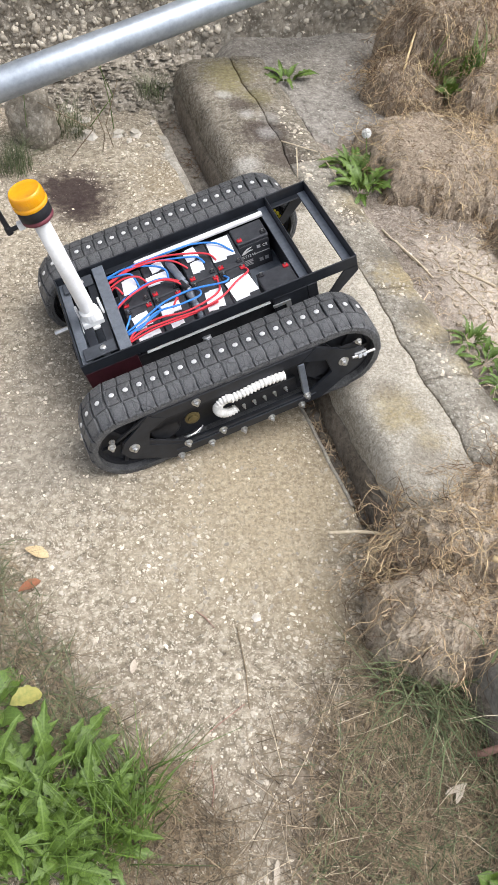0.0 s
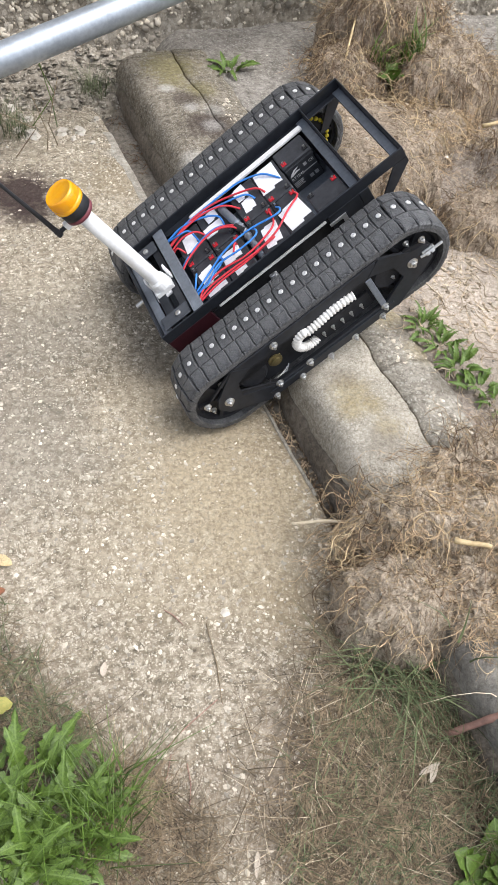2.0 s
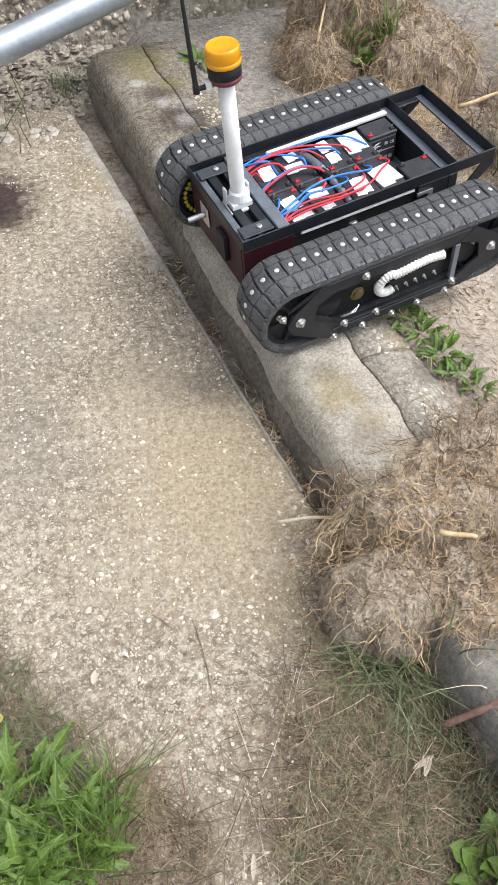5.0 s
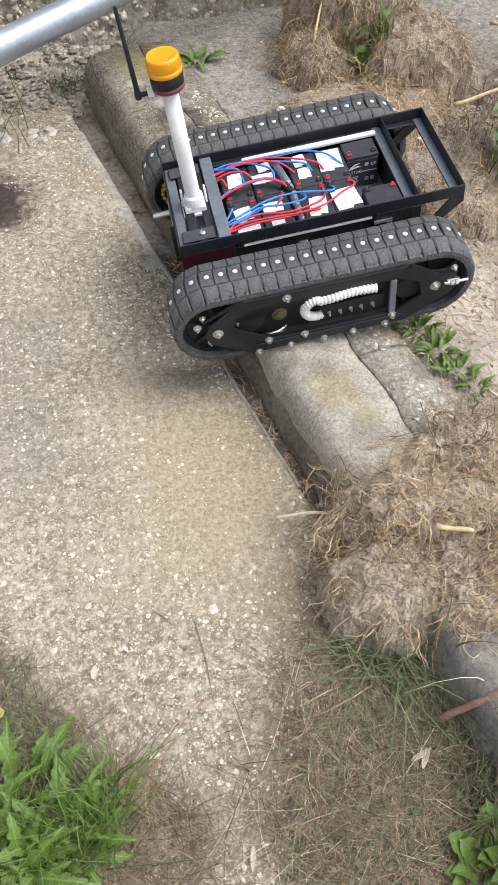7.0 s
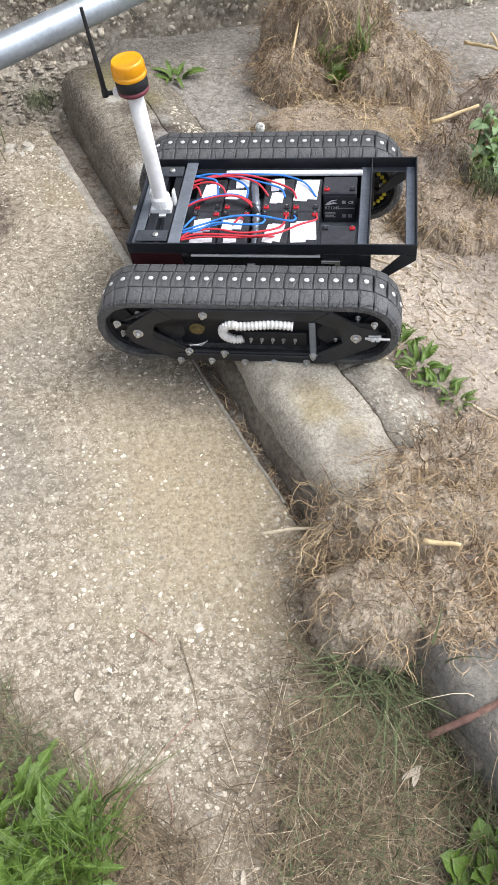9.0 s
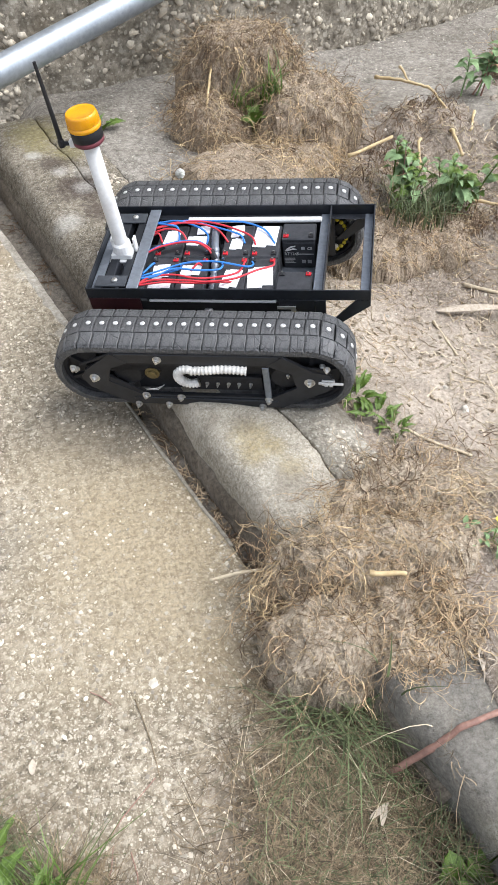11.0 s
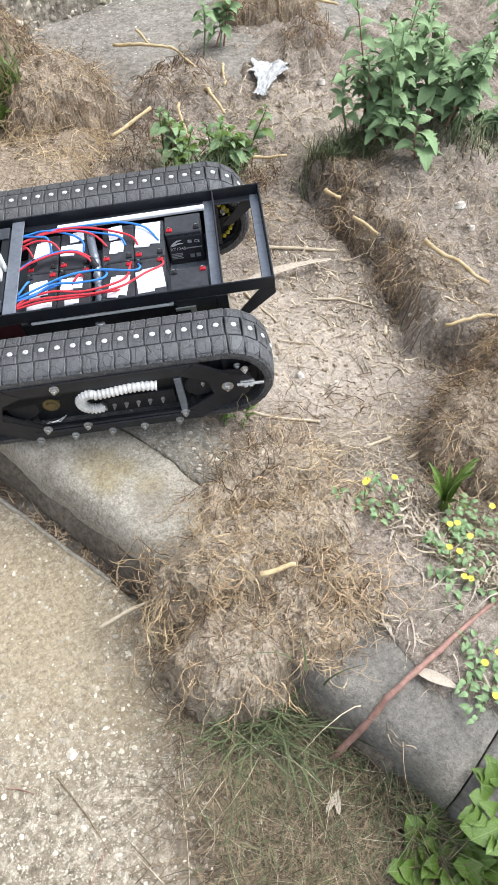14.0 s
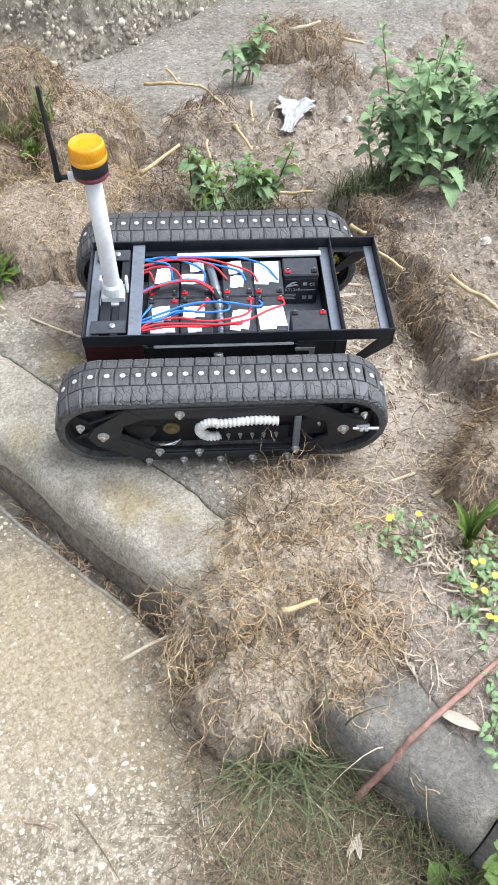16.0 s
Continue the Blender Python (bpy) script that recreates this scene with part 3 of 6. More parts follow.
# dark silt in the gap between slab and kerb
buf = Buf()
for j in range(241):
    y = -0.6 + 3.66 * j / 240
    for t in (0, 0.2, 0.4, 0.6, 0.8, 1.0):
        xa, xb = slab_edge(y) - 0.015, kerb_front(y) + 0.012
        x = xa + (xb - xa) * t
        buf.v.append((x, y, -0.02 + 0.012 * fbm(x, y, 2, 12) + 0.008 * (t - 0.4)))
buf.f = [(j * 6 + i, j * 6 + i + 1, (j + 1) * 6 + i + 1, (j + 1) * 6 + i) for j in range(240) for i in range(5)]
buf.m = [0] * len(buf.f)
thing("gutter", buf, SILT, "dark silt filling the gap along the kerb", "gutter", kind="structure", smooth=True)

# kerb stones: three blocks with open joints
PROFILE = [(0.0, -0.06), (0.0, 0.05), (0.002, 0.105), (0.01, 0.13), (0.024, 0.15), (0.045, KERB_H - 0.004), (0.075, KERB_H), (0.12, KERB_H), (0.16, KERB_H - 0.001), (0.204, KERB_H - 0.002), (0.2085, KERB_H - 0.006), (0.209, -0.06)]
BACKING = [(0.2125, -0.06), (0.2128, KERB_H - 0.009), (0.2155, KERB_H - 0.004), (0.26, KERB_H - 0.006), (0.3, KERB_H - 0.008), (0.34, KERB_H - 0.014), (0.365, 0.135), (0.372, 0.1), (0.374, -0.06)]


def kerb_stone(d0, d1, end_round, profile=PROFILE):
    """A block between two distances along the kerb from its far end."""
    buf = Buf()
    n = int((d1 - d0) / 0.018)
    o = Vector((-0.2, 3.0, 0))
    for i in range(n + 1):
        d = d0 + 0.002 + (d1 - d0 - 0.004) * i / n
        for a, z in profile:
            p = o + KD * d + KN * a
            w = 0.004 * fbm(p.x, p.y, z, 5) + 0.003 * fbm(p.x, p.y, z, 25) + (0.01 * fbm(p.x, p.y, 5, 3.5) + 0.004 * fbm(p.x, p.y, 5, 20) if abs(a - 0.21) < 0.015 else 0)
            drop = end_round * 0.05 * smooth(0.09, 0.0, d - d0) ** 2 if z > 0.1 else 0
            edge = 0.003 * (smooth(0.01, 0, d - d0) + smooth(0.01, 0, d1 - d)) if z > 0.1 else 0
            buf.v.append(p + KN * w * (1 if a < 0.02 or a > 0.2 else 0.2) + Vector((0, 0, z + (w if z > 0.1 else 0) - drop - edge)))
    m = len(profile)
    buf.f = [(i * m + k, i * m + k + 1, (i + 1) * m + k + 1, (i + 1) * m + k) for i in range(n) for k in range(m - 1)]
    buf.f += [tuple(range(m)), tuple(range(n * m, n * m + m))[::-1]]
    buf.m = [0] * len(buf.f)
    return buf


for d0, d1, lab in ((-0.06, 1.02, "worn concrete kerb stone with dark stain and rounded end"), (1.02, 2.86, "worn concrete kerb stone with yellow lichen patches"), (2.86, 4.4, "grey concrete kerb stone half hidden by soil")):
    thing("kerb_stone", kerb_stone(d0, d1, d0 < 0), GREYKERB if d0 > 2 else (OLDKERB if d0 < 0 else KERB), lab, "kerb", "kerb stones", smooth=True)
# damp mortar haunch at the kerb's foot
buf = Buf()
for i in range(241):
    d = 0.02 + 2.72 * i / 240
    p = Vector((-0.2, 3.0, 0)) + KD * d
    h = 0.058 + 0.02 * fbm(p.x, p.y, 2, 5) + 0.008 * fbm(p.x, p.y, 6, 30)
    for a, z in ((-0.024, -0.06), (-0.021, h * 0.3), (-0.014, h * 0.8), (-0.005, h), (0.012, h + 0.004)):
        buf.v.append(p + KN * (a + 0.004 * fbm(p.x, p.y, z, 18)) + Vector((0, 0, z)))
buf.f = [(i * 5 + k, i * 5 + k + 1, (i + 1) * 5 + k + 1, (i + 1) * 5 + k) for i in range(240) for k in range(4)]
buf.m = [0] * len(buf.f)
thing("kerb_haunch", buf, HAUNCH, "dark damp mortar haunch along the kerb foot", "mortar strip", smooth=True)
for d0, d1 in ((0.0, 0.75), (0.75, 1.42), (1.42, 1.78), (1.78, 2.3), (2.3, 4.4)):
    thing("backing_strip", kerb_stone(d0, d1, False, BACKING), PATCH if d0 > 0.7 else OLDKERB, "cracked mortar strip with pebbles behind the kerb", "mortar strip", "backing strips", smooth=True)

# pebbles showing in the mortar strip
buf = Buf()
for k in range(2600):
    d, a = rng.uniform(0.4, 2.35), rng.uniform(0.222, 0.355)
    p = Vector((-0.2, 3.0, 0)) + KD * d + KN * a
    r = 0.0016 + 0.008 * rng.random() ** 4
    pebble(buf, (p.x, p.y, KERB_H - 0.0085 - 0.3 * max(0, a - 0.3)), r, 0.5, rng)
thing("strip_pebbles", buf, SLABSTONE, "pale pebbles set in the mortar strip", "pebbles", kind="stuff", smooth=True)

# concrete path behind the kerb and along the wall
xs = [-0.25 + 6.8 * (i / 260) for i in range(261)]
buf = Buf()
for j in range(41):
    for x in xs:
        y = wall_line(x) + 0.03 - (0.95 if x < 1 else 0.95 + 0.3 * smooth(1, 3, x)) * (1 - j / 40)
        z = 0.145 - 0.045 * smooth(0.5, 1.1, x) + 0.003 * fbm(x, y, 0, 6) + 0.001 * fbm(x, y, 0, 60, 2)
        buf.v.append((max(x, kerb_front(y) + 0.36 - 0.5 * smooth(3.0, 3.07, y)), y, z - 0.05 * smooth(0.15, 0.0, j / 40) - 0.1 * smooth(0.05, -0.1, x)))
buf.f = [(j * 261 + i, j * 261 + i + 1, (j + 1) * 261 + i + 1, (j + 1) * 261 + i) for j in range(40) for i in range(260)]
buf.m = [0] * len(buf.f)
thing("path", buf, PATHMAT, "grey rough concrete path strewn with grit along the wall", "path", kind="structure", smooth=True)

# pebbled concrete wall
buf = Buf()
wx = [-3 + 9 * i / 360 for i in range(361)]
wz = [-0.1 + 2.4 * (j / 60) ** 1.5 for j in range(61)]


def wall_y(x, z):
    return wall_line(x) + 0.03 * z + 0.028 * fbm(x, 0, z, 4) + 0.014 * fbm(x, 3, z, 18, 3) - 0.03 * smooth(0.3, 0.0, z) * smooth(0.4, -0.4, x)


for z in wz:
    for x in wx:
        buf.v.append((x, wall_y(x, z), z))
buf.f = [(j * 361 + i, j * 361 + i + 1, (j + 1) * 361 + i + 1, (j + 1) * 361 + i) for j in range(60) for i in range(360)]
top = [60 * 361 + i for i in range(361)]
n0 = len(buf.v)
buf.v += [(buf.v[i][0], buf.v[i][1] + 0.3, 2.3) for i in top]
buf.f += [(top[i], top[i + 1], n0 + i + 1, n0 + i) for i in range(360)]
n1 = len(buf.v)
buf.v += [(buf.v[n0 + i][0], buf.v[n0 + i][1], -0.1) for i in range(361)]
buf.f += [(n0 + i, n0 + i + 1, n1 + i + 1, n1 + i) for i in range(360)]
buf.m = [0] * len(buf.f)
wall = thing("wall_north", buf, WALL, "rough concrete foundation wall with river pebbles", "wall", kind="structure", smooth=True)
buf = Buf()
face = Matrix(((1, 0, 0), (0, 0, -1), (0, 1, 0)))
for k in range(8500):
    x, z = rng.uniform(-1.6, 4.2), 0.03 + 0.95 * rng.random()
    r = 0.005 + 0.018 * rng.random() ** 2.6
    dens = fbm(x, 2, z, 2.5)
    if dens < -0.15 and rng.random() < 0.6 or (z < 0.2 and -0.1 < x < 0.9 and rng.random() < 0.6):
        continue
    pebble(buf, (x, wall_y(x, z) + 0.1 * r, z), r, 0.75, rng, face)
for k in range(1000):
    x, z = rng.uniform(-1.1, -0.02), 0.42 * rng.random()
    r = 0.006 + 0.013 * rng.random() ** 2
    pebble(buf, (x, wall_y(x, z) + 0.25 * r, z), r, 0.8, rng, face, rng.randint(0, 1))
thing("wall_pebbles", buf, [SLABSTONE, WALL], "rounded river pebbles set in the wall", "pebbles", kind="stuff", smooth=True)

# galvanised pipe, lying aslant before the wall
buf = Buf()
a, b = Vector((-0.80, 2.45, 0.305)), Vector((0.95, 3.45, 0.59))
d = (b - a).normalized()
prof = [a + d * t for t in (0, 0.004, 0.5, 1.2, (b - a).length)]
buf.tube(prof, [0.05, 0.0515, 0.05, 0.05, 0.05], 40, caps=False)
buf.tube(prof[::-1], [0.0475] * 5, 40, caps=False)
n = len(buf.v)
buf.f += [(k, (k + 1) % 40, 360 + (k + 1) % 40, 360 + k) for k in range(40)]
buf.m += [0] * 40
thing("drain_pipe", buf, GALV, "galvanised steel drain pipe with an open end", "pipe", smooth=True)


# ---- tracked robot (its own space: origin at the rear axle of one track, x ahead, y across, z up) ----
robot = hub("tracked_robot", "black tracked robot with studded rubber tracks and open battery tray", "robot")
BASE, R0, LUGS, WIDTH = 0.55, 0.1, 49, 0.14
LENGTH = 2 * BASE + 2 * math.pi * R0


def belt_pose(s, y):
    """The pose of a tread block s metres along the belt from the rear top."""
    turns, s = divmod(s, LENGTH)
    th = 360 * turns
    if s < BASE:
        return pose(s, y, R0, 0, th, 0)
    if s < BASE + math.pi * R0:
        q = (s - BASE) / R0
        return pose(BASE + R0 * math.sin(q), y, R0 * math.cos(q), 0, th + math.degrees(q), 0)
    if s < 2 * BASE + math.pi * R0:
        return pose(BASE - (s - BASE - math.pi * R0), y, -R0, 0, th + 180, 0)
    q = (s - 2 * BASE - math.pi * R0) / R0
    return pose(-R0 * math.sin(q), y, -R0 * math.cos(q), 0, th + 180 + math.degrees(q), 0)


STUD = material("worn_steel_stud", (0.62, 0.62, 0.6), (0.5, 0.49, 0.47), 60.0, 0.4, 0.5, bump=0.1)


def lug_mesh(stud_y):
    """One tread block: rounded shoulders, a lengthwise groove, side nicks, a steel stud."""
    buf = Buf()
    h = 0.0164
    prof = [(0.0, -0.004), (0.002, 0.004), (0.009, 0.0085), (0.03, 0.011), (0.048, 0.012), (0.049, 0.009), (0.051, 0.009), (0.052, 0.012), (0.077, 0.0122), (0.102, 0.012), (0.103, 0.009), (0.105, 0.009), (0.106, 0.0115), (0.131, 0.0085), (0.138, 0.004), (0.14, -0.004)]
    n = len(prof)
    rows = []
    for x, dz in ((-h, -0.0015), (-h + 0.002, 0), (h - 0.002, 0), (h, -0.0015)):
        rows.append([(x + (0.0028 if (k < 5 or k > 11) else -0.0022) + (0.0014 if k % 2 else 0), y, z + dz) for k, (y, z) in enumerate(prof)])
    buf.v = [p for r in rows for p in r]
    buf.f = [(i * n + k, i * n + k + 1, (i + 1) * n + k + 1, (i + 1) * n + k) for i in range(3) for k in range(n - 1)]
    buf.f += [tuple(range(n))[::-1], tuple(range(3 * n, 4 * n))]
    buf.m = [0] * len(buf.f)
    buf.lathe([(0.0066, 0.009), (0.0066, 0.0135), (0.005, 0.0146), (0.0022, 0.0146), (0.0016, 0.0135)], (0, stud_y, 0), sides=10, mat=1)
    return buf.mesh("lug", [RUBBER, STUD])


def belt(y0):
    buf = Buf()
    n = 72
    pts = []
    for i in range(n):
        m = belt_pose(LENGTH * i / n, 0)
        pts.append((m.translation, m.to_3x3() @ Vector((0, 0, 1))))
    for p, nrm in pts:
        for y, off in ((y0 + 0.001, -0.012), (y0 + 0.001, 0.0005), (y0 + 0.139, 0.0005), (y0 + 0.139, -0.012)):
            q = p + nrm * off
            buf.v.append((q.x, y, q.z))
    for i in range(n):
        j = (i + 1) % n
        for k in range(4):
            buf.f.append((i * 4 + k, i * 4 + (k + 1) % 4, j * 4 + (k + 1) % 4, j * 4 + k))
    buf.m = [0] * len(buf.f)
    return buf


def hexbolt(buf, x, y, z, r=0.008, out=-1, mat=0):
    buf.lathe([(r * 1.45, 0), (r * 1.45, out * 0.002)], (x, y, z), "y", 14, mat)
    buf.lathe([(r, out * 0.002), (r, out * 0.008), (r * 0.8, out * 0.0095)], (x, y, z), "y", 6, mat)
    buf.lathe([(r * 0.5, out * 0.0095), (r * 0.45, out * 0.014)], (x, y, z), "y", 10, mat)


def wheel_mesh():
    """A black ribbed wheel about the y axis, 0.11 wide."""
    buf = Buf()
    buf.lathe([(0.03, 0.0), (0.03, 0.012), (0.074, 0.014), (0.078, 0.004), (0.087, 0.004), (0.087, 0.106), (0.078, 0.106), (0.074, 0.096), (0.03, 0.098), (0.03, 0.11)], (0, 0, 0), "y", 32)
    return buf


def rib_mesh():
    """Six thin ribs of a wheel's face, one mesh each."""
    out = []
    for k in range(6):
        buf = Buf()
        t = math.pi * k / 3
        a, b = Vector((math.cos(t), 0, math.sin(t))), Vector((-math.sin(t), 0, math.cos(t)))
        c = a * 0.05
        vs = [c + a * s * 0.026 + b * q * 0.005 + Vector((0, yy, 0)) for yy in (0.004, 0.016) for s, q in ((-1, -1), (1, -1), (1, 1), (-1, 1))]
        buf.add(vs, [(0, 1, 2, 3), (4, 5, 6, 7), (0, 1, 5, 4), (1, 2, 6, 5), (2, 3, 7, 6), (3, 0, 4, 7)])
        out.append(buf.mesh("wheel_rib", [DULL]))
    return out


RIBS = rib_mesh()
tracks = []
for y0, side in ((0.0, "near"), (0.55, "far")):
    band = part("track", belt(y0), RUBBER, robot, "studded black rubber track cut from tyre tread")
    me = lug_mesh(0.08)
    lugs = []
    for k in range(LUGS):
        lug = new("lug", me)
        lug.parent = band
        lugs.append(lug)
    wheels = []
    for wx0 in (0.0, BASE):
        w = part("wheel", wheel_mesh(), DULL, robot, "black plastic track wheel", smooth=False)
        for rib in RIBS:
            new("wheel_rib", rib).parent = w
        for k in range(3):
            t = 0.5 + 2.09 * k
            buf = Buf()
            hexbolt(buf, 0.052 * math.cos(t), 0.003, 0.052 * math.sin(t), 0.0055)
            part("wheel_bolt", buf, STEEL, w)
        # bead chain ring on the inner face
        buf = Buf()
        for k in range(26):
            t = 2 * math.pi * k / 26
            c = Vector((0.062 * math.cos(t), 0.108 if side == "near" else 0.002, 0.062 * math.sin(t)))
            buf.lathe([(0.003, -0.005), (0.006, -0.002), (0.006, 0.002), (0.003, 0.005)], c, "y", 8)
        part("drive_chain", buf, YELLOW, w, "yellow bead chain")
        wheels.append((w, (wx0, y0 + 0.015, 0.0)))
    tracks.append((lugs, wheels, y0))

# side frame of the visible track
buf = Buf()
buf.prism([(0.075, 0.074), (0.475, 0.074), (0.52, 0.03), (0.57, 0.03), (0.585, 0.0), (0.57, -0.03), (0.51, -0.03), (0.46, -0.062), (0.13, -0.062), (0.06, -0.012), (0.03, 0.012), (0.075, 0.052), (0.46, 0.052), (0.44, 0.058), (0.1, 0.058), (0.02, 0.022), (-0.02, 0.03), (-0.034, 0.0), (-0.02, -0.03), (0.05, -0.06), (0.09, -0.1), (0.48, -0.1), (0.54, -0.06), (0.6, -0.03), (0.615, 0.0), (0.6, 0.045), (0.545, 0.05), (0.49, 0.089), (0.06, 0.089), (-0.03, 0.045), (-0.03, 0.04), (0.06, 0.08)], -0.002, 0.004)
part("side_frame", buf, DULL, robot, "black side frame plate with bolts")
buf = Buf()
buf.box(0.07, 0.48, -0.003, 0.005, 0.056, 0.088)
part("side_rail", buf, BLACK, robot)
buf = Buf()
buf.box(0.075, 0.485, -0.003, 0.012, -0.1, -0.064)
part("side_rail", buf, BLACK, robot)
buf = Buf()
buf.box(0.09, 0.47, -0.0065, -0.003, -0.078, -0.07)
part("rail_lip", buf, BLACK, robot)
buf = Buf()
buf.prism([(0.06, 0.088), (-0.015, 0.03), (-0.035, 0.0), (-0.02, -0.035), (0.08, -0.1), (0.12, -0.064), (0.035, -0.012), (0.05, 0.035), (0.1, 0.058)], -0.004, 0.003)
part("rear_gusset", buf, BLACK, robot)
buf = Buf()
buf.prism([(0.49, 0.088), (0.56, 0.04), (0.6, 0.03), (0.612, 0.0), (0.595, -0.03), (0.475, -0.1), (0.45, -0.064), (0.52, -0.02), (0.51, 0.03), (0.45, 0.058)], -0.004, 0.003)
part("front_gusset", buf, BLACK, robot)
buf = Buf()
buf.box(0.1, 0.46, 0.03, 0.036, -0.07, 0.07)
buf.box(0.24, 0.43, 0.018, 0.03, -0.06, -0.01)
part("motor_cover", buf, DULL, robot, "dull black recessed motor cover")
buf = Buf()
for x in (0.262, 0.287, 0.315, 0.343, 0.37, 0.4):
    hexbolt(buf, x, 0.018, -0.035, 0.0035)
part("cover_screws", buf, STEEL, robot)
for x in (0.085, 0.49):
    buf = Buf()
    buf.lathe([(0.012, 0.012), (0.034, 0.012), (0.042, 0.02), (0.042, 0.11), (0.012, 0.11)], (x, 0, 0.0), "y", 24)
    part("idler_roller", buf, DULL, robot, smooth=False)
buf = Buf()
buf.box(0.438, 0.454, -0.004, 0.008, -0.062, 0.05)
part("strut", buf, SATIN, robot, "dull grey steel strut")
buf = Buf()
buf.lathe([(0.019, 0.02), (0.019, -0.005), (0.012, -0.006), (0.012, -0.011), (0.004, -0.012)], (0.157, 0, 0.022), "y", 18)
part("motor_shaft", buf, BRASS, robot, "tarnished brass motor shaft end")
for x, z, r in ((0.0, 0.0, 0.0095), (0.553, 0.002, 0.0095), (-0.047, 0.035, 0.007), (0.179, 0.0715, 0.0078), (0.124, -0.063, 0.0075), (0.096, -0.099, 0.0065), (0.179, -0.098, 0.0065), (0.267, -0.1, 0.0065), (0.344, -0.098, 0.0065), (0.428, -0.095, 0.0065), (0.217, -0.068, 0.0075), (0.446, -0.07, 0.0075), (0.596, 0.052, 0.006)):
    buf = Buf()
    hexbolt(buf, x, -0.003, z, r)
    part("bolt", buf, STEEL, robot, "zinc hex bolt")
buf = Buf()
buf.tube([(0.575, -0.008, 0.006), (0.635, -0.008, 0.004)], 0.0038, 10)
for x in (0.594, 0.606):
    buf.lathe([(0.0085, -0.004), (0.0085, 0.004)], (x, -0.008, 0.005), "x", 6)
buf.box(0.582, 0.614, -0.008, 0.0, -0.004, 0.014)
part("track_tensioner", buf, STEEL, robot, "threaded zinc tensioner rod with nuts")

# corrugated hose with a hooked end
buf = Buf()
pts = []
for i in range(60):
    pts.append(Vector((0.4 - 0.145 * i / 59, -0.006, 0.042 + 0.004 * math.sin(i / 12))))
for i in range(1, 66):
    t = math.pi * 1.12 * i / 65
    pts.append(Vector((0.255 - 0.034 * math.sin(t), -0.006 + 0.0002 * i, 0.01 + 0.033 * math.cos(t))))
buf.tube(pts, [0.0125 if i % 4 < 2 else 0.0098 for i in range(len(pts))], 12)
part("corrugated_hose", buf, HOSE, robot, "white corrugated plastic cable hose", smooth=True)
buf = Buf()
for k in range(4):
    buf.tube([(0.12 + 0.004 * k, 0.008, -0.05), (0.128 + 0.01 * k, 0.0, -0.045), (0.15 + 0.008 * k, 0.01, -0.055 + 0.006 * k)], 0.0013, 5)
part("lashing_wire", buf, STEEL, robot)

# chassis: angle-steel frame
Y0, Y1, X0, X1, ZT = 0.202, 0.55, -0.05, 0.692, 0.116
buf = Buf()
buf.box(X0, X1, Y0, Y0 + 0.004, ZT - 0.034, ZT)
buf.box(X0, X1, Y0 + 0.004, Y0 + 0.018, ZT - 0.034, ZT - 0.03)
part("side_angle", buf, BLACK, robot, "black painted steel angle rail")
buf = Buf()
buf.box(X0, X1, Y1 - 0.004, Y1, ZT - 0.034, ZT)
buf.box(X0, X1, Y1 - 0.024, Y1 - 0.004, ZT - 0.034, ZT - 0.03)
part("side_angle", buf, BLACK, robot)
for x, mat, w in ((X0, BLACK, 0.024), (X1 - 0.004, BLACK, -0.024), (0.57, BLACK, -0.026)):
    buf = Buf()
    buf.box(x, x + 0.004, Y0 + 0.004, Y1 - 0.004, ZT - 0.034, ZT - 0.0005)
    a, b = (x + 0.004, x + 0.004 + w) if w > 0 else (x + w, x)
    buf.box(a, b, Y0 + 0.004, Y1 - 0.004, ZT - 0.034, ZT - 0.03)
    part("cross_angle", buf, BLACK, robot)
    # thin paler strip paints the sky's sheen on the black flange
    if x > 0.5:
        buf = Buf()
        buf.box(a + 0.001, b - 0.001, Y0 + 0.006, Y1 - 0.006, ZT - 0.03, ZT - 0.0285, 0.0005)
        part("cross_flange", buf, SATIN, robot, "paler strip on the black angle, sky sheen in its grey")
buf = Buf()
buf.box(0.056, 0.088, Y0 + 0.004, Y1 - 0.004, ZT - 0.014, ZT - 0.01)
buf.box(0.056, 0.06, Y0 + 0.004, Y1 - 0.004, ZT - 0.04, ZT - 0.014)
part("cross_angle", buf, SATIN, robot, "grey steel angle across the frame")
# rear band: its pale grey stands in for reflected sky
buf = Buf()
buf.box(X0 + 0.005, -0.02, Y0 + 0.006, Y1 - 0.006, ZT - 0.026, ZT - 0.022)
part("cross_angle", buf, SATIN, robot)
for y in (Y0, Y1 - 0.004):
    buf = Buf()
    buf.prism([(X1, ZT - 0.034), (X1, ZT - 0.05), (0.612, 0.0), (0.585, 0.0), (0.655, ZT - 0.034)], y, y + 0.004)
    part("brace", buf, BLACK, robot, "slanting black bumper brace")
    buf = Buf()
    buf.box(0.552, 0.58, y, y + 0.004, -0.06, ZT - 0.034)
    part("post", buf, BLACK, robot)
# box body under the rails
buf = Buf()
buf.box(X0 + 0.002, 0.552, Y0 + 0.012, Y0 + 0.016, -0.06, 0.062)
part("side_panel", buf, DULL, robot)
# rear side plate, with the maroon reflection held in its colour
buf = Buf()
buf.box(X0 + 0.001, 0.09, Y0 + 0.001, Y0 + 0.012, -0.03, ZT - 0.034)
part("side_plate", buf, MAROON, robot, "side plate coloured with a dark maroon reflection")
buf = Buf()
buf.box(0.46, 0.552, Y0 + 0.001, Y0 + 0.011, -0.03, ZT - 0.034)
part("side_plate", buf, BLACK, robot)
buf = Buf()
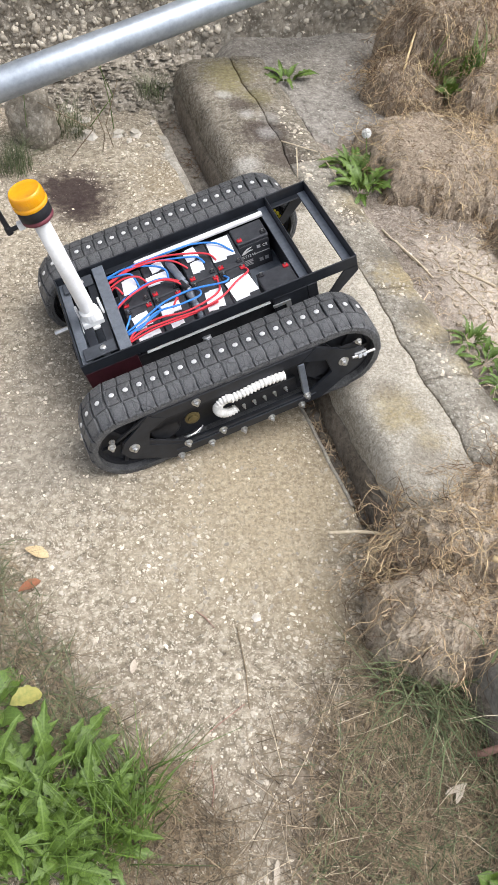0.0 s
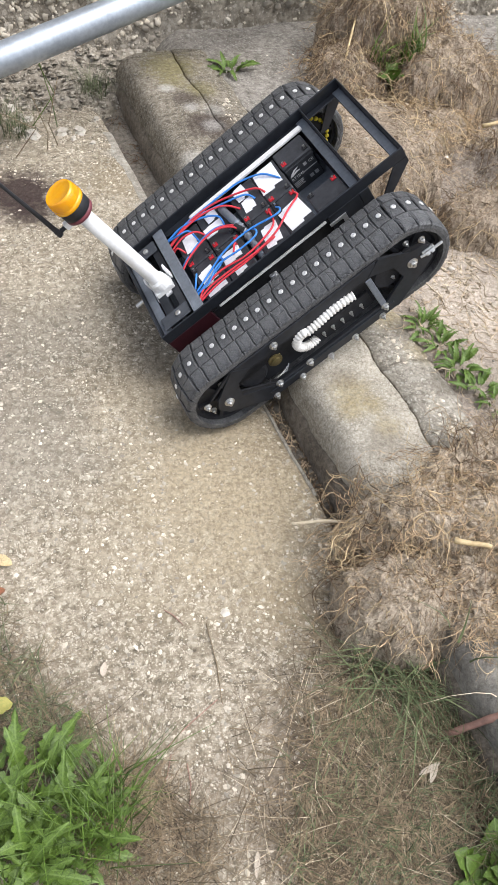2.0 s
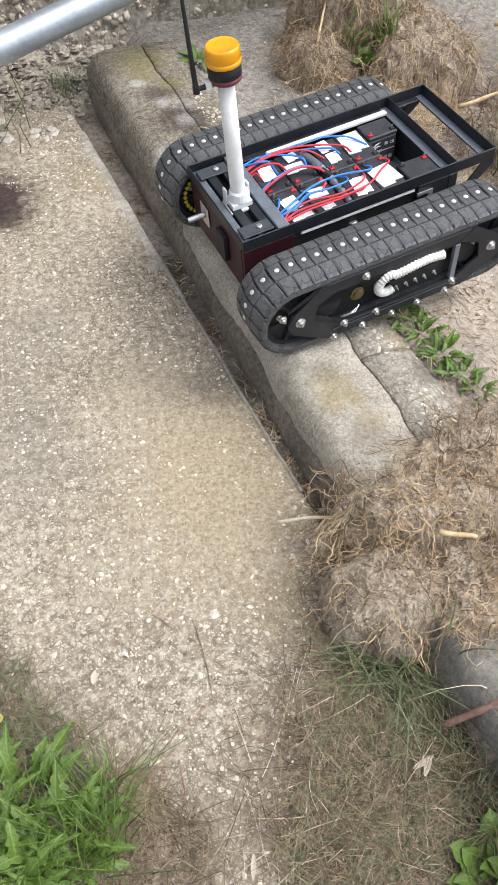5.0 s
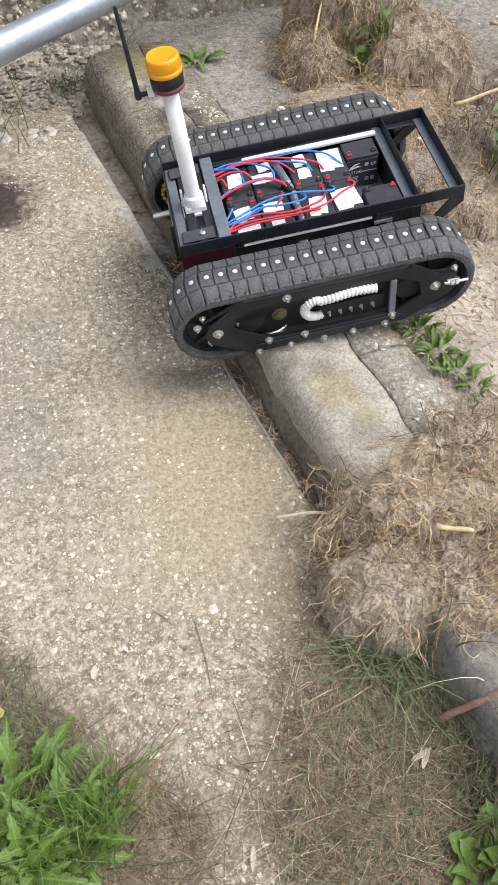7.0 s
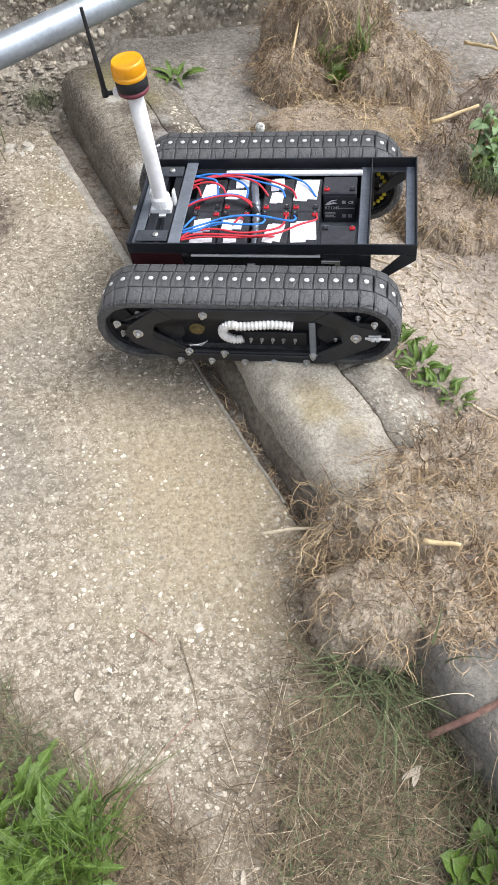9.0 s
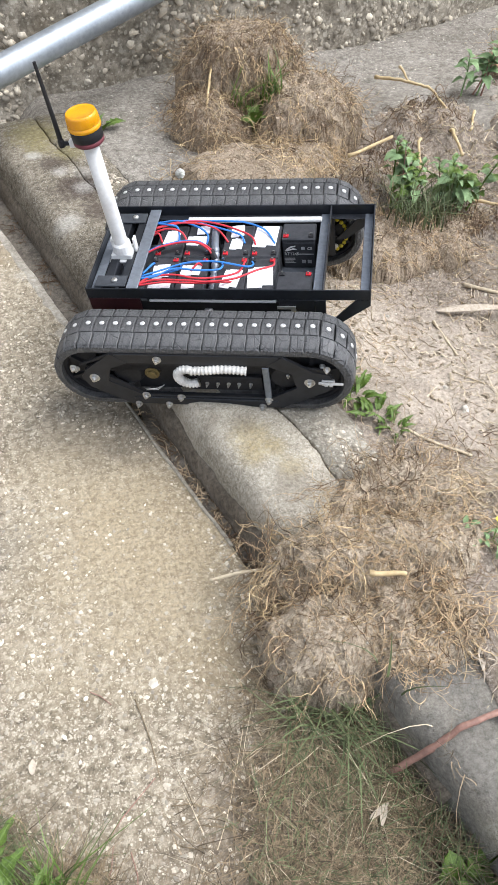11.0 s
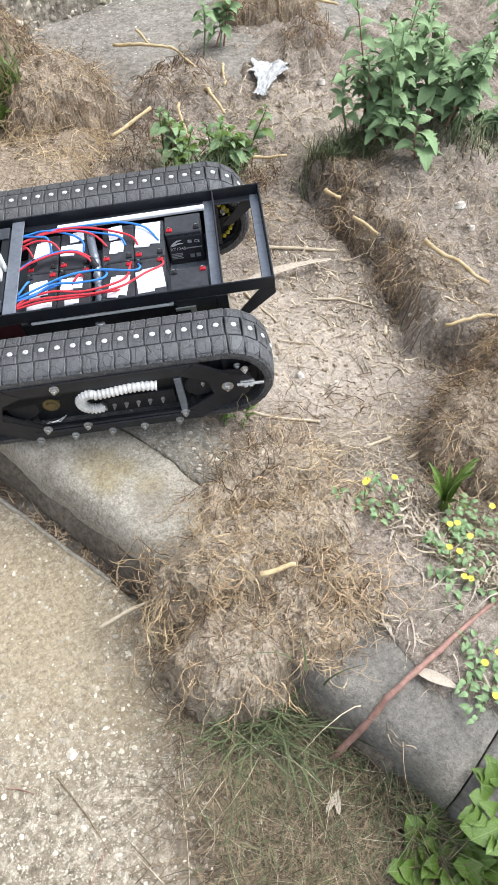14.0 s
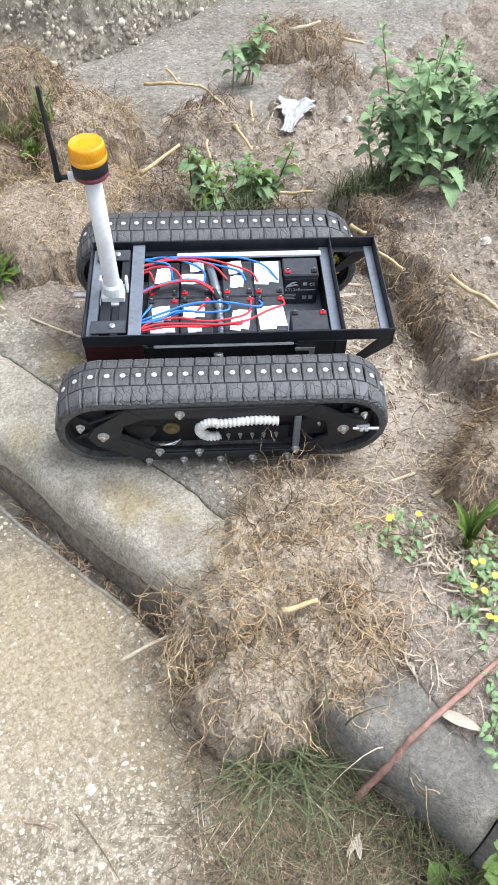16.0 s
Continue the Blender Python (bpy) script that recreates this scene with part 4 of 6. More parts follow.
buf.box(X0 + 0.002, 0.552, Y1 - 0.016, Y1 - 0.012, -0.06, ZT - 0.034)
part("side_panel", buf, DULL, robot)
buf = Buf()
buf.box(X0 + 0.001, X0 + 0.005, Y0 + 0.017, Y1 - 0.017, -0.06, ZT - 0.034)
part("rear_panel", buf, MAROON, robot, "rear panel coloured with a dark maroon reflection")
buf = Buf()
buf.box(X0 - 0.012, X0, 0.3, 0.35, -0.02, 0.06)
part("socket", buf, DULL, robot)
buf = Buf()
buf.box(X0 - 0.004, X0, 0.42, 0.47, 0.0, 0.06)
buf.tube([(X0 - 0.004, 0.445, 0.03), (X0 - 0.05, 0.45, 0.025)], 0.008, 12)
part("hinge_bracket", buf, STEEL, robot, "zinc bracket with a pin")
buf = Buf()
buf.box(X0 + 0.006, 0.552, Y0 + 0.017, Y1 - 0.017, -0.012, -0.008)
part("tray_floor", buf, SATIN, robot, "grey metal tray floor")
buf = Buf()
buf.box(0.548, 0.552, Y0 + 0.017, Y1 - 0.017, -0.008, ZT - 0.035)
part("tray_wall", buf, DULL, robot)
buf = Buf()
buf.box(0.115, 0.452, Y0 + 0.004, Y0 + 0.01, 0.066, 0.073)
part("light_strip", buf, WHITEPLASTIC, robot, "thin white plastic strip")
buf = Buf()
buf.box(0.17, 0.548, Y1 - 0.044, Y1 - 0.028, 0.086, 0.098, 0.003)
part("cable_duct", buf, WHITEPLASTIC, robot, "white plastic cable duct")
buf = Buf()
buf.prism([(0.455, 0.062), (0.503, 0.062), (0.503, 0.0), (0.49, 0.0), (0.49, 0.054), (0.455, 0.054)], Y0 - 0.004, Y0)
part("bracket", buf, ALU, robot, "bare aluminium bracket")
buf = Buf()
buf.tube([(0.27, Y0 + 0.012 - 0.01 * k / 20, 0.04 - 0.002 * k) for k in range(21)], [0.012 if k % 3 else 0.0095 for k in range(21)], 12)
part("conduit_stub", buf, ALU, robot)


def battery(x0, x1, y0, y1, z1, red_first, front=False):
    """A sealed battery with lid seam and two tab terminals."""
    buf = Buf()
    buf.box(x0, x1, y0, y1, z1 - 0.101, z1 - 0.012, 0.003)
    buf.box(x0 - 0.0006, x1 + 0.0006, y0 - 0.0006, y1 + 0.0006, z1 - 0.0125, z1, 0.003)
    body = part("battery", buf, BATTERY, robot, "sealed black lead battery")
    ty = y0 + 0.012 if front else y1 - 0.012
    for k, x in enumerate((x0 + 0.011, x1 - 0.011)):
        buf = Buf()
        buf.box(x - 0.007, x + 0.007, ty - 0.006, ty + 0.006, z1 - 0.001, z1 + 0.004, 0.001)
        part("terminal_base", buf, REDCAP if (k == 0) == red_first else DULL, body)
        buf = Buf()
        buf.box(x - 0.0025, x + 0.0025, ty - 0.001, ty + 0.001, z1 + 0.004, z1 + 0.011, 0)
        part("terminal_tab", buf, STEEL, body)
    return body


ZB = 0.088
rng = random.Random(11)
cols = (0.098, 0.18, 0.286, 0.366)
# torn paper labels on each battery: x from and to, y from and to, turn
LABELS = [
    [[(0.117, 0.156, 0.411, 0.471, -6)], [(0.182, 0.24, 0.407, 0.446, -3), (0.204, 0.24, 0.452, 0.488, 4)], [(0.306, 0.34, 0.39, 0.436, -5), (0.302, 0.338, 0.44, 0.49, 4)], [(0.369, 0.432, 0.4, 0.488, -3)]],
    [[(0.111, 0.156, 0.27, 0.325, 4), (0.108, 0.168, 0.234, 0.254, 0)], [(0.187, 0.24, 0.284, 0.325, -4), (0.198, 0.232, 0.234, 0.256, 3)], [(0.304, 0.35, 0.236, 0.31, -9)], [(0.37, 0.437, 0.24, 0.32, 5)]],
]
for row, (ya, yb) in enumerate(((0.362, 0.494), (0.232, 0.358))):
    for c, x in enumerate(cols):
        w = 0.078 if c != 3 else 0.074
        b = battery(x, x + w, ya, yb, ZB, row == 0, front=(row == 0))
        for xa, xb, y0_, y1_, turn in LABELS[row][c]:
            buf = Buf()
            cx, cy, lw, lh, a = (xa + xb) / 2, (y0_ + y1_) / 2, (xb - xa) / 2, (y1_ - y0_) / 2, math.radians(turn)
            q = [(-lw, -lh), (lw * 0.15, -lh * 1.03), (lw * 0.2, -lh * 0.8), (lw, -lh * 0.85), (lw * 0.98, lh), (-lw * 0.5, lh * 0.97), (-lw * 0.55, lh * 0.86), (-lw, lh * 0.84)]
            vs = [(cx + p * math.cos(a) - r * math.sin(a), cy + p * math.sin(a) + r * math.cos(a)) for p, r in q]
            n, up = len(vs), ZB + 0.0005 + 0.002 * (turn == 4)
            buf.add([(p, r, up) for p, r in vs] + [(p, r, up + 0.0017) for p, r in vs], [tuple(range(n))[::-1], tuple(range(n, 2 * n))] + [(i, (i + 1) % n, (i + 1) % n + n, i + n) for i in range(n)])
            part("paper_label", buf, PAPERLABEL, b, "torn white paper label")
tall = battery(0.444, 0.534, 0.43, 0.498, 0.092, True, front=True)
battery(0.45, 0.54, 0.232, 0.302, 0.09, False, front=False)


def lettering(text, size, m, mat, parent):
    cu = bpy.data.curves.new("lettering", "FONT")
    cu.body, cu.size, cu.extrude, cu.align_x = text, size, 0.0002, "LEFT"
    tmp = new("lettering_source", cu)
    me = bpy.data.meshes.new_from_object(tmp.evaluated_get(bpy.context.evaluated_depsgraph_get()))
    bpy.data.objects.remove(tmp)
    me.materials.append(mat)
    ob = new("lettering", me)
    ob.parent, ob.matrix_basis = parent, m
    return ob


bpy.context.view_layer.update()
lettering("RT1245", 0.0125, pose(0.449, 0.4295, 0.038, 90, 0, 0), WHITEPLASTIC, tall)
lettering("CE", 0.012, pose(0.512, 0.4295, 0.056, 90, 0, 0), WHITEPLASTIC, tall)
buf = Buf()
for k, (xa, xb, z) in enumerate(((0.485, 0.53, 0.04), (0.449, 0.478, 0.026), (0.449, 0.478, 0.021), (0.449, 0.474, 0.016), (0.449, 0.478, 0.011))):
    buf.box(xa, xb, 0.4288, 0.4298, z, z + 0.0022, 0)
for x in (0.496, 0.512):
    buf.box(x, x + 0.011, 0.4288, 0.4298, 0.01, 0.021, 0)
buf.box(0.496, 0.506, 0.4288, 0.4298, 0.057, 0.066, 0)
part("printed_bars", buf, GREYPRINT, tall)
buf = Buf()
buf.prism([(0.45, 0.052), (0.456, 0.06), (0.468, 0.068), (0.482, 0.069), (0.468, 0.063), (0.461, 0.057), (0.474, 0.061), (0.484, 0.058), (0.47, 0.056), (0.458, 0.052)], 0.4286, 0.4298)
part("emblem", buf, WHITEPLASTIC, tall)

# conduit between the batteries
buf = Buf()
pts = [(0.256, 0.468, 0.088), (0.26, 0.44, 0.095), (0.266, 0.4, 0.096), (0.273, 0.36, 0.09), (0.276, 0.31, 0.082), (0.278, 0.26, 0.076), (0.28, 0.23, 0.07)]
fine = []
for p, q in zip(pts, pts[1:]):
    fine += [Vector(p).lerp(Vector(q), i / 10) for i in range(10)]
buf.tube(fine, [(0.0105 if i < 24 else (0.0115 if i % 4 < 2 else 0.009)) for i in range(len(fine))], 12)
part("conduit", buf, SATIN, robot, "grey flexible cable conduit", smooth=True)


def wire(points, mat, name):
    pts = [Vector(p) for p in points]
    out = []
    for i in range(len(pts) - 1):
        p0, p1, p2, p3 = pts[max(i - 1, 0)], pts[i], pts[i + 1], pts[min(i + 2, len(pts) - 1)]
        for k in range(8):
            t = k / 8
            out.append(0.5 * ((2 * p1) + (p2 - p0) * t + (2 * p0 - 5 * p1 + 4 * p2 - p3) * t * t + (3 * p1 - p0 - 3 * p2 + p3) * t ** 3))
    out.append(pts[-1])
    buf = Buf()
    buf.tube(out, 0.0027, 8)
    part(name, buf, mat, robot, smooth=True)


E_ = 0.09
RED_RUNS = [
    ((0.086, 0.472), (0.14, 0.488), (0.196, 0.49), (0.25, 0.482), (0.318, 0.456), (0.362, 0.432), (0.376, 0.408)),
    ((0.086, 0.466), (0.15, 0.478), (0.218, 0.472), (0.268, 0.452), (0.298, 0.42)),
    ((0.086, 0.448), (0.13, 0.448), (0.168, 0.436), (0.186, 0.416)),
    ((0.086, 0.44), (0.102, 0.436), (0.112, 0.42)),
    ((0.086, 0.366), (0.118, 0.378), (0.174, 0.394), (0.224, 0.394), (0.262, 0.37), (0.274, 0.346)),
    ((0.086, 0.362), (0.118, 0.374), (0.176, 0.389), (0.222, 0.388), (0.258, 0.364), (0.271, 0.342)),
    ((0.086, 0.242), (0.113, 0.26), (0.174, 0.268), (0.24, 0.254), (0.296, 0.262), (0.345, 0.287), (0.355, 0.34)),
    ((0.086, 0.238), (0.13, 0.248), (0.207, 0.243), (0.273, 0.237), (0.34, 0.25), (0.395, 0.287), (0.434, 0.312), (0.434, 0.34)),
    ((0.218, 0.287), (0.237, 0.303), (0.24, 0.324)),
    ((0.086, 0.234), (0.15, 0.239), (0.24, 0.236), (0.3, 0.245), (0.33, 0.26)),
]
BLUE_RUNS = [
    ((0.086, 0.496), (0.15, 0.499), (0.218, 0.497), (0.3, 0.494), (0.34, 0.49), (0.395, 0.464), (0.428, 0.414)),
    ((0.086, 0.492), (0.14, 0.494), (0.207, 0.466), (0.24, 0.436), (0.24, 0.412)),
    ((0.086, 0.488), (0.124, 0.47), (0.152, 0.46), (0.16, 0.424)),
    ((0.086, 0.498), (0.174, 0.5), (0.2, 0.49), (0.306, 0.45), (0.334, 0.436), (0.345, 0.415)),
    ((0.086, 0.374), (0.118, 0.386), (0.174, 0.403), (0.218, 0.403), (0.257, 0.378), (0.271, 0.353)),
    ((0.086, 0.37), (0.118, 0.383), (0.176, 0.399), (0.224, 0.398), (0.254, 0.374), (0.268, 0.35)),
    ((0.086, 0.282), (0.107, 0.312), (0.108, 0.332)),
    ((0.086, 0.27), (0.14, 0.29), (0.207, 0.316), (0.284, 0.32), (0.362, 0.304), (0.381, 0.316), (0.375, 0.34)),
    ((0.086, 0.258), (0.13, 0.262), (0.174, 0.287), (0.24, 0.281), (0.29, 0.287), (0.301, 0.308), (0.292, 0.336)),
    ((0.086, 0.264), (0.124, 0.27), (0.185, 0.296), (0.18, 0.33)),
]
for runs, mat, name, arch in ((RED_RUNS, REDWIRE, "red_wire", 0.017), (BLUE_RUNS, BLUEWIRE, "blue_wire", 0.013)):
    for k, run in enumerate(runs):
        n = len(run) - 1
        wire([(x, y, E_ + (arch + 0.004 * (k % 3)) * math.sin(math.pi * min(1.0, 0.12 + 0.88 * i / n)) ** 0.7) for i, (x, y) in enumerate(run)], mat, name)
buf = Buf()
buf.tube([(0.108, 0.376, 0.1), (0.128, 0.384, 0.106)], 0.0075, 10)
part("tape_wrap", buf, DULL, robot, "black insulating tape")
buf = Buf()
buf.tube([(0.262, 0.37, 0.1), (0.275, 0.342, 0.093)], 0.0085, 10)
part("tape_wrap", buf, DULL, robot, "black insulating tape")

# mast carrier, mast, beacon, aerial
buf = Buf()
buf.box(-0.015, 0.01, Y0 + 0.03, Y1 - 0.03, 0.07, 0.098)
buf.box(0.03, 0.052, Y0 + 0.03, Y1 - 0.03, 0.07, 0.098)
part("mast_carrier", buf, BLACK, robot)
for y in (0.248, 0.512):
    buf = Buf()
    buf.box(-0.034, 0.05, y - 0.021, y + 0.021, 0.0985, 0.103)
    plate = part("mast_plate", buf, DARKSTEEL, robot, "dark grey steel plate across the mast slot")
    buf = Buf()
    buf.lathe([(0.008, 0.103), (0.008, 0.107), (0.005, 0.109)], (0.018, y, 0), "z", 14)
    part("screw_head", buf, STEEL, plate)
buf = Buf()
buf.box(-0.018, 0.05, 0.333, 0.395, 0.088, 0.096)
buf.box(-0.012, 0.044, 0.339, 0.389, 0.096, 0.112)
buf.lathe([(0.027, 0.112), (0.025, 0.135), (0.021, 0.14)], (0.017, 0.363, 0), "z", 20)
for x in (-0.018, 0.044):
    buf.box(x + 0.002, x + 0.008, 0.371, 0.391, 0.096, 0.14)
part("mast_foot", buf, WHITEPLASTIC, robot, "white plastic mast clamp")
BASE_P, TOP_P = Vector((0.017, 0.363, 0.1)), Vector((0.011, 0.367, 0.427))
buf = Buf()
buf.tube([BASE_P.lerp(TOP_P, t) for t in (0, 0.05, 0.5, 1.03)], 0.0195, 24)
part("mast", buf, WHITEPLASTIC, robot, "white plastic pipe mast", smooth=True)
lean = Vector((0, 0, 1)).rotation_difference(TOP_P - BASE_P).to_matrix().to_4x4()
top = Matrix.Translation(TOP_P) @ lean


def beacon_part(name, profile, mat, label):
    buf = Buf()
    buf.lathe(profile, (0, 0, 0), "z", 36)
    ob = part(name, buf, mat, robot, label, smooth=False)
    ob.matrix_basis = top @ Matrix.Translation((0, 0, 0.009))
    for p in ob.data.polygons:
        p.use_smooth = True
    return ob


beacon_part("beacon_rim", [(0.02, -0.006), (0.034, -0.004), (0.038, 0.0), (0.038, 0.007), (0.034, 0.01)], RIMRED, "dark red rim of the beacon")
base = beacon_part("beacon_base", [(0.035, 0.008), (0.038, 0.01), (0.0385, 0.033), (0.036, 0.036)], DULL, "black beacon base")
lens = beacon_part("beacon_lens", [(0.039, 0.035), (0.0405, 0.037), (0.0405, 0.045), (0.0385, 0.0462), (0.0385, 0.0475), (0.0395, 0.049), (0.038, 0.069), (0.036, 0.0735), (0.034, 0.0745), (0.033, 0.0738), (0.012, 0.0745), (0.001, 0.0747)], AMBER, "amber plastic beacon lens")
# unseen white core added inside the lens to make the amber brighter
beacon_part("reflector", [(0.02, 0.04), (0.028, 0.046), (0.024, 0.052), (0.03, 0.058), (0.026, 0.066), (0.012, 0.07)], WHITEPLASTIC, "added unseen white core that brightens the amber lens")
buf = Buf()
for k in range(48):
    t = 2 * math.pi * k / 48
    buf.tube([(0.0392 * math.cos(t), 0.0392 * math.sin(t), 0.0505), (0.0379 * math.cos(t), 0.0379 * math.sin(t), 0.068)], 0.0006, 4)
part("lens_flutes", buf, AMBER, lens)
buf = Buf()
buf.tube([(-0.028, 0, 0.004), (-0.07, 0, 0.004)], 0.0055, 10)
buf.lathe([(0.008, -0.004), (0.008, 0.012), (0.006, 0.016)], (-0.072, 0, 0.0), "z", 12)
buf.tube([(-0.072, 0, 0.012), (-0.072, 0.002, 0.06), (-0.073, 0.004, 0.2)], [0.0065, 0.0058, 0.004], 10)
aerial = part("aerial", buf, DULL, robot, "black rod aerial on an elbow")
aerial.matrix_basis = top
buf = Buf()
buf.box(-0.05, -0.035, -0.008, 0.008, -0.004, 0.014)
clip = part("aerial_clip", buf, WHITEPLASTIC, robot)
clip.matrix_basis = top


# ---- clods of soil bound by roots ----
def top_z(x, y):
    """The height of soil or kerb at a place."""
    s = (x - kerb_front(y)) * 0.9654
    if x < slab_edge(y):
        return 0.0
    if 0 <= s < 0.37:
        return KERB_H
    return ground_z(x, y)


HOLLOWS = [(0.615, 0.745, 0.045, 0.024, 0.075), (0.47, 0.79, 0.15, 0.012, 0.024), (0.55, 0.965, 0.04, 0.03, 0.045), (0.3, 0.79, 0.02, 0.05, 0.02)]


def hollows(x, y):
    """Dark holes and the crease between the two tiers of the lump on the kerb."""
    d = 0.0
    for hx, hy, rx, ry, dep in HOLLOWS:
        q = ((x - hx) / rx) ** 2 + ((y - hy) / ry) ** 2
        d += dep * math.exp(-q) if q < 6 else 0
    return d


def clod_z(lobes, x, y, rough):
    """Rounded lobes with steep broken sides."""
    z = -1.0
    for cx, cy, rx, ry, foot, h in lobes:
        wob = 1 + 0.22 * fbm(x, y, cx * 7, 5) + 0.1 * fbm(x, y, cx, 16)
        d = math.hypot((x - cx) / rx, (y - cy) / ry) / wob
        if d < 1:
            z = max(z, foot + h * (1 - d ** 4) ** 0.5)
    return z + rough * (fbm(x, y, 4, 7) * 0.7 + rugged(x, y, 4, 14) * 0.28 + 0.12 * (chunks(x + 0.02 * fbm(x, y, 1, 20), y, z, 9) - 0.75) + 0.06 * (chunks(x, y, z, 30) - 0.7) + 0.13 * rugged(x, y, 9, 45)) - hollows(x, y) if z > -1 else z


def clod(name, lobes, label, rough=0.03, step=0.0065, mat=CLOD):
    x0 = min(l[0] - l[2] * 1.4 for l in lobes)
    x1 = max(l[0] + l[2] * 1.4 for l in lobes)
    y0 = min(l[1] - l[3] * 1.4 for l in lobes)
    y1 = max(l[1] + l[3] * 1.4 for l in lobes)
    nx, ny = int((x1 - x0) / step), int((y1 - y0) / step)
    idx, buf = {}, Buf()
    for j in range(ny + 1):
        for i in range(nx + 1):
            x, y = x0 + i * step, y0 + j * step
            z = clod_z(lobes, x, y, rough)
            low = min(top_z(x, y), top_z(x + 0.02, y), top_z(x - 0.02, y)) - 0.03
            z = max(z, low)
            jx, jy = 0.011 * fbm(x, y, z, 26, 3), 0.011 * fbm(x + 9, y, z, 26, 3)
            idx[i, j] = (x + jx, y + jy, z, z > low + 1e-6)
    ids = {}

    def vid(i, j):
        if (i, j) not in ids:
            ids[i, j] = len(buf.v)
            buf.v.append(idx[i, j][:3])
        return ids[i, j]

    for j in range(ny):
        for i in range(nx):
            q = ((i, j), (i + 1, j), (i + 1, j + 1), (i, j + 1))
            if any(idx[c][3] for c in q):
                buf.f.append(tuple(vid(*c) for c in q))
    buf.m = [0] * len(buf.f)
    return thing(name, buf, mat, label, "clod")


def fibres(name, count, spots, zf, seed, label, mat=ROOT, length=(0.05, 0.16), radius=(0.0007, 0.0019), lift=0.012, wild=0.9, hang=0.0):
    """Fine roots that creep over a surface; spots: (x, y, rx, ry)."""
    rg = random.Random(seed)
    buf = Buf()
    for _ in range(count):
        cx, cy, rx, ry = rg.choice(spots)
        a, r = rg.uniform(0, 6.283), math.sqrt(rg.random())
        x, y = cx + rx * r * math.cos(a), cy + ry * r * math.sin(a)
        d = rg.uniform(0, 6.283) if rg.random() < 0.6 else a + rg.gauss(0, 0.5)
        n = 7
        step = rg.uniform(*length) / n
        z = zf(x, y)
        if z < -0.5:
            continue
        off = rg.uniform(0, lift)
        rr = rg.uniform(*radius)
        pts = []
        for k in range(n + 1):
            zs = zf(x, y)
            zs = zs if zs > -0.5 else z - step * 0.8
            z = max(zs, z - step * (0.7 + hang)) if zs < z else zs
            pts.append((x, y, z + off + rg.gauss(0, 0.0015)))
            d += rg.gauss(0, wild * 0.55)
            x, y = x + step * math.cos(d), y + step * math.sin(d)
            off = max(-0.003, off + rg.gauss(0, lift * 0.35))
        buf.tube(pts, [rr * (1.15 - 0.75 * k / n) for k in range(n + 1)], 3, caps=False)
    return thing(name, buf, mat, label, "roots", kind="stuff")


CLOD_A = [(0.65, 0.985, 0.19, 0.11, 0.1, 0.11), (0.51, 0.855, 0.2, 0.1, 0.02, 0.215), (0.66, 0.82, 0.16, 0.12, 0.1, 0.115), (0.44, 0.71, 0.2, 0.145, -0.02, 0.2), (0.59, 0.66, 0.17, 0.13, 0.06, 0.14), (0.37, 0.885, 0.1, 0.085, 0.0, 0.17)]


def wild_roots(name, count, lobes, zf, seed, label, mat, length=(0.04, 0.13), radius=(0.0004, 0.0009), rim=0.62, up=0.25):
    """Crinkled, branching roots that stick out of a clod's broken sides."""
    rg = random.Random(seed)
    buf = Buf()

    def grow(p, d, ln, r, depth):
        n = max(4, int(ln / 0.009))
        pts = [p]
        for k in range(n):
            d = (d + Vector((rg.gauss(0, 0.34), rg.gauss(0, 0.34), rg.gauss(0, 0.3) - 0.07))).normalized()
            p = p + d * ln / n
            p.z = max(p.z, top_z(p.x, p.y) + 0.002)
            pts.append(p)
            if depth < 2 and rg.random() < 0.16:
                grow(p, (d + Vector((rg.gauss(0, 0.7), rg.gauss(0, 0.7), rg.gauss(0, 0.5)))).normalized(), ln * rg.uniform(0.25, 0.6), r * 0.75, depth + 1)
        buf.tube(pts, [r * (1.1 - 0.65 * k / n) for k in range(n + 1)], 3, caps=False)

    for _ in range(count):
        cx, cy, rx, ry = rg.choice(lobes)[:4]
        a, q = rg.uniform(0, 6.283), rg.uniform(rim, 1.02)
        x, y = cx + rx * q * math.cos(a), cy + ry * q * math.sin(a)
        z = zf(x, y)
        if z < top_z(x, y) + 0.012:
            continue
        d = Vector((math.cos(a) + rg.gauss(0, 0.5), math.sin(a) + rg.gauss(0, 0.5), up + rg.gauss(0, 0.3))).normalized()
        grow(Vector((x, y, z - 0.006)), d, rg.uniform(*length), rg.uniform(*radius), 0)
    return thing(name, buf, mat, label, "roots", kind="stuff")


CLOD_B = [(0.83, 3.0, 0.24, 0.2, 0.08, 0.36), (1.02, 2.76, 0.2, 0.24, 0.06, 0.26), (0.66, 2.8, 0.16, 0.16, 0.1, 0.17)]
CLOD_D = [(0.68, 2.36, 0.25, 0.27, 0.08, 0.17), (0.9, 2.5, 0.16, 0.15, 0.08, 0.12)]
CLOD_C = [(1.22, 0.78, 0.22, 0.17, 0.06, 0.2), (1.45, 0.86, 0.2, 0.16, 0.06, 0.22)]
CLOD_E = [(1.0, 1.98, 0.2, 0.16, 0.06, 0.13), (1.22, 2.0, 0.16, 0.14, 0.06, 0.1)]
CLOD_F = [(2.2, 3.14, 0.17, 0.13, 0.07, 0.14), (2.34, 3.08, 0.15, 0.12, 0.07, 0.12)]
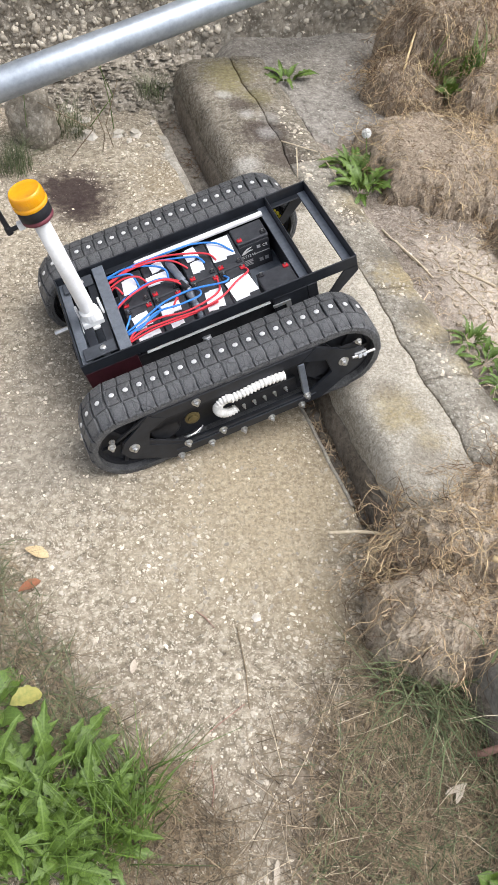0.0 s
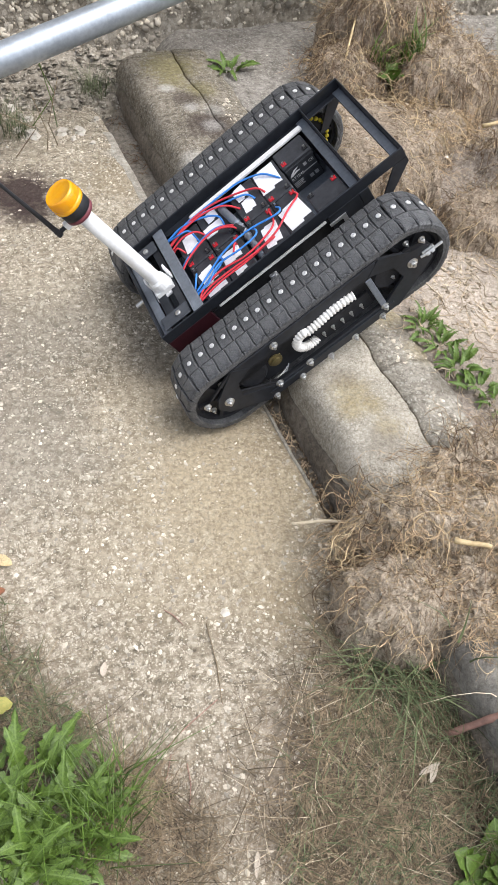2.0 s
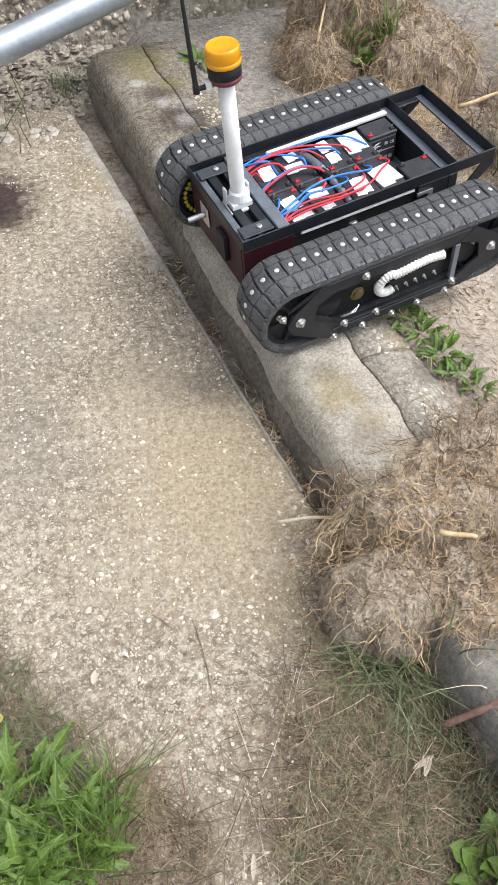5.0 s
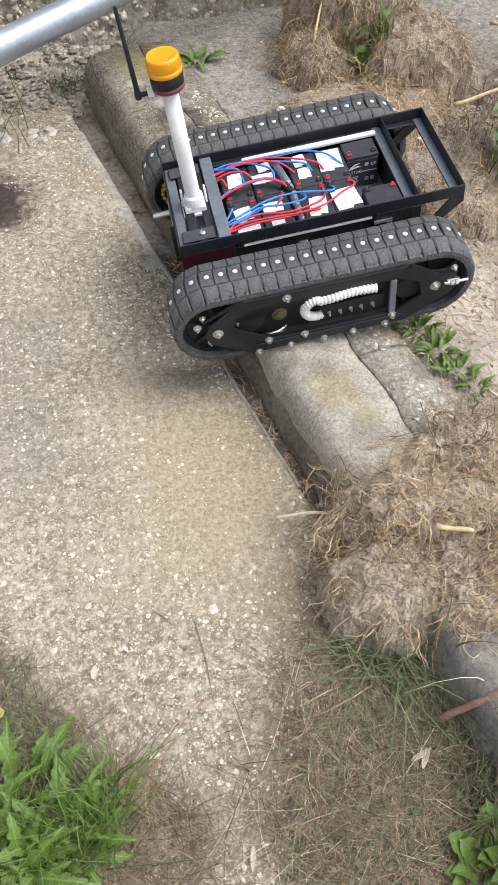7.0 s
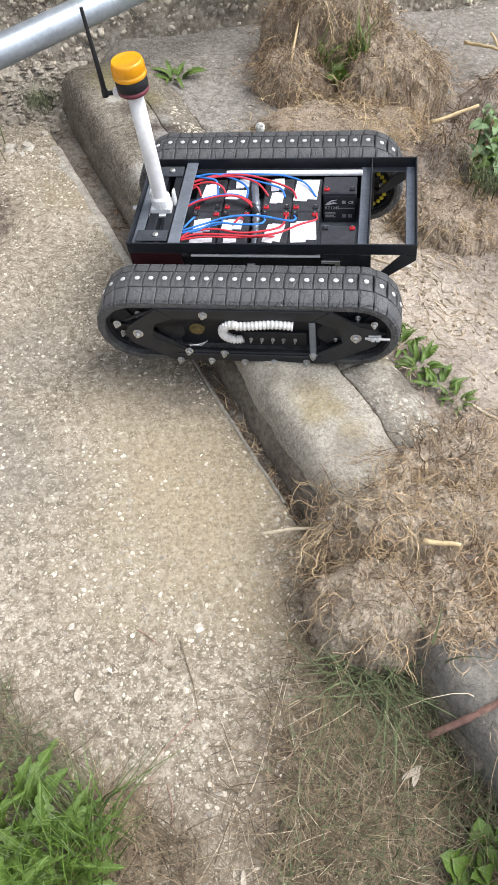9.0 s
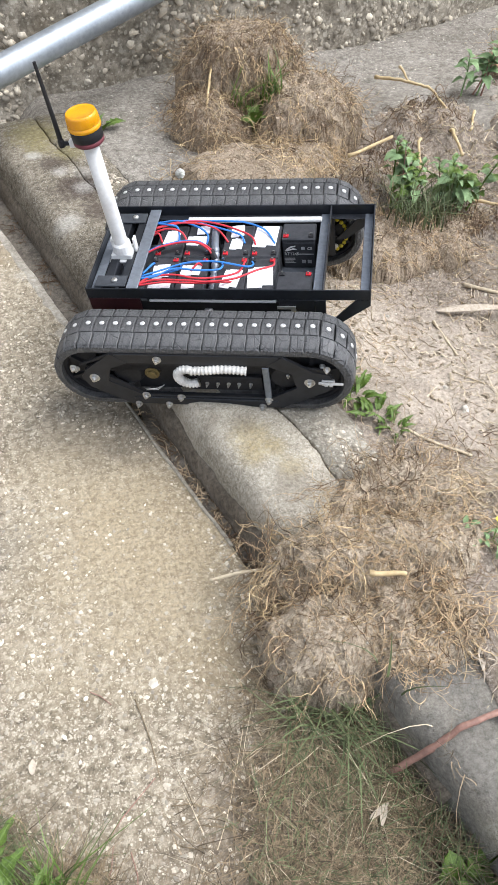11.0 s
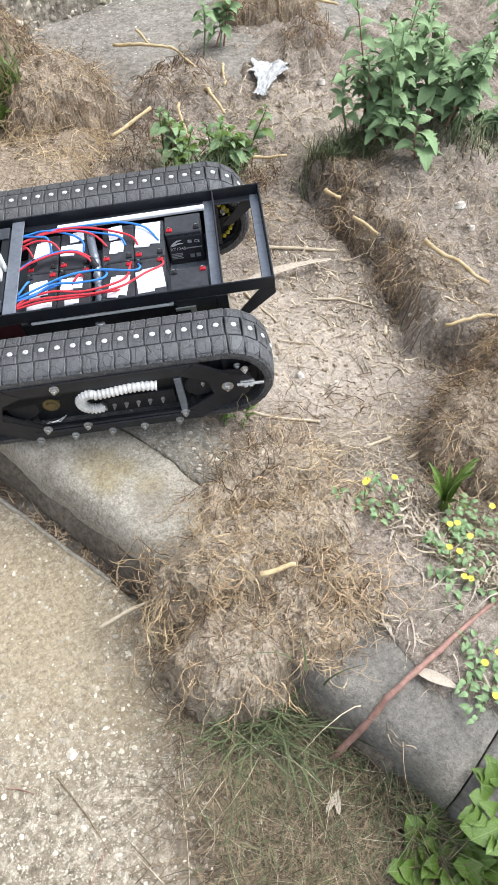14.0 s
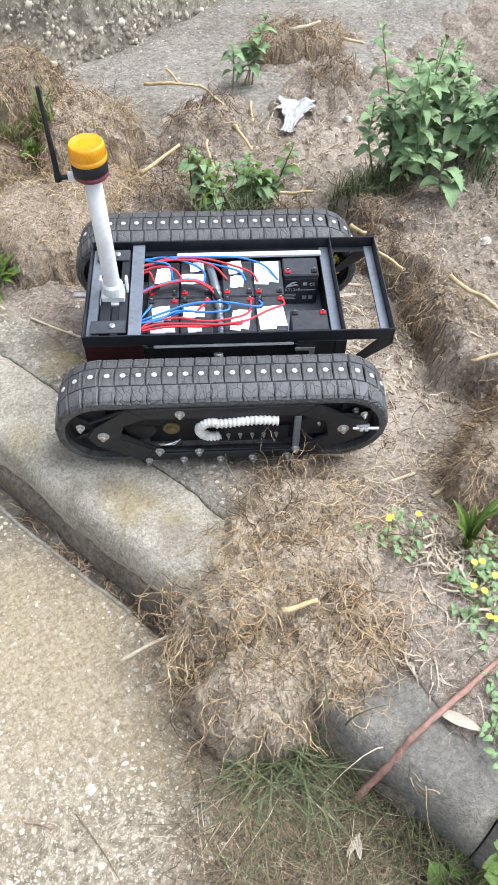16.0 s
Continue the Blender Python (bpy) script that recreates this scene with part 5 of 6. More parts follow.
CLOD_G = [(1.475, 1.28, 0.085, 0.19, 0.06, 0.16), (1.555, 1.6, 0.075, 0.2, 0.06, 0.14), (1.63, 1.84, 0.085, 0.12, 0.06, 0.11)]
CLODS = []
for nm, lobes, lab in (("soil_clod", CLOD_A, "lump of dry soil bound by roots lying over the kerb"), ("soil_clod", CLOD_B, "tall lump of brown soil covered with dry roots"), ("soil_clod", CLOD_D, "rounded mound of dry soil with a mat of fine roots"), ("soil_clod", CLOD_C, "dark soil lump with long hanging roots"), ("soil_clod", CLOD_E, "low crumbling soil lump behind the kerb"), ("soil_clod", CLOD_F, "dark rooty soil lump on the grey path"), ("soil_clod", CLOD_G, "broken edge of a dug soil bank with roots")):
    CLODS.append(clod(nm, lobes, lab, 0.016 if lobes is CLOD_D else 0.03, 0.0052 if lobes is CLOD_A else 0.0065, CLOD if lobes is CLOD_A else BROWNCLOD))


def clod_top(lobes):
    return lambda x, y: max(clod_z(lobes, x, y, 0.016 if lobes is CLOD_D else 0.03), top_z(x, y))


def spots_of(lobes, k=0.98):
    return [(l[0], l[1], l[2] * k, l[3] * k) for l in lobes]


LAB = "tangled straw-coloured dry roots on a soil clod"
ORANGEROOT = material("orange_brown_roots", (0.43, 0.295, 0.16), (0.27, 0.17, 0.085), 5.0, 0.8, bump=0, light=(0.6, 0.455, 0.28), island=0.4)
PALEROOT = material("pale_dry_roots", (0.5, 0.37, 0.2), (0.34, 0.23, 0.11), 5.0, 0.8, bump=0, light=(0.68, 0.55, 0.34), island=0.35)
DARKROOT = material("dark_dry_roots", (0.14, 0.09, 0.05), (0.07, 0.045, 0.028), 5.0, 0.85, bump=0, light=(0.24, 0.16, 0.095), island=0.4)
for clump, lobes, n, sd in ((CLODS[0], CLOD_A, 1500, 1), (CLODS[1], CLOD_B, 2500, 2), (CLODS[2], CLOD_D, 1300, 3), (CLODS[3], CLOD_C, 1800, 4), (CLODS[4], CLOD_E, 700, 5), (CLODS[5], CLOD_F, 900, 6), (CLODS[6], CLOD_G, 900, 7)):
    zf = clod_top(lobes)
    mats = [fibres("root_mat", int(n * 0.4), spots_of(lobes, 1.1), zf, sd, LAB, ROOT, (0.015, 0.07), (0.0003, 0.0008), 0.009, 1.1, hang=0.6)]
    if lobes is not CLOD_D:
        mats.append(wild_roots("root_mat", int(n * (0.06 if lobes is CLOD_A else 0.2)), lobes, zf, sd + 100, "dark wiry roots sticking out of a soil clod", DARKROOT, (0.04, 0.15), (0.0006, 0.0013), 0.35))
    mats.append(fibres("root_mat", int(n * 0.1), spots_of(lobes, 1.08), zf, sd + 20, "pale tangled dry roots on a soil clod", PALEROOT, (0.03, 0.14), (0.0005, 0.0012), 0.016, 1.0, hang=0.2))
    mats.append(fibres("root_mat", int(n * (0.1 if lobes is CLOD_A else (0.4 if lobes is CLOD_B else 0.24))), spots_of(lobes, 1.1), zf, sd + 40, "dark tangled roots in a soil clod", DARKROOT, (0.02, 0.09), (0.0004, 0.0011), 0.01, 1.2, hang=0.5))
    mats.append(wild_roots("root_mat", int(n * (0.26 if lobes is CLOD_A else 0.14)), lobes, zf, sd + 60, "orange-brown branching roots sticking out of a soil clod", ORANGEROOT, (0.05, 0.16), (0.0006, 0.0013), 0.6))
    mats.append(wild_roots("root_mat", int(n * 0.05), lobes, zf, sd + 80, "pale branching roots sticking out of a soil clod", PALEROOT, (0.06, 0.18), (0.0008, 0.0017), 0.35))
    for ob in mats:
        ob.parent = clump
        del ob["category"]
for mat, k, sd, lab in ((ROOT, 260, 311, "straw-coloured roots creeping over the clod face"), (ORANGEROOT, 130, 312, "orange-brown roots creeping over the clod face"), (DARKROOT, 110, 313, "dark roots creeping over the clod face")):
    ob = fibres("root_mat", k, [(0.45, 0.69, 0.19, 0.14), (0.58, 0.66, 0.15, 0.11)], clod_top(CLOD_A), sd, lab, mat, (0.03, 0.1), (0.0005, 0.0012), 0.006, 0.8, hang=0.8)
    ob.parent = CLODS[0]
    del ob["category"]
# bunches of long roots at the left corner, the crest and the broken end of the lump on the kerb
for spot, mat, k, sd in (((0.27, 0.93, 0.07, 0.07), ORANGEROOT, 44, 301), ((0.43, 0.95, 0.06, 0.04), ORANGEROOT, 26, 302), ((0.66, 0.69, 0.07, 0.05), ORANGEROOT, 60, 303), ((0.3, 0.8, 0.06, 0.06), DARKROOT, 40, 304), ((0.72, 0.62, 0.06, 0.06), ROOT, 40, 305), ((0.36, 0.82, 0.06, 0.08), PALEROOT, 12, 306), ((0.66, 0.99, 0.14, 0.08), ROOT, 80, 307), ((0.58, 0.97, 0.06, 0.05), DARKROOT, 46, 308)):
    ob = wild_roots("root_mat", k, [spot], clod_top(CLOD_A), sd, "bunch of long branching roots hanging from the clod", mat, (0.07, 0.2), (0.0008, 0.0017), 0.0)
    ob.parent = CLODS[0]
    del ob["category"]

for x, y, r, mat, k, sd in ((1.36, 1.2, 0.07, DARKROOT, 40, 321), (1.38, 1.35, 0.07, DARKROOT, 46, 322), (1.44, 1.5, 0.06, DARKROOT, 40, 323), (1.48, 1.65, 0.06, DARKROOT, 40, 324), (1.54, 1.8, 0.06, DARKROOT, 30, 325), (1.4, 1.3, 0.1, ORANGEROOT, 26, 326), (1.46, 1.58, 0.1, ROOT, 30, 327), (1.38, 1.14, 0.08, PALEROOT, 14, 328)):
    ob = wild_roots("root_mat", k, [(x, y, r, r)], clod_top(CLOD_G), sd, "long dark roots hanging from the broken bank", mat, (0.06, 0.18), (0.0008, 0.0019), 0.0, -0.1)
    ob.parent = CLODS[6]
    del ob["category"]

# litter over the bare soil
fibres("straw_litter", 2200, [(1.05, 1.45, 0.45, 0.5), (1.3, 2.2, 0.5, 0.5), (1.9, 2.2, 0.5, 0.6), (0.95, 0.65, 0.3, 0.3), (0.75, 1.75, 0.25, 0.4), (1.7, 1.2, 0.3, 0.5)], top_z, 61, "dry straw and root litter on soil", ROOT, (0.02, 0.1), (0.0005, 0.0014), 0.006, 0.5)
fibres("straw_litter", 760, [(1.1, 1.35, 0.45, 0.5), (1.45, 2.35, 0.5, 0.5), (0.85, 0.6, 0.25, 0.25), (1.9, 2.5, 0.4, 0.4)], top_z, 62, "pale straw chips on soil", STRAW, (0.012, 0.07), (0.001, 0.0028), 0.005, 0.15)
fibres("gutter_litter", 420, [(kerb_front(y) - 0.035, y, 0.028, 0.12) for y in (2.9, 2.6, 2.3, 2.0, 1.7, 1.4, 1.2, 1.1, 1.0)], lambda x, y: -0.016, 63, "dead leaf and straw litter in the gutter gap", DARKROOT, (0.015, 0.06), (0.0007, 0.002), 0.006, 0.4)
fibres("gutter_litter", 300, [(kerb_front(y) - 0.035, y, 0.028, 0.1) for y in (1.9, 1.6, 1.4, 1.3, 1.2, 1.1, 1.05)], lambda x, y: -0.018, 64, "dry straw litter in the gutter gap", ROOT, (0.02, 0.07), (0.001, 0.0026), 0.006, 0.3)

fibres("straw_litter", 700, [(0.85, 0.66, 0.15, 0.12), (1.0, 0.55, 0.15, 0.12), (0.8, 0.42, 0.12, 0.1), (0.95, 0.95, 0.15, 0.1)], top_z, 65, "dry straw and stalk litter behind the kerb", STRAW, (0.02, 0.11), (0.0005, 0.0013), 0.008, 0.35)
fibres("straw_litter", 500, [(0.85, 0.66, 0.18, 0.14), (1.0, 0.55, 0.18, 0.14), (0.8, 0.42, 0.14, 0.1)], top_z, 66, "dark rotten straw behind the kerb", DARKROOT, (0.02, 0.09), (0.0005, 0.0012), 0.006, 0.5)

fibres("straw_litter", 420, [(1.5, 2.3, 0.4, 0.35), (1.9, 2.2, 0.4, 0.4), (1.4, 1.9, 0.2, 0.2), (1.3, 1.25, 0.12, 0.25), (0.95, 1.12, 0.2, 0.08)], top_z, 67, "dark rotten roots strewn on the soil", DARKROOT, (0.03, 0.1), (0.0006, 0.0014), 0.008, 0.4)
fibres("straw_litter", 300, [(1.2, 1.45, 0.25, 0.3), (1.25, 1.3, 0.15, 0.2), (1.75, 2.35, 0.3, 0.3)], top_z, 70, "pale splinters of reed on the soil", DRYLEAF, (0.015, 0.06), (0.0012, 0.0032), 0.004, 0.12)
fibres("root_tangle", 420, [(1.5, 2.72, 0.16, 0.12), (1.12, 2.32, 0.12, 0.1), (2.2, 2.75, 0.12, 0.1), (1.36, 2.05, 0.14, 0.08), (1.3, 2.55, 0.1, 0.1)], top_z, 68, "dark tangle of roots on a soil hump", DARKROOT, (0.03, 0.13), (0.0007, 0.0018), 0.03, 1.1)
fibres("root_tangle", 260, [(1.5, 2.72, 0.16, 0.12), (1.12, 2.32, 0.12, 0.1), (2.2, 2.75, 0.12, 0.1), (1.36, 2.05, 0.14, 0.08)], top_z, 69, "brown tangle of roots on a soil hump", ROOT, (0.03, 0.13), (0.0006, 0.0016), 0.03, 1.1)

# stones and crumbs on the soil
rng = random.Random(21)
buf, crumbs = Buf(), Buf()
for k in range(2600):
    x, y = rng.uniform(0.5, 3.2), rng.uniform(0.35, 3.6)
    if (x - kerb_front(y)) * 0.9654 < 0.38 or y > wall_line(x) - 0.05:
        continue
    r = 0.0022 + 0.008 * rng.random() ** 4
    z = max(top_z(x, y), 0.1 if y > wall_line(x) - 0.6 else -1)
    pebble(buf if rng.random() < 0.35 else crumbs, (x, y, z - 0.2 * r), r, 0.8, rng)
for k in range(9000):
    x, y = rng.uniform(0.55, 2.3), rng.uniform(0.5, 2.7)
    if (x - kerb_front(y)) * 0.9654 < 0.38:
        continue
    r = 0.0018 + 0.01 * rng.random() ** 4.5
    pebble(crumbs, (x, y, top_z(x, y) - 0.2 * r), r, 0.9, rng)
for lobes in (CLOD_A, CLOD_B, CLOD_C, CLOD_D, CLOD_G):
    for k in range(1000 if lobes in (CLOD_B, CLOD_D) else 2600):
        l = rng.choice(lobes)
        x, y = l[0] + rng.uniform(-1, 1) * l[2], l[1] + rng.uniform(-1, 1) * l[3]
        z = clod_z(lobes, x, y, 0.03)
        if z > 0.02:
            r = 0.0013 + 0.006 * rng.random() ** 4
            pebble(crumbs if rng.random() < 0.93 else buf, (x, y, z - 0.2 * r), r, 0.9, rng)
thing("soil_stones", buf, STONE, "small pale stones scattered on the soil", "stones", kind="stuff", smooth=True)
thing("soil_crumbs", crumbs, CLOD, "loose dry soil crumbs", "soil", kind="stuff")
buf = Buf()
for k in range(1500):
    x = rng.uniform(0.3, 3.6)
    y = wall_line(x) - 0.02 - 0.75 * rng.random() ** 1.6
    r = 0.002 + 0.006 * rng.random() ** 4
    pebble(buf, (x, y, 0.143 - 0.045 * smooth(0.5, 1.1, x)), r, 0.7, rng)
thing("path_grit", buf, STONE, "loose grit on the grey path", "grit", kind="stuff", smooth=True)
for x, y, r in ((2.05, 2.48, 0.022), (1.49, 2.84, 0.016), (1.35, 2.92, 0.014), (0.96, 1.23, 0.016), (0.79, 1.76, 0.018), (3.55, 3.12, 0.07), (0.62, 2.98, 0.012), (1.23, 1.41, 0.01), (1.62, 1.5, 0.018), (1.75, 1.45, 0.02), (1.7, 1.35, 0.016), (1.98, 1.5, 0.02)):
    buf = Buf()
    pebble(buf, (0, 0, 0), r, 0.9, rng)
    ob = thing("stone", buf, STONE, "smooth pale stone lying on the soil", "stone", "loose stones", smooth=True)
    ob.location = (x, y, max(top_z(x, y), 0.1 if y > 2.95 else -1) - 0.2 * r)
# rubble at the wall's foot
buf = Buf()
for k in range(700):
    x, y = rng.uniform(-0.95, -0.18), rng.uniform(2.86, 3.3)
    if y > wall_line(x) - 0.01:
        continue
    r = 0.005 + 0.018 * rng.random() ** 2
    pebble(buf, (x, y, -0.02 + 0.3 * (y - 2.86) + 0.01 * rng.random()), r, 0.8, rng)
thing("rubble_heap", buf, WALL, "loose broken rubble heaped at the wall foot", "rubble", kind="stuff")
buf = sheet([-1.0 + 0.9 * i / 30 for i in range(31)], [2.84 + 0.52 * j / 20 for j in range(21)], lambda x, y: -0.02 + 0.3 * (y - 2.86) + 0.012 * fbm(x, y, 3, 14))
thing("rubble_earth", buf, WALL, "grey earth under the rubble", "earth", kind="stuff", smooth=True)
for k in range(34):
    x, y = rng.uniform(-0.8, -0.28), rng.uniform(2.62, 3.05)
    r = 0.01 + 0.03 * rng.random() ** 2
    buf = Buf()
    pebble(buf, (0, 0, 0), r, 0.8, rng)
    ob = thing("rubble_stone", buf, STONE if k % 3 else WALL, "broken concrete rubble at the wall", "rubble", "rubble", smooth=False)
    ob.location = (x, y, -0.004)
buf = Buf()
bm = bmesh.new()
bmesh.ops.create_icosphere(bm, subdivisions=4, radius=1)
for v in bm.verts:
    p = v.co
    v.co = Vector((p.x * 0.09, p.y * 0.075, p.z * 0.13)) * (1 + 0.25 * fbm(p.x, p.y, p.z, 1.3) + 0.06 * fbm(p.x, p.y, p.z, 6))
bm.verts.ensure_lookup_table()
buf.add([v.co for v in bm.verts], [[v.index for v in f.verts] for f in bm.faces])
bm.free()
ob = thing("boulder", buf, WALL, "rough brown boulder at the pipe end", "boulder", smooth=True)
ob.location = (-0.71, 2.68, 0.08)


# ---- leaves and grass ----
def leaf_mesh(name, mat, jag=0.0, teeth=9, width=0.28, fold=0.25, droop=0.35, n=12, seed=0, stalk=0.0):
    """A leaf of length 1 along x; jag gives it lobes."""
    rg = random.Random(seed)
    buf = Buf()
    for i in range(n + 1):
        t = i / n
        w = width * (math.sin(math.pi * min(1, max(0.0, (t - stalk) / (1 - stalk))) ** 0.8) ** 0.75 if t > stalk else 0.03) + 0.012
        if jag:
            w *= 1 - jag * (0.5 + 0.5 * math.cos(teeth * 2 * math.pi * t)) * rg.uniform(0.7, 1.1)
        z = 0.22 * math.sin(t * 2.2) - droop * t * t
        ww = 0.03 * math.sin(7 * t + seed)
        buf.v += [(t, -w, z + fold * w + ww), (t, -w * 0.5, z + fold * w * 0.35), (t, 0, z), (t, w * 0.5, z + fold * w * 0.35), (t, w, z + fold * w - ww)]
    buf.f = [(i * 5 + k, i * 5 + k + 1, (i + 1) * 5 + k + 1, (i + 1) * 5 + k) for i in range(n) for k in range(4)]
    buf.m = [0] * len(buf.f)
    me = buf.mesh(name, [mat])
    me.polygons.foreach_set("use_smooth", [True] * len(me.polygons))
    return me


DANDELION = [leaf_mesh("leaf", LEAF, 0.5, 6 + k % 3, 0.14, 0.35, 0.25 + 0.15 * k, 30, k, 0.1) for k in range(4)]
BROAD = [leaf_mesh("leaf", LEAF, 0.18, 6, 0.34, 0.25, 0.25 + 0.1 * k, 20, 10 + k, 0.12) for k in range(3)]
NETTLES = [leaf_mesh("leaf", NETTLE, 0.22, 8, 0.3, 0.3, 0.3 + 0.15 * k, 24, 20 + k, 0.06) for k in range(3)]
SMALL = [leaf_mesh("leaf", NETTLE, 0.0, 3, 0.3, 0.3, 0.3 + 0.2 * k, 6, 30 + k) for k in range(2)]
IVY = [leaf_mesh("leaf", LEAF, 0.3, 3, 0.5, 0.2, 0.2 + 0.1 * k, 18, 40 + k, 0.12) for k in range(3)]


def put_leaf(parent, me, p, yaw, lift, size, roll=0.0):
    ob = new("leaf", me)
    ob.parent = parent
    ob.matrix_basis = Matrix.Translation(p) @ pose(0, 0, 0, roll, -lift, yaw) @ Matrix.Scale(size, 4)
    return ob


def rosette(x, y, z, count, size, meshes, label, name, seed, spread=0.02, lifts=(5, 55)):
    rg = random.Random(seed)
    plant = hub(name, label, "plant", Matrix.Translation((x, y, z)), "weeds")
    for k in range(count):
        a = 360 * k / count * 2.618 + rg.uniform(-15, 15)
        r = spread * math.sqrt(rg.random())
        put_leaf(plant, rg.choice(meshes), (r * math.cos(radians(a)), r * math.sin(radians(a)), 0), a, rg.uniform(*lifts), size * rg.uniform(0.6, 1.15), rg.uniform(-25, 25))
    return plant


def stemmed(x, y, z, stems, height, meshes, size, label, name, seed, spread=0.08, mat=NETTLE, pairs=6):
    """A bushy herb: upright stems with opposite pairs of leaves."""
    rg = random.Random(seed)
    plant = hub(name, label, "plant", Matrix.Translation((x, y, z)), "weeds")
    for s in range(stems):
        a, r = rg.uniform(0, 6.283), spread * math.sqrt(rg.random())
        h = height * rg.uniform(0.55, 1.1)
        p0 = Vector((r * math.cos(a), r * math.sin(a), -0.02))
        p1 = Vector((p0.x * 1.7 + rg.gauss(0, 0.03) * h / 0.3, p0.y * 1.7 + rg.gauss(0, 0.03) * h / 0.3, h))
        mid = p0.lerp(p1, 0.5) + Vector((rg.gauss(0, 0.01), rg.gauss(0, 0.01), 0.02))
        buf = Buf()
        buf.tube([p0, mid, p1], [0.004, 0.003, 0.0015], 6)
        part("stem", buf, REDSTICK if s % 3 == 0 else mat, plant)
        yaw = rg.uniform(0, 360)
        for k in range(pairs):
            t = 0.25 + 0.75 * (k + 0.5) / pairs
            p = p0.lerp(mid, t * 2) if t < 0.5 else mid.lerp(p1, t * 2 - 1)
            sz = size * (1.1 - 0.55 * abs(t - 0.55)) * rg.uniform(0.75, 1.15) * (0.7 if k == pairs - 1 else 1)
            for o in (0, 180):
                put_leaf(plant, rg.choice(meshes), p, yaw + o + rg.uniform(-18, 18), rg.uniform(-15, 35), sz, rg.uniform(-20, 20))
            yaw += 90
        put_leaf(plant, rg.choice(meshes), p1, rg.uniform(0, 360), 60, size * 0.45)
        put_leaf(plant, rg.choice(meshes), p1, rg.uniform(0, 360), 45, size * 0.5)
    return plant


def grass(name, spots, count, height, mat, label, seed, base=top_z, lean=0.6, width=(0.0009, 0.0022), flat=0.0):
    rg = random.Random(seed)
    buf = Buf()
    for _ in range(count):
        cx, cy, rx, ry = rg.choice(spots)
        a, r = rg.uniform(0, 6.283), math.sqrt(rg.random()) * (0.75 + 0.35 * rg.random())
        x, y = cx + rx * r * math.cos(a), cy + ry * r * math.sin(a)
        z = base(x, y) - 0.004
        h = rg.uniform(*height)
        d = rg.uniform(0, 6.283)
        ln = abs(rg.gauss(lean, 0.35))
        ca, sa = math.cos(d), math.sin(d)
        w = rg.uniform(*width)
        pts = []
        bend = rg.gauss(0, 0.5 if flat < 0.8 else 0.1)
        for k in range(5):
            t = k / 4
            dd = d + bend * t
            up = h * t * (1 - flat) * (1 - 0.35 * ln * t) + 0.003 + flat * 0.02 * rg.random()
            ou = h * t * t * ln + h * t * flat
            pts.append(Vector((x + ou * math.cos(dd), y + ou * math.sin(dd), z + max(up, 0.002))))
        side = Vector((-sa, ca, 0.2)).normalized()
        vs = []
        for k, p in enumerate(pts):
            ww = w * (1 - 0.85 * k / 4)
            vs += [p - side * ww, p + side * ww]
        buf.add(vs, [(2 * k, 2 * k + 1, 2 * k + 3, 2 * k + 2) for k in range(4)])
    return thing(name, buf, mat, label, "grass", kind="stuff")


flat0 = lambda x, y: 0.0 if x < kerb_front(y) - 0.0 else KERB_H
# dead grass on the slab between camera and kerb
near = [(0.29, 0.4, 0.18, 0.16), (0.38, 0.33, 0.14, 0.18), (0.22, 0.26, 0.16, 0.12), (0.34, 0.52, 0.11, 0.09)]
fringe = [(0.12, 0.42, 0.14, 0.14), (0.2, 0.55, 0.1, 0.1), (0.08, 0.26, 0.14, 0.12), (0.24, 0.66, 0.06, 0.08)]
grass("dead_grass", near, 4800, (0.02, 0.07), DRYGRASS, "matted dead grass on the slab edge", 71, flat0, 1.0, (0.0007, 0.0016), 0.5)
grass("dead_grass", near, 170, (0.03, 0.08), STRAW, "bleached dead grass blades", 72, flat0, 1.2, (0.0006, 0.0013), 0.5)
grass("green_grass", near, 1100, (0.025, 0.07), GRASS, "short green grass among dead grass", 73, flat0, 0.8, (0.0008, 0.0017), 0.2)
grass("dead_grass", fringe, 620, (0.02, 0.09), DRYGRASS, "thin scattered dead grass on the concrete", 171, flat0, 1.1, (0.0005, 0.0012), 0.7)
grass("dead_grass", fringe, 60, (0.03, 0.1), STRAW, "scattered bleached blades on the concrete", 172, flat0, 1.2, (0.0006, 0.0012), 0.8)
grass("green_grass", [(0.37, 0.58, 0.09, 0.05), (0.41, 0.53, 0.06, 0.05), (0.32, 0.6, 0.06, 0.04)], 170, (0.08, 0.18), GRASS, "green grass tuft below the soil clod", 74, flat0, 0.9, (0.0013, 0.003), 0.15)
grass("dead_grass", [(0.36, 0.57, 0.14, 0.06), (0.3, 0.5, 0.12, 0.08), (0.42, 0.4, 0.1, 0.12)], 24, (0.05, 0.13), STRAW, "long bleached grass stems", 79, flat0, 1.3, (0.0008, 0.0015), 0.3)
foot = [(kerb_front(y) - 0.05, y, 0.035, 0.06) for y in (0.62, 0.54, 0.46, 0.38, 0.3, 0.22)]
grass("green_grass", foot, 320, (0.05, 0.13), GRASS, "green grass along the kerb foot", 92, flat0, 0.7, (0.0009, 0.002), 0.1)
grass("dead_grass", foot, 700, (0.03, 0.12), DRYGRASS, "dead grass along the kerb foot", 93, flat0, 0.8, (0.0007, 0.0016), 0.2)
left = [(-0.55, 0.72, 0.1, 0.16), (-0.45, 0.6, 0.1, 0.12), (-0.36, 0.5, 0.1, 0.1), (-0.63, 0.85, 0.1, 0.1)]
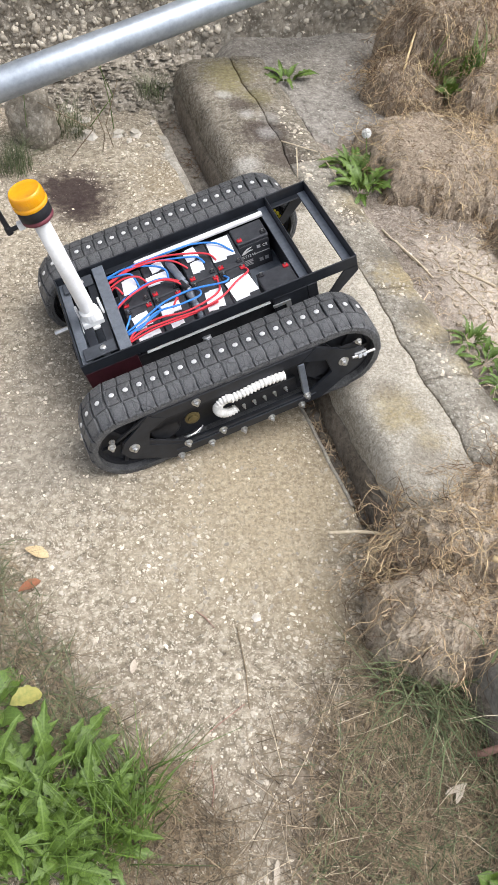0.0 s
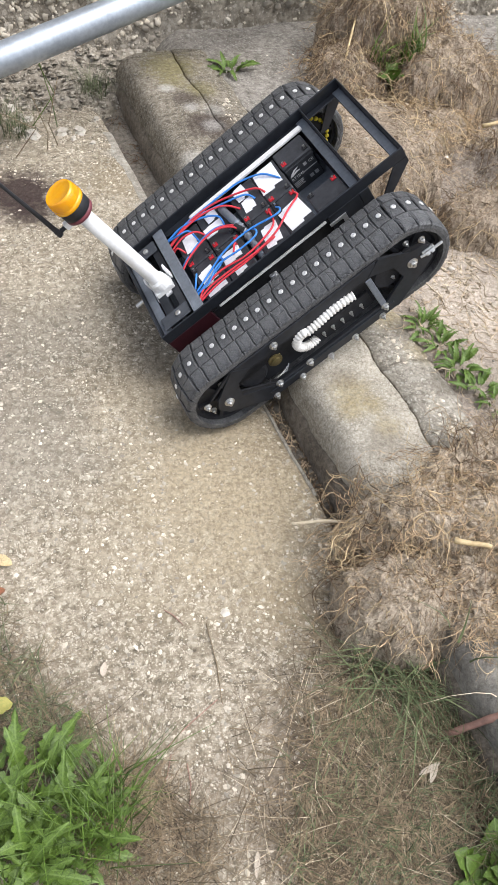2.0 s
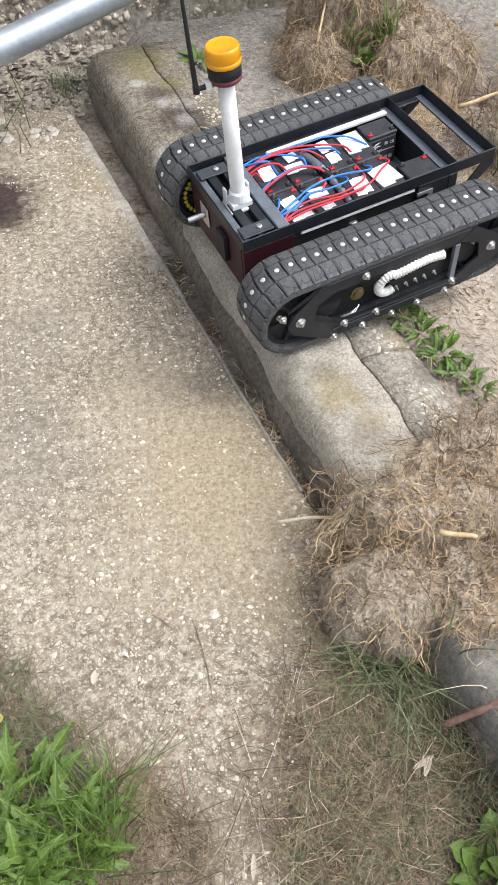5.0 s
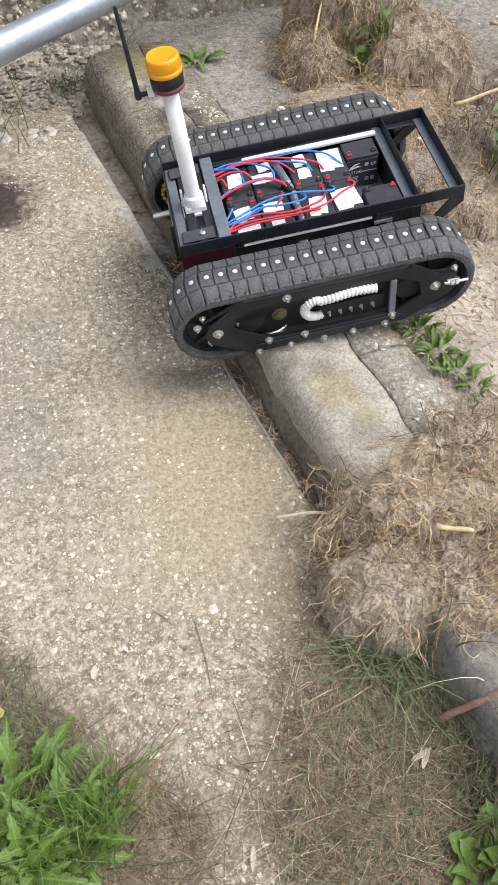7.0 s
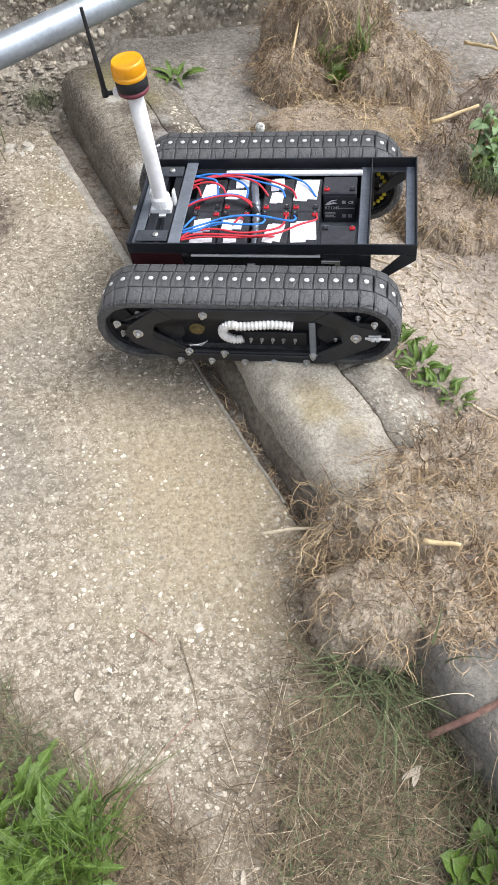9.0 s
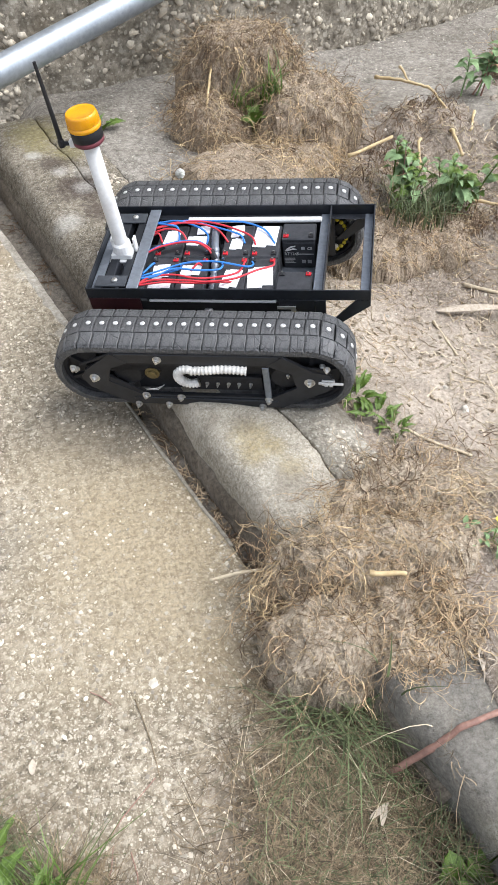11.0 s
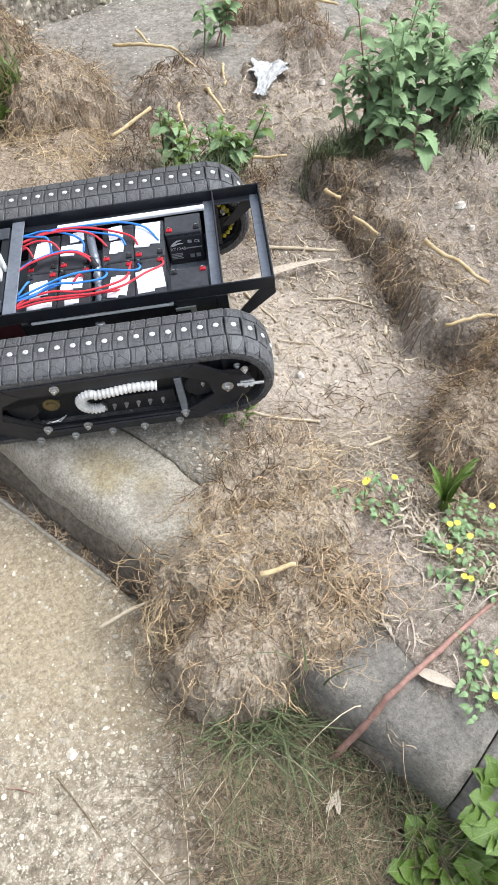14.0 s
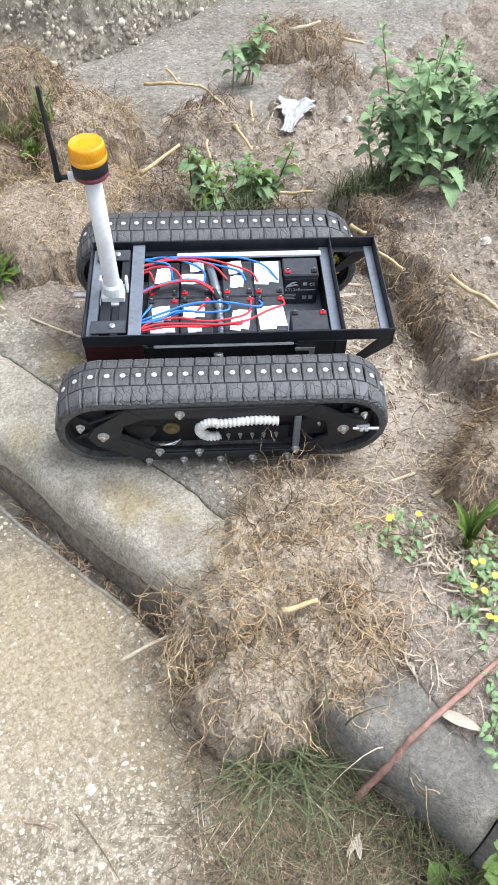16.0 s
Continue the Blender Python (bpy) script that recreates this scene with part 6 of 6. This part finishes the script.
grass("dead_grass", left, 1200, (0.02, 0.07), DRYGRASS, "thin dead grass on the concrete", 75, flat0, 1.1, (0.0006, 0.0014), 0.6)
grass("green_grass", left, 620, (0.025, 0.08), GRASS, "thin green grass on the concrete", 76, flat0, 1.0, (0.0007, 0.0016), 0.35)
grass("dead_grass", [(-0.15, 0.28, 0.12, 0.1), (-0.2, 0.38, 0.08, 0.08)], 1100, (0.02, 0.09), DRYGRASS, "dead grass beside the weed", 77, flat0, 1.1, (0.0006, 0.0014), 0.5)
grass("green_grass", [(-0.38, 0.33, 0.16, 0.12), (-0.25, 0.36, 0.06, 0.1)], 420, (0.07, 0.17), BLADE, "green grass among dandelion leaves", 78, flat0, 0.6, (0.001, 0.0024))
rosette(-0.4, 0.4, 0.0, 36, 0.115, DANDELION, "lush green dandelion clump on the concrete", "dandelion_plant", 1, 0.07, (12, 78))
rosette(-0.32, 0.33, 0.0, 30, 0.105, DANDELION, "lush green dandelion clump on the concrete", "dandelion_plant", 2, 0.06, (12, 78))
rosette(-0.5, 0.36, 0.0, 30, 0.115, DANDELION, "lush green dandelion clump on the concrete", "dandelion_plant", 3, 0.07, (12, 78))
rosette(-0.4, 0.28, 0.0, 34, 0.11, DANDELION, "lush green dandelion clump on the concrete", "dandelion_plant", 15, 0.06, (12, 78))
rosette(-0.55, 0.54, 0.0, 11, 0.09, BROAD, "green dandelion leaves at the slab edge", "dandelion_plant", 4, 0.04, (5, 45))
ob = new("fallen_leaf", leaf_mesh("fallen_leaf", YLEAF, 0.2, 4, 0.36, 0.2, 0.2, 16, 3))
tagged(ob, "yellowing leaf at the edge of the weeds", "leaf")
ob.matrix_world = pose(-0.43, 0.58, 0.03, 10, -5, 200) @ Matrix.Scale(0.065, 4)
for x, y, rz, s, m in ((-0.47, 0.85, 215, 0.055, BROWNLEAF), (-0.46, 0.91, 160, 0.06, YROOT), (-0.255, 0.63, 80, 0.03, DRYLEAF)):
    ob = new("fallen_leaf", leaf_mesh("fallen_leaf", m, 0.1, 4, 0.24, 0.5, 0.1, 14, 5))
    tagged(ob, "curled dead leaf lying on the concrete", "leaf")
    ob.matrix_world = pose(x, y, 0.004, 8, -4, rz) @ Matrix.Diagonal((s, s, s * 0.5, 1))

# weeds along the back of the kerb and on the soil
for x, y, n, s, sd in ((0.43, 2.2, 24, 0.1, 5), (0.41, 2.32, 22, 0.1, 6), (0.63, 1.5, 22, 0.055, 7), (0.66, 1.42, 22, 0.055, 13), (0.69, 1.34, 24, 0.058, 8), (0.72, 1.26, 20, 0.05, 14), (0.74, 1.2, 14, 0.045, 9), (0.22, 2.93, 12, 0.11, 10)):
    rosette(x, y, max(top_z(x, y), 0.13), n, s, DANDELION, "green dandelion growing behind the kerb", "dandelion_plant", sd, 0.03, (10, 65))
buf = Buf()
buf.tube([(0, 0, 0), (0.01, 0.0, 0.08), (0.0, 0.01, 0.15)], 0.0018, 6)
clock = hub("dandelion_clock", "white dandelion seed head on a stalk", "plant", Matrix.Translation((0.43, 2.3, 0.13)))
part("stalk", buf, LEAF, clock)
buf = Buf()
rg = random.Random(3)
for k in range(150):
    v = Vector((rg.gauss(0, 1), rg.gauss(0, 1), rg.gauss(0, 1))).normalized()
    buf.tube([Vector((0, 0.01, 0.15)) + v * 0.003, Vector((0, 0.01, 0.15)) + v * 0.016], [0.0006, 0.0022], 3)
part("seed_head", buf, FLUFF, clock)
grass("green_grass", [(0.8, 2.76, 0.08, 0.04), (0.86, 2.74, 0.05, 0.04)], 80, (0.06, 0.17), BLADE, "broad green grass on the soil clod", 81, clod_top(CLOD_B), 0.7, (0.003, 0.006))
rosette(0.8, 2.7, 0.22, 9, 0.065, BROAD, "green leaves on the soil clod", "weed", 12, 0.02, (20, 70))
grass("green_grass", [(1.15, 2.03, 0.12, 0.08), (1.25, 2.1, 0.1, 0.1)], 240, (0.08, 0.2), GRASS, "green grass on low soil lump", 82, clod_top(CLOD_E), 0.7, (0.0016, 0.0035))
grass("green_grass", [(1.62, 1.92, 0.12, 0.08), (1.75, 1.85, 0.12, 0.08), (2.05, 1.7, 0.2, 0.14)], 900, (0.03, 0.11), GRASS, "green grass below the nettles", 83, top_z, 0.9, (0.0016, 0.0034))
stemmed(1.16, 2.16, 0.14, 7, 0.2, BROAD + NETTLES, 0.055, "small leafy green weed on the soil", "weed", 21, 0.06, LEAF, 5)
stemmed(1.34, 2.12, 0.13, 8, 0.21, BROAD + NETTLES, 0.055, "small leafy green weed on the soil", "weed", 22, 0.06, LEAF, 5)
stemmed(1.84, 2.97, 0.12, 4, 0.22, NETTLES, 0.07, "young nettle beside the grey path", "nettle", 23, 0.06, NETTLE, 5)
for x, y, n, h, sz, sd in ((1.73, 1.9, 6, 0.2, 0.062, 24), (1.85, 1.88, 10, 0.38, 0.066, 25), (1.97, 1.79, 10, 0.3, 0.066, 26), (1.9, 2.0, 8, 0.37, 0.064, 27), (2.1, 1.86, 5, 0.17, 0.065, 28), (2.24, 1.72, 5, 0.12, 0.055, 33)):
    stemmed(x, y, top_z(x, y), n, h, NETTLES, sz, "tall bushy nettle with toothed leaves", "nettle", sd, 0.08, NETTLE, 7)
stemmed(1.79, 1.68, top_z(1.79, 1.68), 2, 0.14, NETTLES, 0.09, "short nettle with broad leaves", "nettle", 29, 0.03, NETTLE, 3)
stemmed(2.88, 2.22, 0.12, 4, 0.25, NETTLES, 0.075, "young nettle on the soil", "nettle", 30, 0.1, NETTLE, 5)
for x, y, sd in ((2.35, 1.45, 31), (2.25, 1.6, 32)):
    rosette(x, y, top_z(x, y), 12, 0.07, SMALL + BROAD, "low pale green weed on the soil bank", "weed", sd, 0.04)
# flowering weeds beyond the clod
for x, y, h, sd in ((0.8, 0.8, 0.07, 41), (0.86, 0.78, 0.08, 42), (0.9, 0.64, 0.06, 43), (0.9, 0.6, 0.06, 44), (0.85, 0.58, 0.05, 45), (0.98, 0.61, 0.08, 46), (0.84, 0.53, 0.04, 47), (0.73, 0.39, 0.05, 48), (0.77, 0.36, 0.05, 49), (0.71, 0.33, 0.04, 50), (1.0, 0.5, 0.06, 51)):
    z = top_z(x, y)
    rg = random.Random(sd)
    plant = hub("flowering_weed", "creeping weed with small yellow flowers", "plant", Matrix.Translation((x, y, z)), "weeds")
    for k in range(5):
        a = rg.uniform(0, 6.28)
        q = Vector((0.07 * math.cos(a), 0.07 * math.sin(a), 0.015))
        buf = Buf()
        buf.tube([(0, 0, 0), q * 0.5 + Vector((0, 0, 0.015)), q], 0.0009, 4)
        part("stem", buf, LEAF, plant)
        for j in range(5):
            put_leaf(plant, rg.choice(SMALL), q * (0.25 + 0.18 * j) + Vector((0, 0, 0.012)), rg.uniform(0, 360), rg.uniform(0, 40), rg.uniform(0.012, 0.022))
    for f in range(2 if sd % 2 else 1):
        p = Vector((rg.uniform(-0.015, 0.015), rg.uniform(-0.015, 0.015), h))
        buf = Buf()
        buf.tube([(0, 0, 0), p], 0.0008, 4)
        part("flower_stalk", buf, LEAF, plant)
        buf = Buf()
        for k in range(5):
            a = 2 * math.pi * k / 5
            c, s = math.cos(a), math.sin(a)
            vs = [p, p + Vector((0.005 * c - 0.005 * s, 0.005 * s + 0.005 * c, 0.003)), p + Vector((0.0075 * c, 0.0075 * s, 0.002)), p + Vector((0.005 * c + 0.005 * s, 0.005 * s - 0.005 * c, 0.003))]
            buf.add(vs + [v - Vector((0, 0, 0.0012)) for v in vs], [(0, 1, 2, 3), (7, 6, 5, 4), (0, 1, 5, 4), (1, 2, 6, 5), (2, 3, 7, 6), (3, 0, 4, 7)])
        part("flower", buf, PETAL, plant, "small yellow flower")
rosette(0.95, 0.7, top_z(0.95, 0.7), 9, 0.13, [leaf_mesh("leaf", LEAF, 0.35, 10, 0.075, 0.4, 0.12, 30, 60)], "upright thistle with narrow toothed leaves", "thistle", 61, 0.02, (45, 85))
for x, y, n, sd in ((0.52, 0.17, 36, 62), (0.6, 0.15, 34, 63), (0.47, 0.16, 26, 64), (0.56, 0.08, 34, 65)):
    z = flat0(x, y)
    rosette(x, y, z if x < kerb_front(y) else KERB_H, n, 0.055, IVY + BROAD, "bushy green creeper at the kerb", "creeper", sd, 0.07, (15, 60))


# ragged flakes of dead reed leaf
grass("leaf_litter", [(0.8, 0.66, 0.1, 0.08), (0.88, 0.56, 0.12, 0.08), (0.72, 0.56, 0.08, 0.06), (0.82, 0.42, 0.12, 0.08)], 200, (0.025, 0.085), DRYLEAF, "curled grey-brown leaf litter on the soil", 88, top_z, 0.4, (0.002, 0.005), 0.75)
grass("leaf_litter", [(0.76, 0.6, 0.1, 0.1), (1.22, 1.28, 0.16, 0.12), (1.3, 1.6, 0.12, 0.1), (0.95, 0.72, 0.14, 0.1)], 60, (0.02, 0.07), STRAW, "pale flakes of dead reed leaf on the soil", 84, top_z, 0.4, (0.0015, 0.004), 0.85)
grass("leaf_litter", [(1.15, 1.35, 0.35, 0.3), (1.6, 2.3, 0.4, 0.35), (1.7, 1.4, 0.25, 0.3), (0.9, 0.5, 0.2, 0.2), (0.75, 1.85, 0.15, 0.2)], 420, (0.012, 0.05), STRAW, "short straw flakes on the soil", 85, top_z, 0.4, (0.001, 0.003), 0.85)
grass("leaf_litter", [(1.75, 1.35, 0.25, 0.35), (2.0, 1.45, 0.3, 0.3), (1.0, 0.5, 0.25, 0.25)], 500, (0.02, 0.07), DRYGRASS, "dead grass on the soil bank", 86, top_z, 0.8, (0.0006, 0.0016), 0.4)
grass("green_grass", [(2.0, 1.35, 0.2, 0.15), (1.75, 1.05, 0.15, 0.15), (0.98, 0.42, 0.15, 0.1), (0.85, 0.5, 0.15, 0.12), (2.35, 1.55, 0.2, 0.15)], 560, (0.02, 0.08), GRASS, "short green grass on the soil bank", 87, top_z, 0.8, (0.0008, 0.002), 0.1)


# ---- sticks, reeds and roots ----
def stick(name, pts, r, mat, label, category="stick", sides=8, group="", lift=0.0, wob=0.1):
    buf = Buf()
    P = [Vector(p) + Vector((0, 0, lift)) for p in pts]
    out = []
    for a, b in zip(P, P[1:]):
        out += [a.lerp(b, k / 6) for k in range(6)]
    out.append(P[-1])
    rg = random.Random(int(abs(P[0].x * 1000)))
    buf.tube([p + Vector((rg.gauss(0, r * wob), rg.gauss(0, r * wob), rg.gauss(0, r * wob * 0.6))) for p in out], [r * (1.12 if i % 6 == 0 else 1) * (1 - 0.3 * i / len(out)) * rg.uniform(0.92, 1.08) for i in range(len(out))], sides)
    return thing(name, buf, mat, label, category, group, smooth=True)


def on(x, y, h=0.004):
    return (x, y, top_z(x, y) + h)


REED = "dry pale reed stalk lying on the soil"
for pts, r in (([(1.23, 1.76), (1.41, 1.61)], 0.009), ([(1.05, 1.61), (1.05, 1.45)], 0.006), ([(0.76, 1.21), (0.82, 1.14), (0.9, 1.07)], 0.007), ([(1.2, 1.48), (1.27, 1.43), (1.33, 1.35)], 0.006), ([(0.85, 0.96), (1.01, 0.93)], 0.008), ([(0.99, 0.85), (1.09, 0.86)], 0.007), ([(0.46, 1.99), (0.58, 1.77)], 0.005), ([(0.48, 1.9), (0.57, 1.8)], 0.005), ([(0.67, 1.81), (0.77, 1.75)], 0.006), ([(0.72, 1.62), (0.64, 1.78)], 0.004), ([(1.1, 1.3), (1.0, 1.38)], 0.003), ([(1.28, 1.24), (1.31, 1.27)], 0.009), ([(1.15, 1.4), (1.2, 1.34)], 0.004)):
    stick("reed_stalk", [on(*p, r * 0.7) for p in pts], r * 0.7, STRAW, REED, group="reeds")
for pts, r in (([(1.41, 3.01, 0.2), (1.49, 2.92, 0.215), (1.58, 2.85, 0.21), (1.59, 2.69, 0.19)], 0.011), ([(1.55, 3.07, 0.2), (1.52, 2.91, 0.21)], 0.009), ([(1.07, 2.42, 0.2), (1.25, 2.46, 0.23)], 0.012), ([(1.57, 2.6, 0.15), (1.55, 2.55, 0.18), (1.53, 2.41, 0.15)], 0.011), ([(1.76, 2.76, 0.13), (1.68, 2.63, 0.12)], 0.01), ([(1.42, 2.55, 0.16), (1.37, 2.48, 0.19), (1.34, 2.36, 0.14)], 0.01), ([(1.46, 2.18, 0.11), (1.59, 2.11, 0.11)], 0.011), ([(1.42, 1.57, 0.24), (1.41, 1.46, 0.25)], 0.01), ([(1.48, 1.34, 0.27), (1.53, 1.13, 0.24)], 0.011), ([(1.47, 1.77, 0.2), (1.49, 1.71, 0.2)], 0.012), ([(1.35, 1.1, 0.2), (1.44, 1.06, 0.22), (1.52, 1.02, 0.2)], 0.009), ([(2.36, 2.0, 0.12), (2.42, 2.1, 0.19), (2.53, 2.14, 0.21), (2.68, 2.14, 0.19)], 0.016), ([(0.62, 2.68, 0.2), (0.63, 2.76, 0.3), (0.7, 2.95, 0.36)], 0.008), ([(0.56, 2.86, 0.19), (0.64, 2.85, 0.2)], 0.012), ([(0.52, 2.98, 0.16), (0.6, 2.96, 0.17)], 0.01), ([(2.15, 3.02, 0.24), (2.28, 2.98, 0.26)], 0.014), ([(2.42, 2.98, 0.16), (2.5, 2.92, 0.14)], 0.012)):
    stick("thick_root", pts, r * 0.62, YROOT if r < 0.014 else STRAW, "thick pale yellow jointed root in the soil", "root", group="thick roots", wob=0.35)
stick("twig", [(0.185, 0.93, 0.07), (0.25, 0.915, 0.1), (0.34, 0.89, 0.125)], 0.0045, STRAW, "pale broken twig sticking from the soil clod")
stick("cane_stub", [(0.485, 0.765, 0.235), (0.56, 0.745, 0.235)], 0.0062, YROOT, "short yellow cane stub in the soil clod")
stick("stem_piece", [(0.43, 0.44, 0.02), (0.5, 0.435, 0.12), (0.55, 0.44, 0.185), (0.7, 0.45, 0.19), (0.9, 0.465, 0.18)], 0.0075, REDSTICK, "reddish dry stem leaning on the kerb")
for pts in (((-0.12, 0.77), (-0.1, 0.755), (-0.08, 0.73)), ((-0.03, 0.73), (-0.015, 0.64), (-0.01, 0.55)), ((-0.15, 0.39), (-0.13, 0.42), (-0.12, 0.46)), ((-0.09, 0.44), (-0.085, 0.4), (-0.09, 0.36)), ((0.05, 0.45), (0.1, 0.43), (0.15, 0.39)), ((0.0, 0.5), (0.05, 0.49)), ((-0.13, 0.47), (-0.1, 0.5), (-0.02, 0.56))):
    stick("twig", [(x, y, 0.003) for x, y in pts], 0.0013, REDSTICK if pts[0][0] < -0.08 else DRYGRASS, "thin dry twig lying on the concrete", group="thin twigs")
for pts in (((0.17, 2.44), (0.29, 2.38)), ((0.22, 2.39), (0.21, 2.22)), ((0.3, 2.36), (0.34, 2.24))):
    stick("twig", [(x, y, KERB_H + 0.004) for x, y in pts], 0.0025, STRAW, "thin pale straw lying on the kerb", group="thin twigs")
# withered broad reed leaves
for x, y, z, rz, s, wd in ((1.08, 1.65, 0.1, -17, 0.28, 0.032), (0.63, 0.45, 0.175, -62, 0.085, 0.12), (0.68, 0.6, 0.15, 30, 0.14, 0.12), (0.72, 0.58, 0.15, 70, 0.12, 0.12), (0.76, 0.6, 0.15, 100, 0.1, 0.12), (0.4, 0.39, 0.02, 240, 0.045, 0.14), (0.36, 0.37, 0.02, 20, 0.05, 0.1), (0.03, 0.27, 0.006, 260, 0.045, 0.1)):
    ob = new("dry_leaf", leaf_mesh("dry_leaf", DRYLEAF, 0.0, 3, wd, 0.5, 0.12, 14, int(s * 100)))
    tagged(ob, "withered pale reed leaf on the ground", "leaf", "dry leaves")
    ob.matrix_world = pose(x, y, z + 0.003, 6, -2, rz) @ Matrix.Diagonal((s, s, s * 0.3, 1))
# crumpled wrapper
buf = Buf()
n = 22
for j in range(n + 1):
    for i in range(n + 1):
        u, v = i / n - 0.5, j / n - 0.5
        w = 0.025 + 0.05 * smooth(0.3, -0.4, v) + 0.014 * fbm(0, v, 3, 7)
        buf.v.append((u * 2 * w * (1 + 0.25 * fbm(u, v, 6, 4)) + 0.07 * v, v * 0.26, 0.01 + 0.018 * abs(fbm(u, v, 2, 3.0)) + 0.004 * rugged(u, v, 5, 6) + 0.012 * max(0.0, u) * 2))
buf.f = [(j * (n + 1) + i, j * (n + 1) + i + 1, (j + 1) * (n + 1) + i + 1, (j + 1) * (n + 1) + i) for j in range(n) for i in range(n)]
buf.m = [0] * len(buf.f)
ob = thing("wrapper", buf, PAPER, "crumpled white plastic wrapper on the soil", "litter")
ob.matrix_world = pose(1.86, 2.6, 0.1, 0, 0, 150)
# pale spilt patches on the slab
for x, y, r in ((0.015, 0.755, 0.015), (-0.26, 0.8, 0.01), (-0.265, 0.69, 0.01)):
    buf = Buf()
    pebble(buf, (0, 0, 0), r, 0.3, rng)
    ob = thing("mortar_lump", buf, STONE, "flat white mortar lump on the concrete", "mortar", smooth=True)
    ob.location = (x, y, -0.001)
# weed stems by the pipe
for k in range(9):
    rg = random.Random(100 + k)
    x, y = -0.72 + rg.uniform(-0.06, 0.3), 2.62 + rg.uniform(-0.1, 0.2)
    stick("wiry_weed", [(x, y, 0), (x + rg.gauss(0, 0.04), y + rg.gauss(0, 0.04), 0.12), (x + rg.gauss(0.03, 0.08), y - 0.04, rg.uniform(0.2, 0.32))], 0.0018, DRYGRASS if k % 2 else LEAF, "thin wiry weed stem by the pipe", "plant", 5, "wiry weeds")
grass("green_grass", [(-0.62, 2.74, 0.12, 0.08), (-0.76, 2.5, 0.06, 0.08), (-0.3, 3.0, 0.06, 0.05)], 700, (0.04, 0.16), GRASS, "wiry green weeds at the wall foot", 91, flat0, 0.7, (0.0006, 0.0014))


# ---- what moves ----
ROBOT_ROWS = [
    (0, pose(-0.270, 1.157, 0.103, -0.91, -14.56, 17.68)),
    (0.5, pose(-0.149, 1.197, 0.109, -1.10, -18.62, 17.60)),
    (1, pose(-0.041, 1.231, 0.115, -0.42, -25.55, 17.26)),
    (1.5, pose(0.044, 1.258, 0.126, -0.40, -31.62, 17.45)),
    (2, pose(0.067, 1.266, 0.130, -0.57, -34.61, 17.03)),
    (2.5, pose(0.064, 1.266, 0.127, 0.32, -35.16, 16.52)),
    (3, pose(-0.038, 1.233, 0.118, -0.03, -26.37, 16.74)),
    (3.5, pose(0.002, 1.249, 0.120, 0.05, -28.53, 16.71)),
    (4, pose(0.151, 1.282, 0.232, -0.71, -22.15, 17.98)),
    (4.1, pose(0.231, 1.311, 0.268, -0.68, -12.00, 17.72)),
    (4.2, pose(0.274, 1.327, 0.288, -0.59, -6.41, 17.51)),
    (4.3, pose(0.282, 1.330, 0.290, -0.43, -5.40, 17.35)),
    (4.5, pose(0.283, 1.331, 0.289, -0.10, -5.23, 17.09)),
    (4.7, pose(0.300, 1.354, 0.289, 0.29, -5.46, 17.33)),
    (6.8, pose(0.149, 1.350, 0.253, 1.68, -7.45, 7.23)),
    (7, pose(0.106, 1.370, 0.249, 2.32, -7.84, 2.29)),
    (7.5, pose(0.011, 1.428, 0.231, 4.05, -7.53, -9.62)),
    (8, pose(-0.028, 1.464, 0.227, 4.93, -6.92, -14.74)),
    (8.2, pose(-0.040, 1.468, 0.224, 5.04, -7.50, -15.66)),
    (10.5, pose(-0.015, 1.515, 0.197, 5.82, -7.32, -21.39)),
    (11, pose(0.027, 1.508, 0.212, 4.95, -6.80, -23.76)),
    (11.5, pose(0.044, 1.499, 0.215, 5.30, -6.87, -24.08)),
    (12, pose(0.039, 1.492, 0.247, 4.28, -5.27, -25.97)),
    (12.5, pose(0.043, 1.510, 0.247, 5.46, -5.23, -29.36)),
    (13, pose(0.087, 1.480, 0.263, 5.06, -6.00, -31.31)),
    (13.5, pose(0.159, 1.444, 0.277, 2.39, -6.71, -31.52)),
    (14, pose(0.197, 1.425, 0.273, 2.73, -6.87, -30.11)),
    (14.5, pose(0.226, 1.397, 0.277, 2.99, -6.20, -27.99)),
    (15, pose(0.254, 1.372, 0.275, 2.70, -5.59, -25.52)),
    (15.5, pose(0.313, 1.361, 0.264, 3.79, -6.10, -28.34)),
    (16, pose(0.386, 1.334, 0.293, 3.15, 0.39, -31.17)),
]


def motions():
    walk(robot, ROBOT_ROWS)
    # the belts run with the way that each track makes over the ground
    for lugs, wheels, y0 in tracks:
        mid = Vector((0.275, y0 + 0.07, 0))
        rows, s = [(0.0, 0.0)], 0.0
        for (ta, ma), (tb, mb) in zip(ROBOT_ROWS, ROBOT_ROWS[1:]):
            ahead = (ma.to_3x3() @ Vector((1, 0, 0)) + mb.to_3x3() @ Vector((1, 0, 0))).normalized()
            ds = (mb @ mid - ma @ mid).dot(ahead)
            n = max(1, math.ceil(abs(ds) / 0.03))
            for k in range(1, n + 1):
                rows.append((ta + (tb - ta) * k / n, s + ds * k / n))
            s += ds
        for k, lug in enumerate(lugs):
            walk(lug, [(t, belt_pose(q + k * LENGTH / LUGS + 10 * LENGTH, y0)) for t, q in rows])
        for w, p in wheels:
            walk(w, [(t, pose(*p, 0, math.degrees(q / R0), 0)) for t, q in rows])


motions()
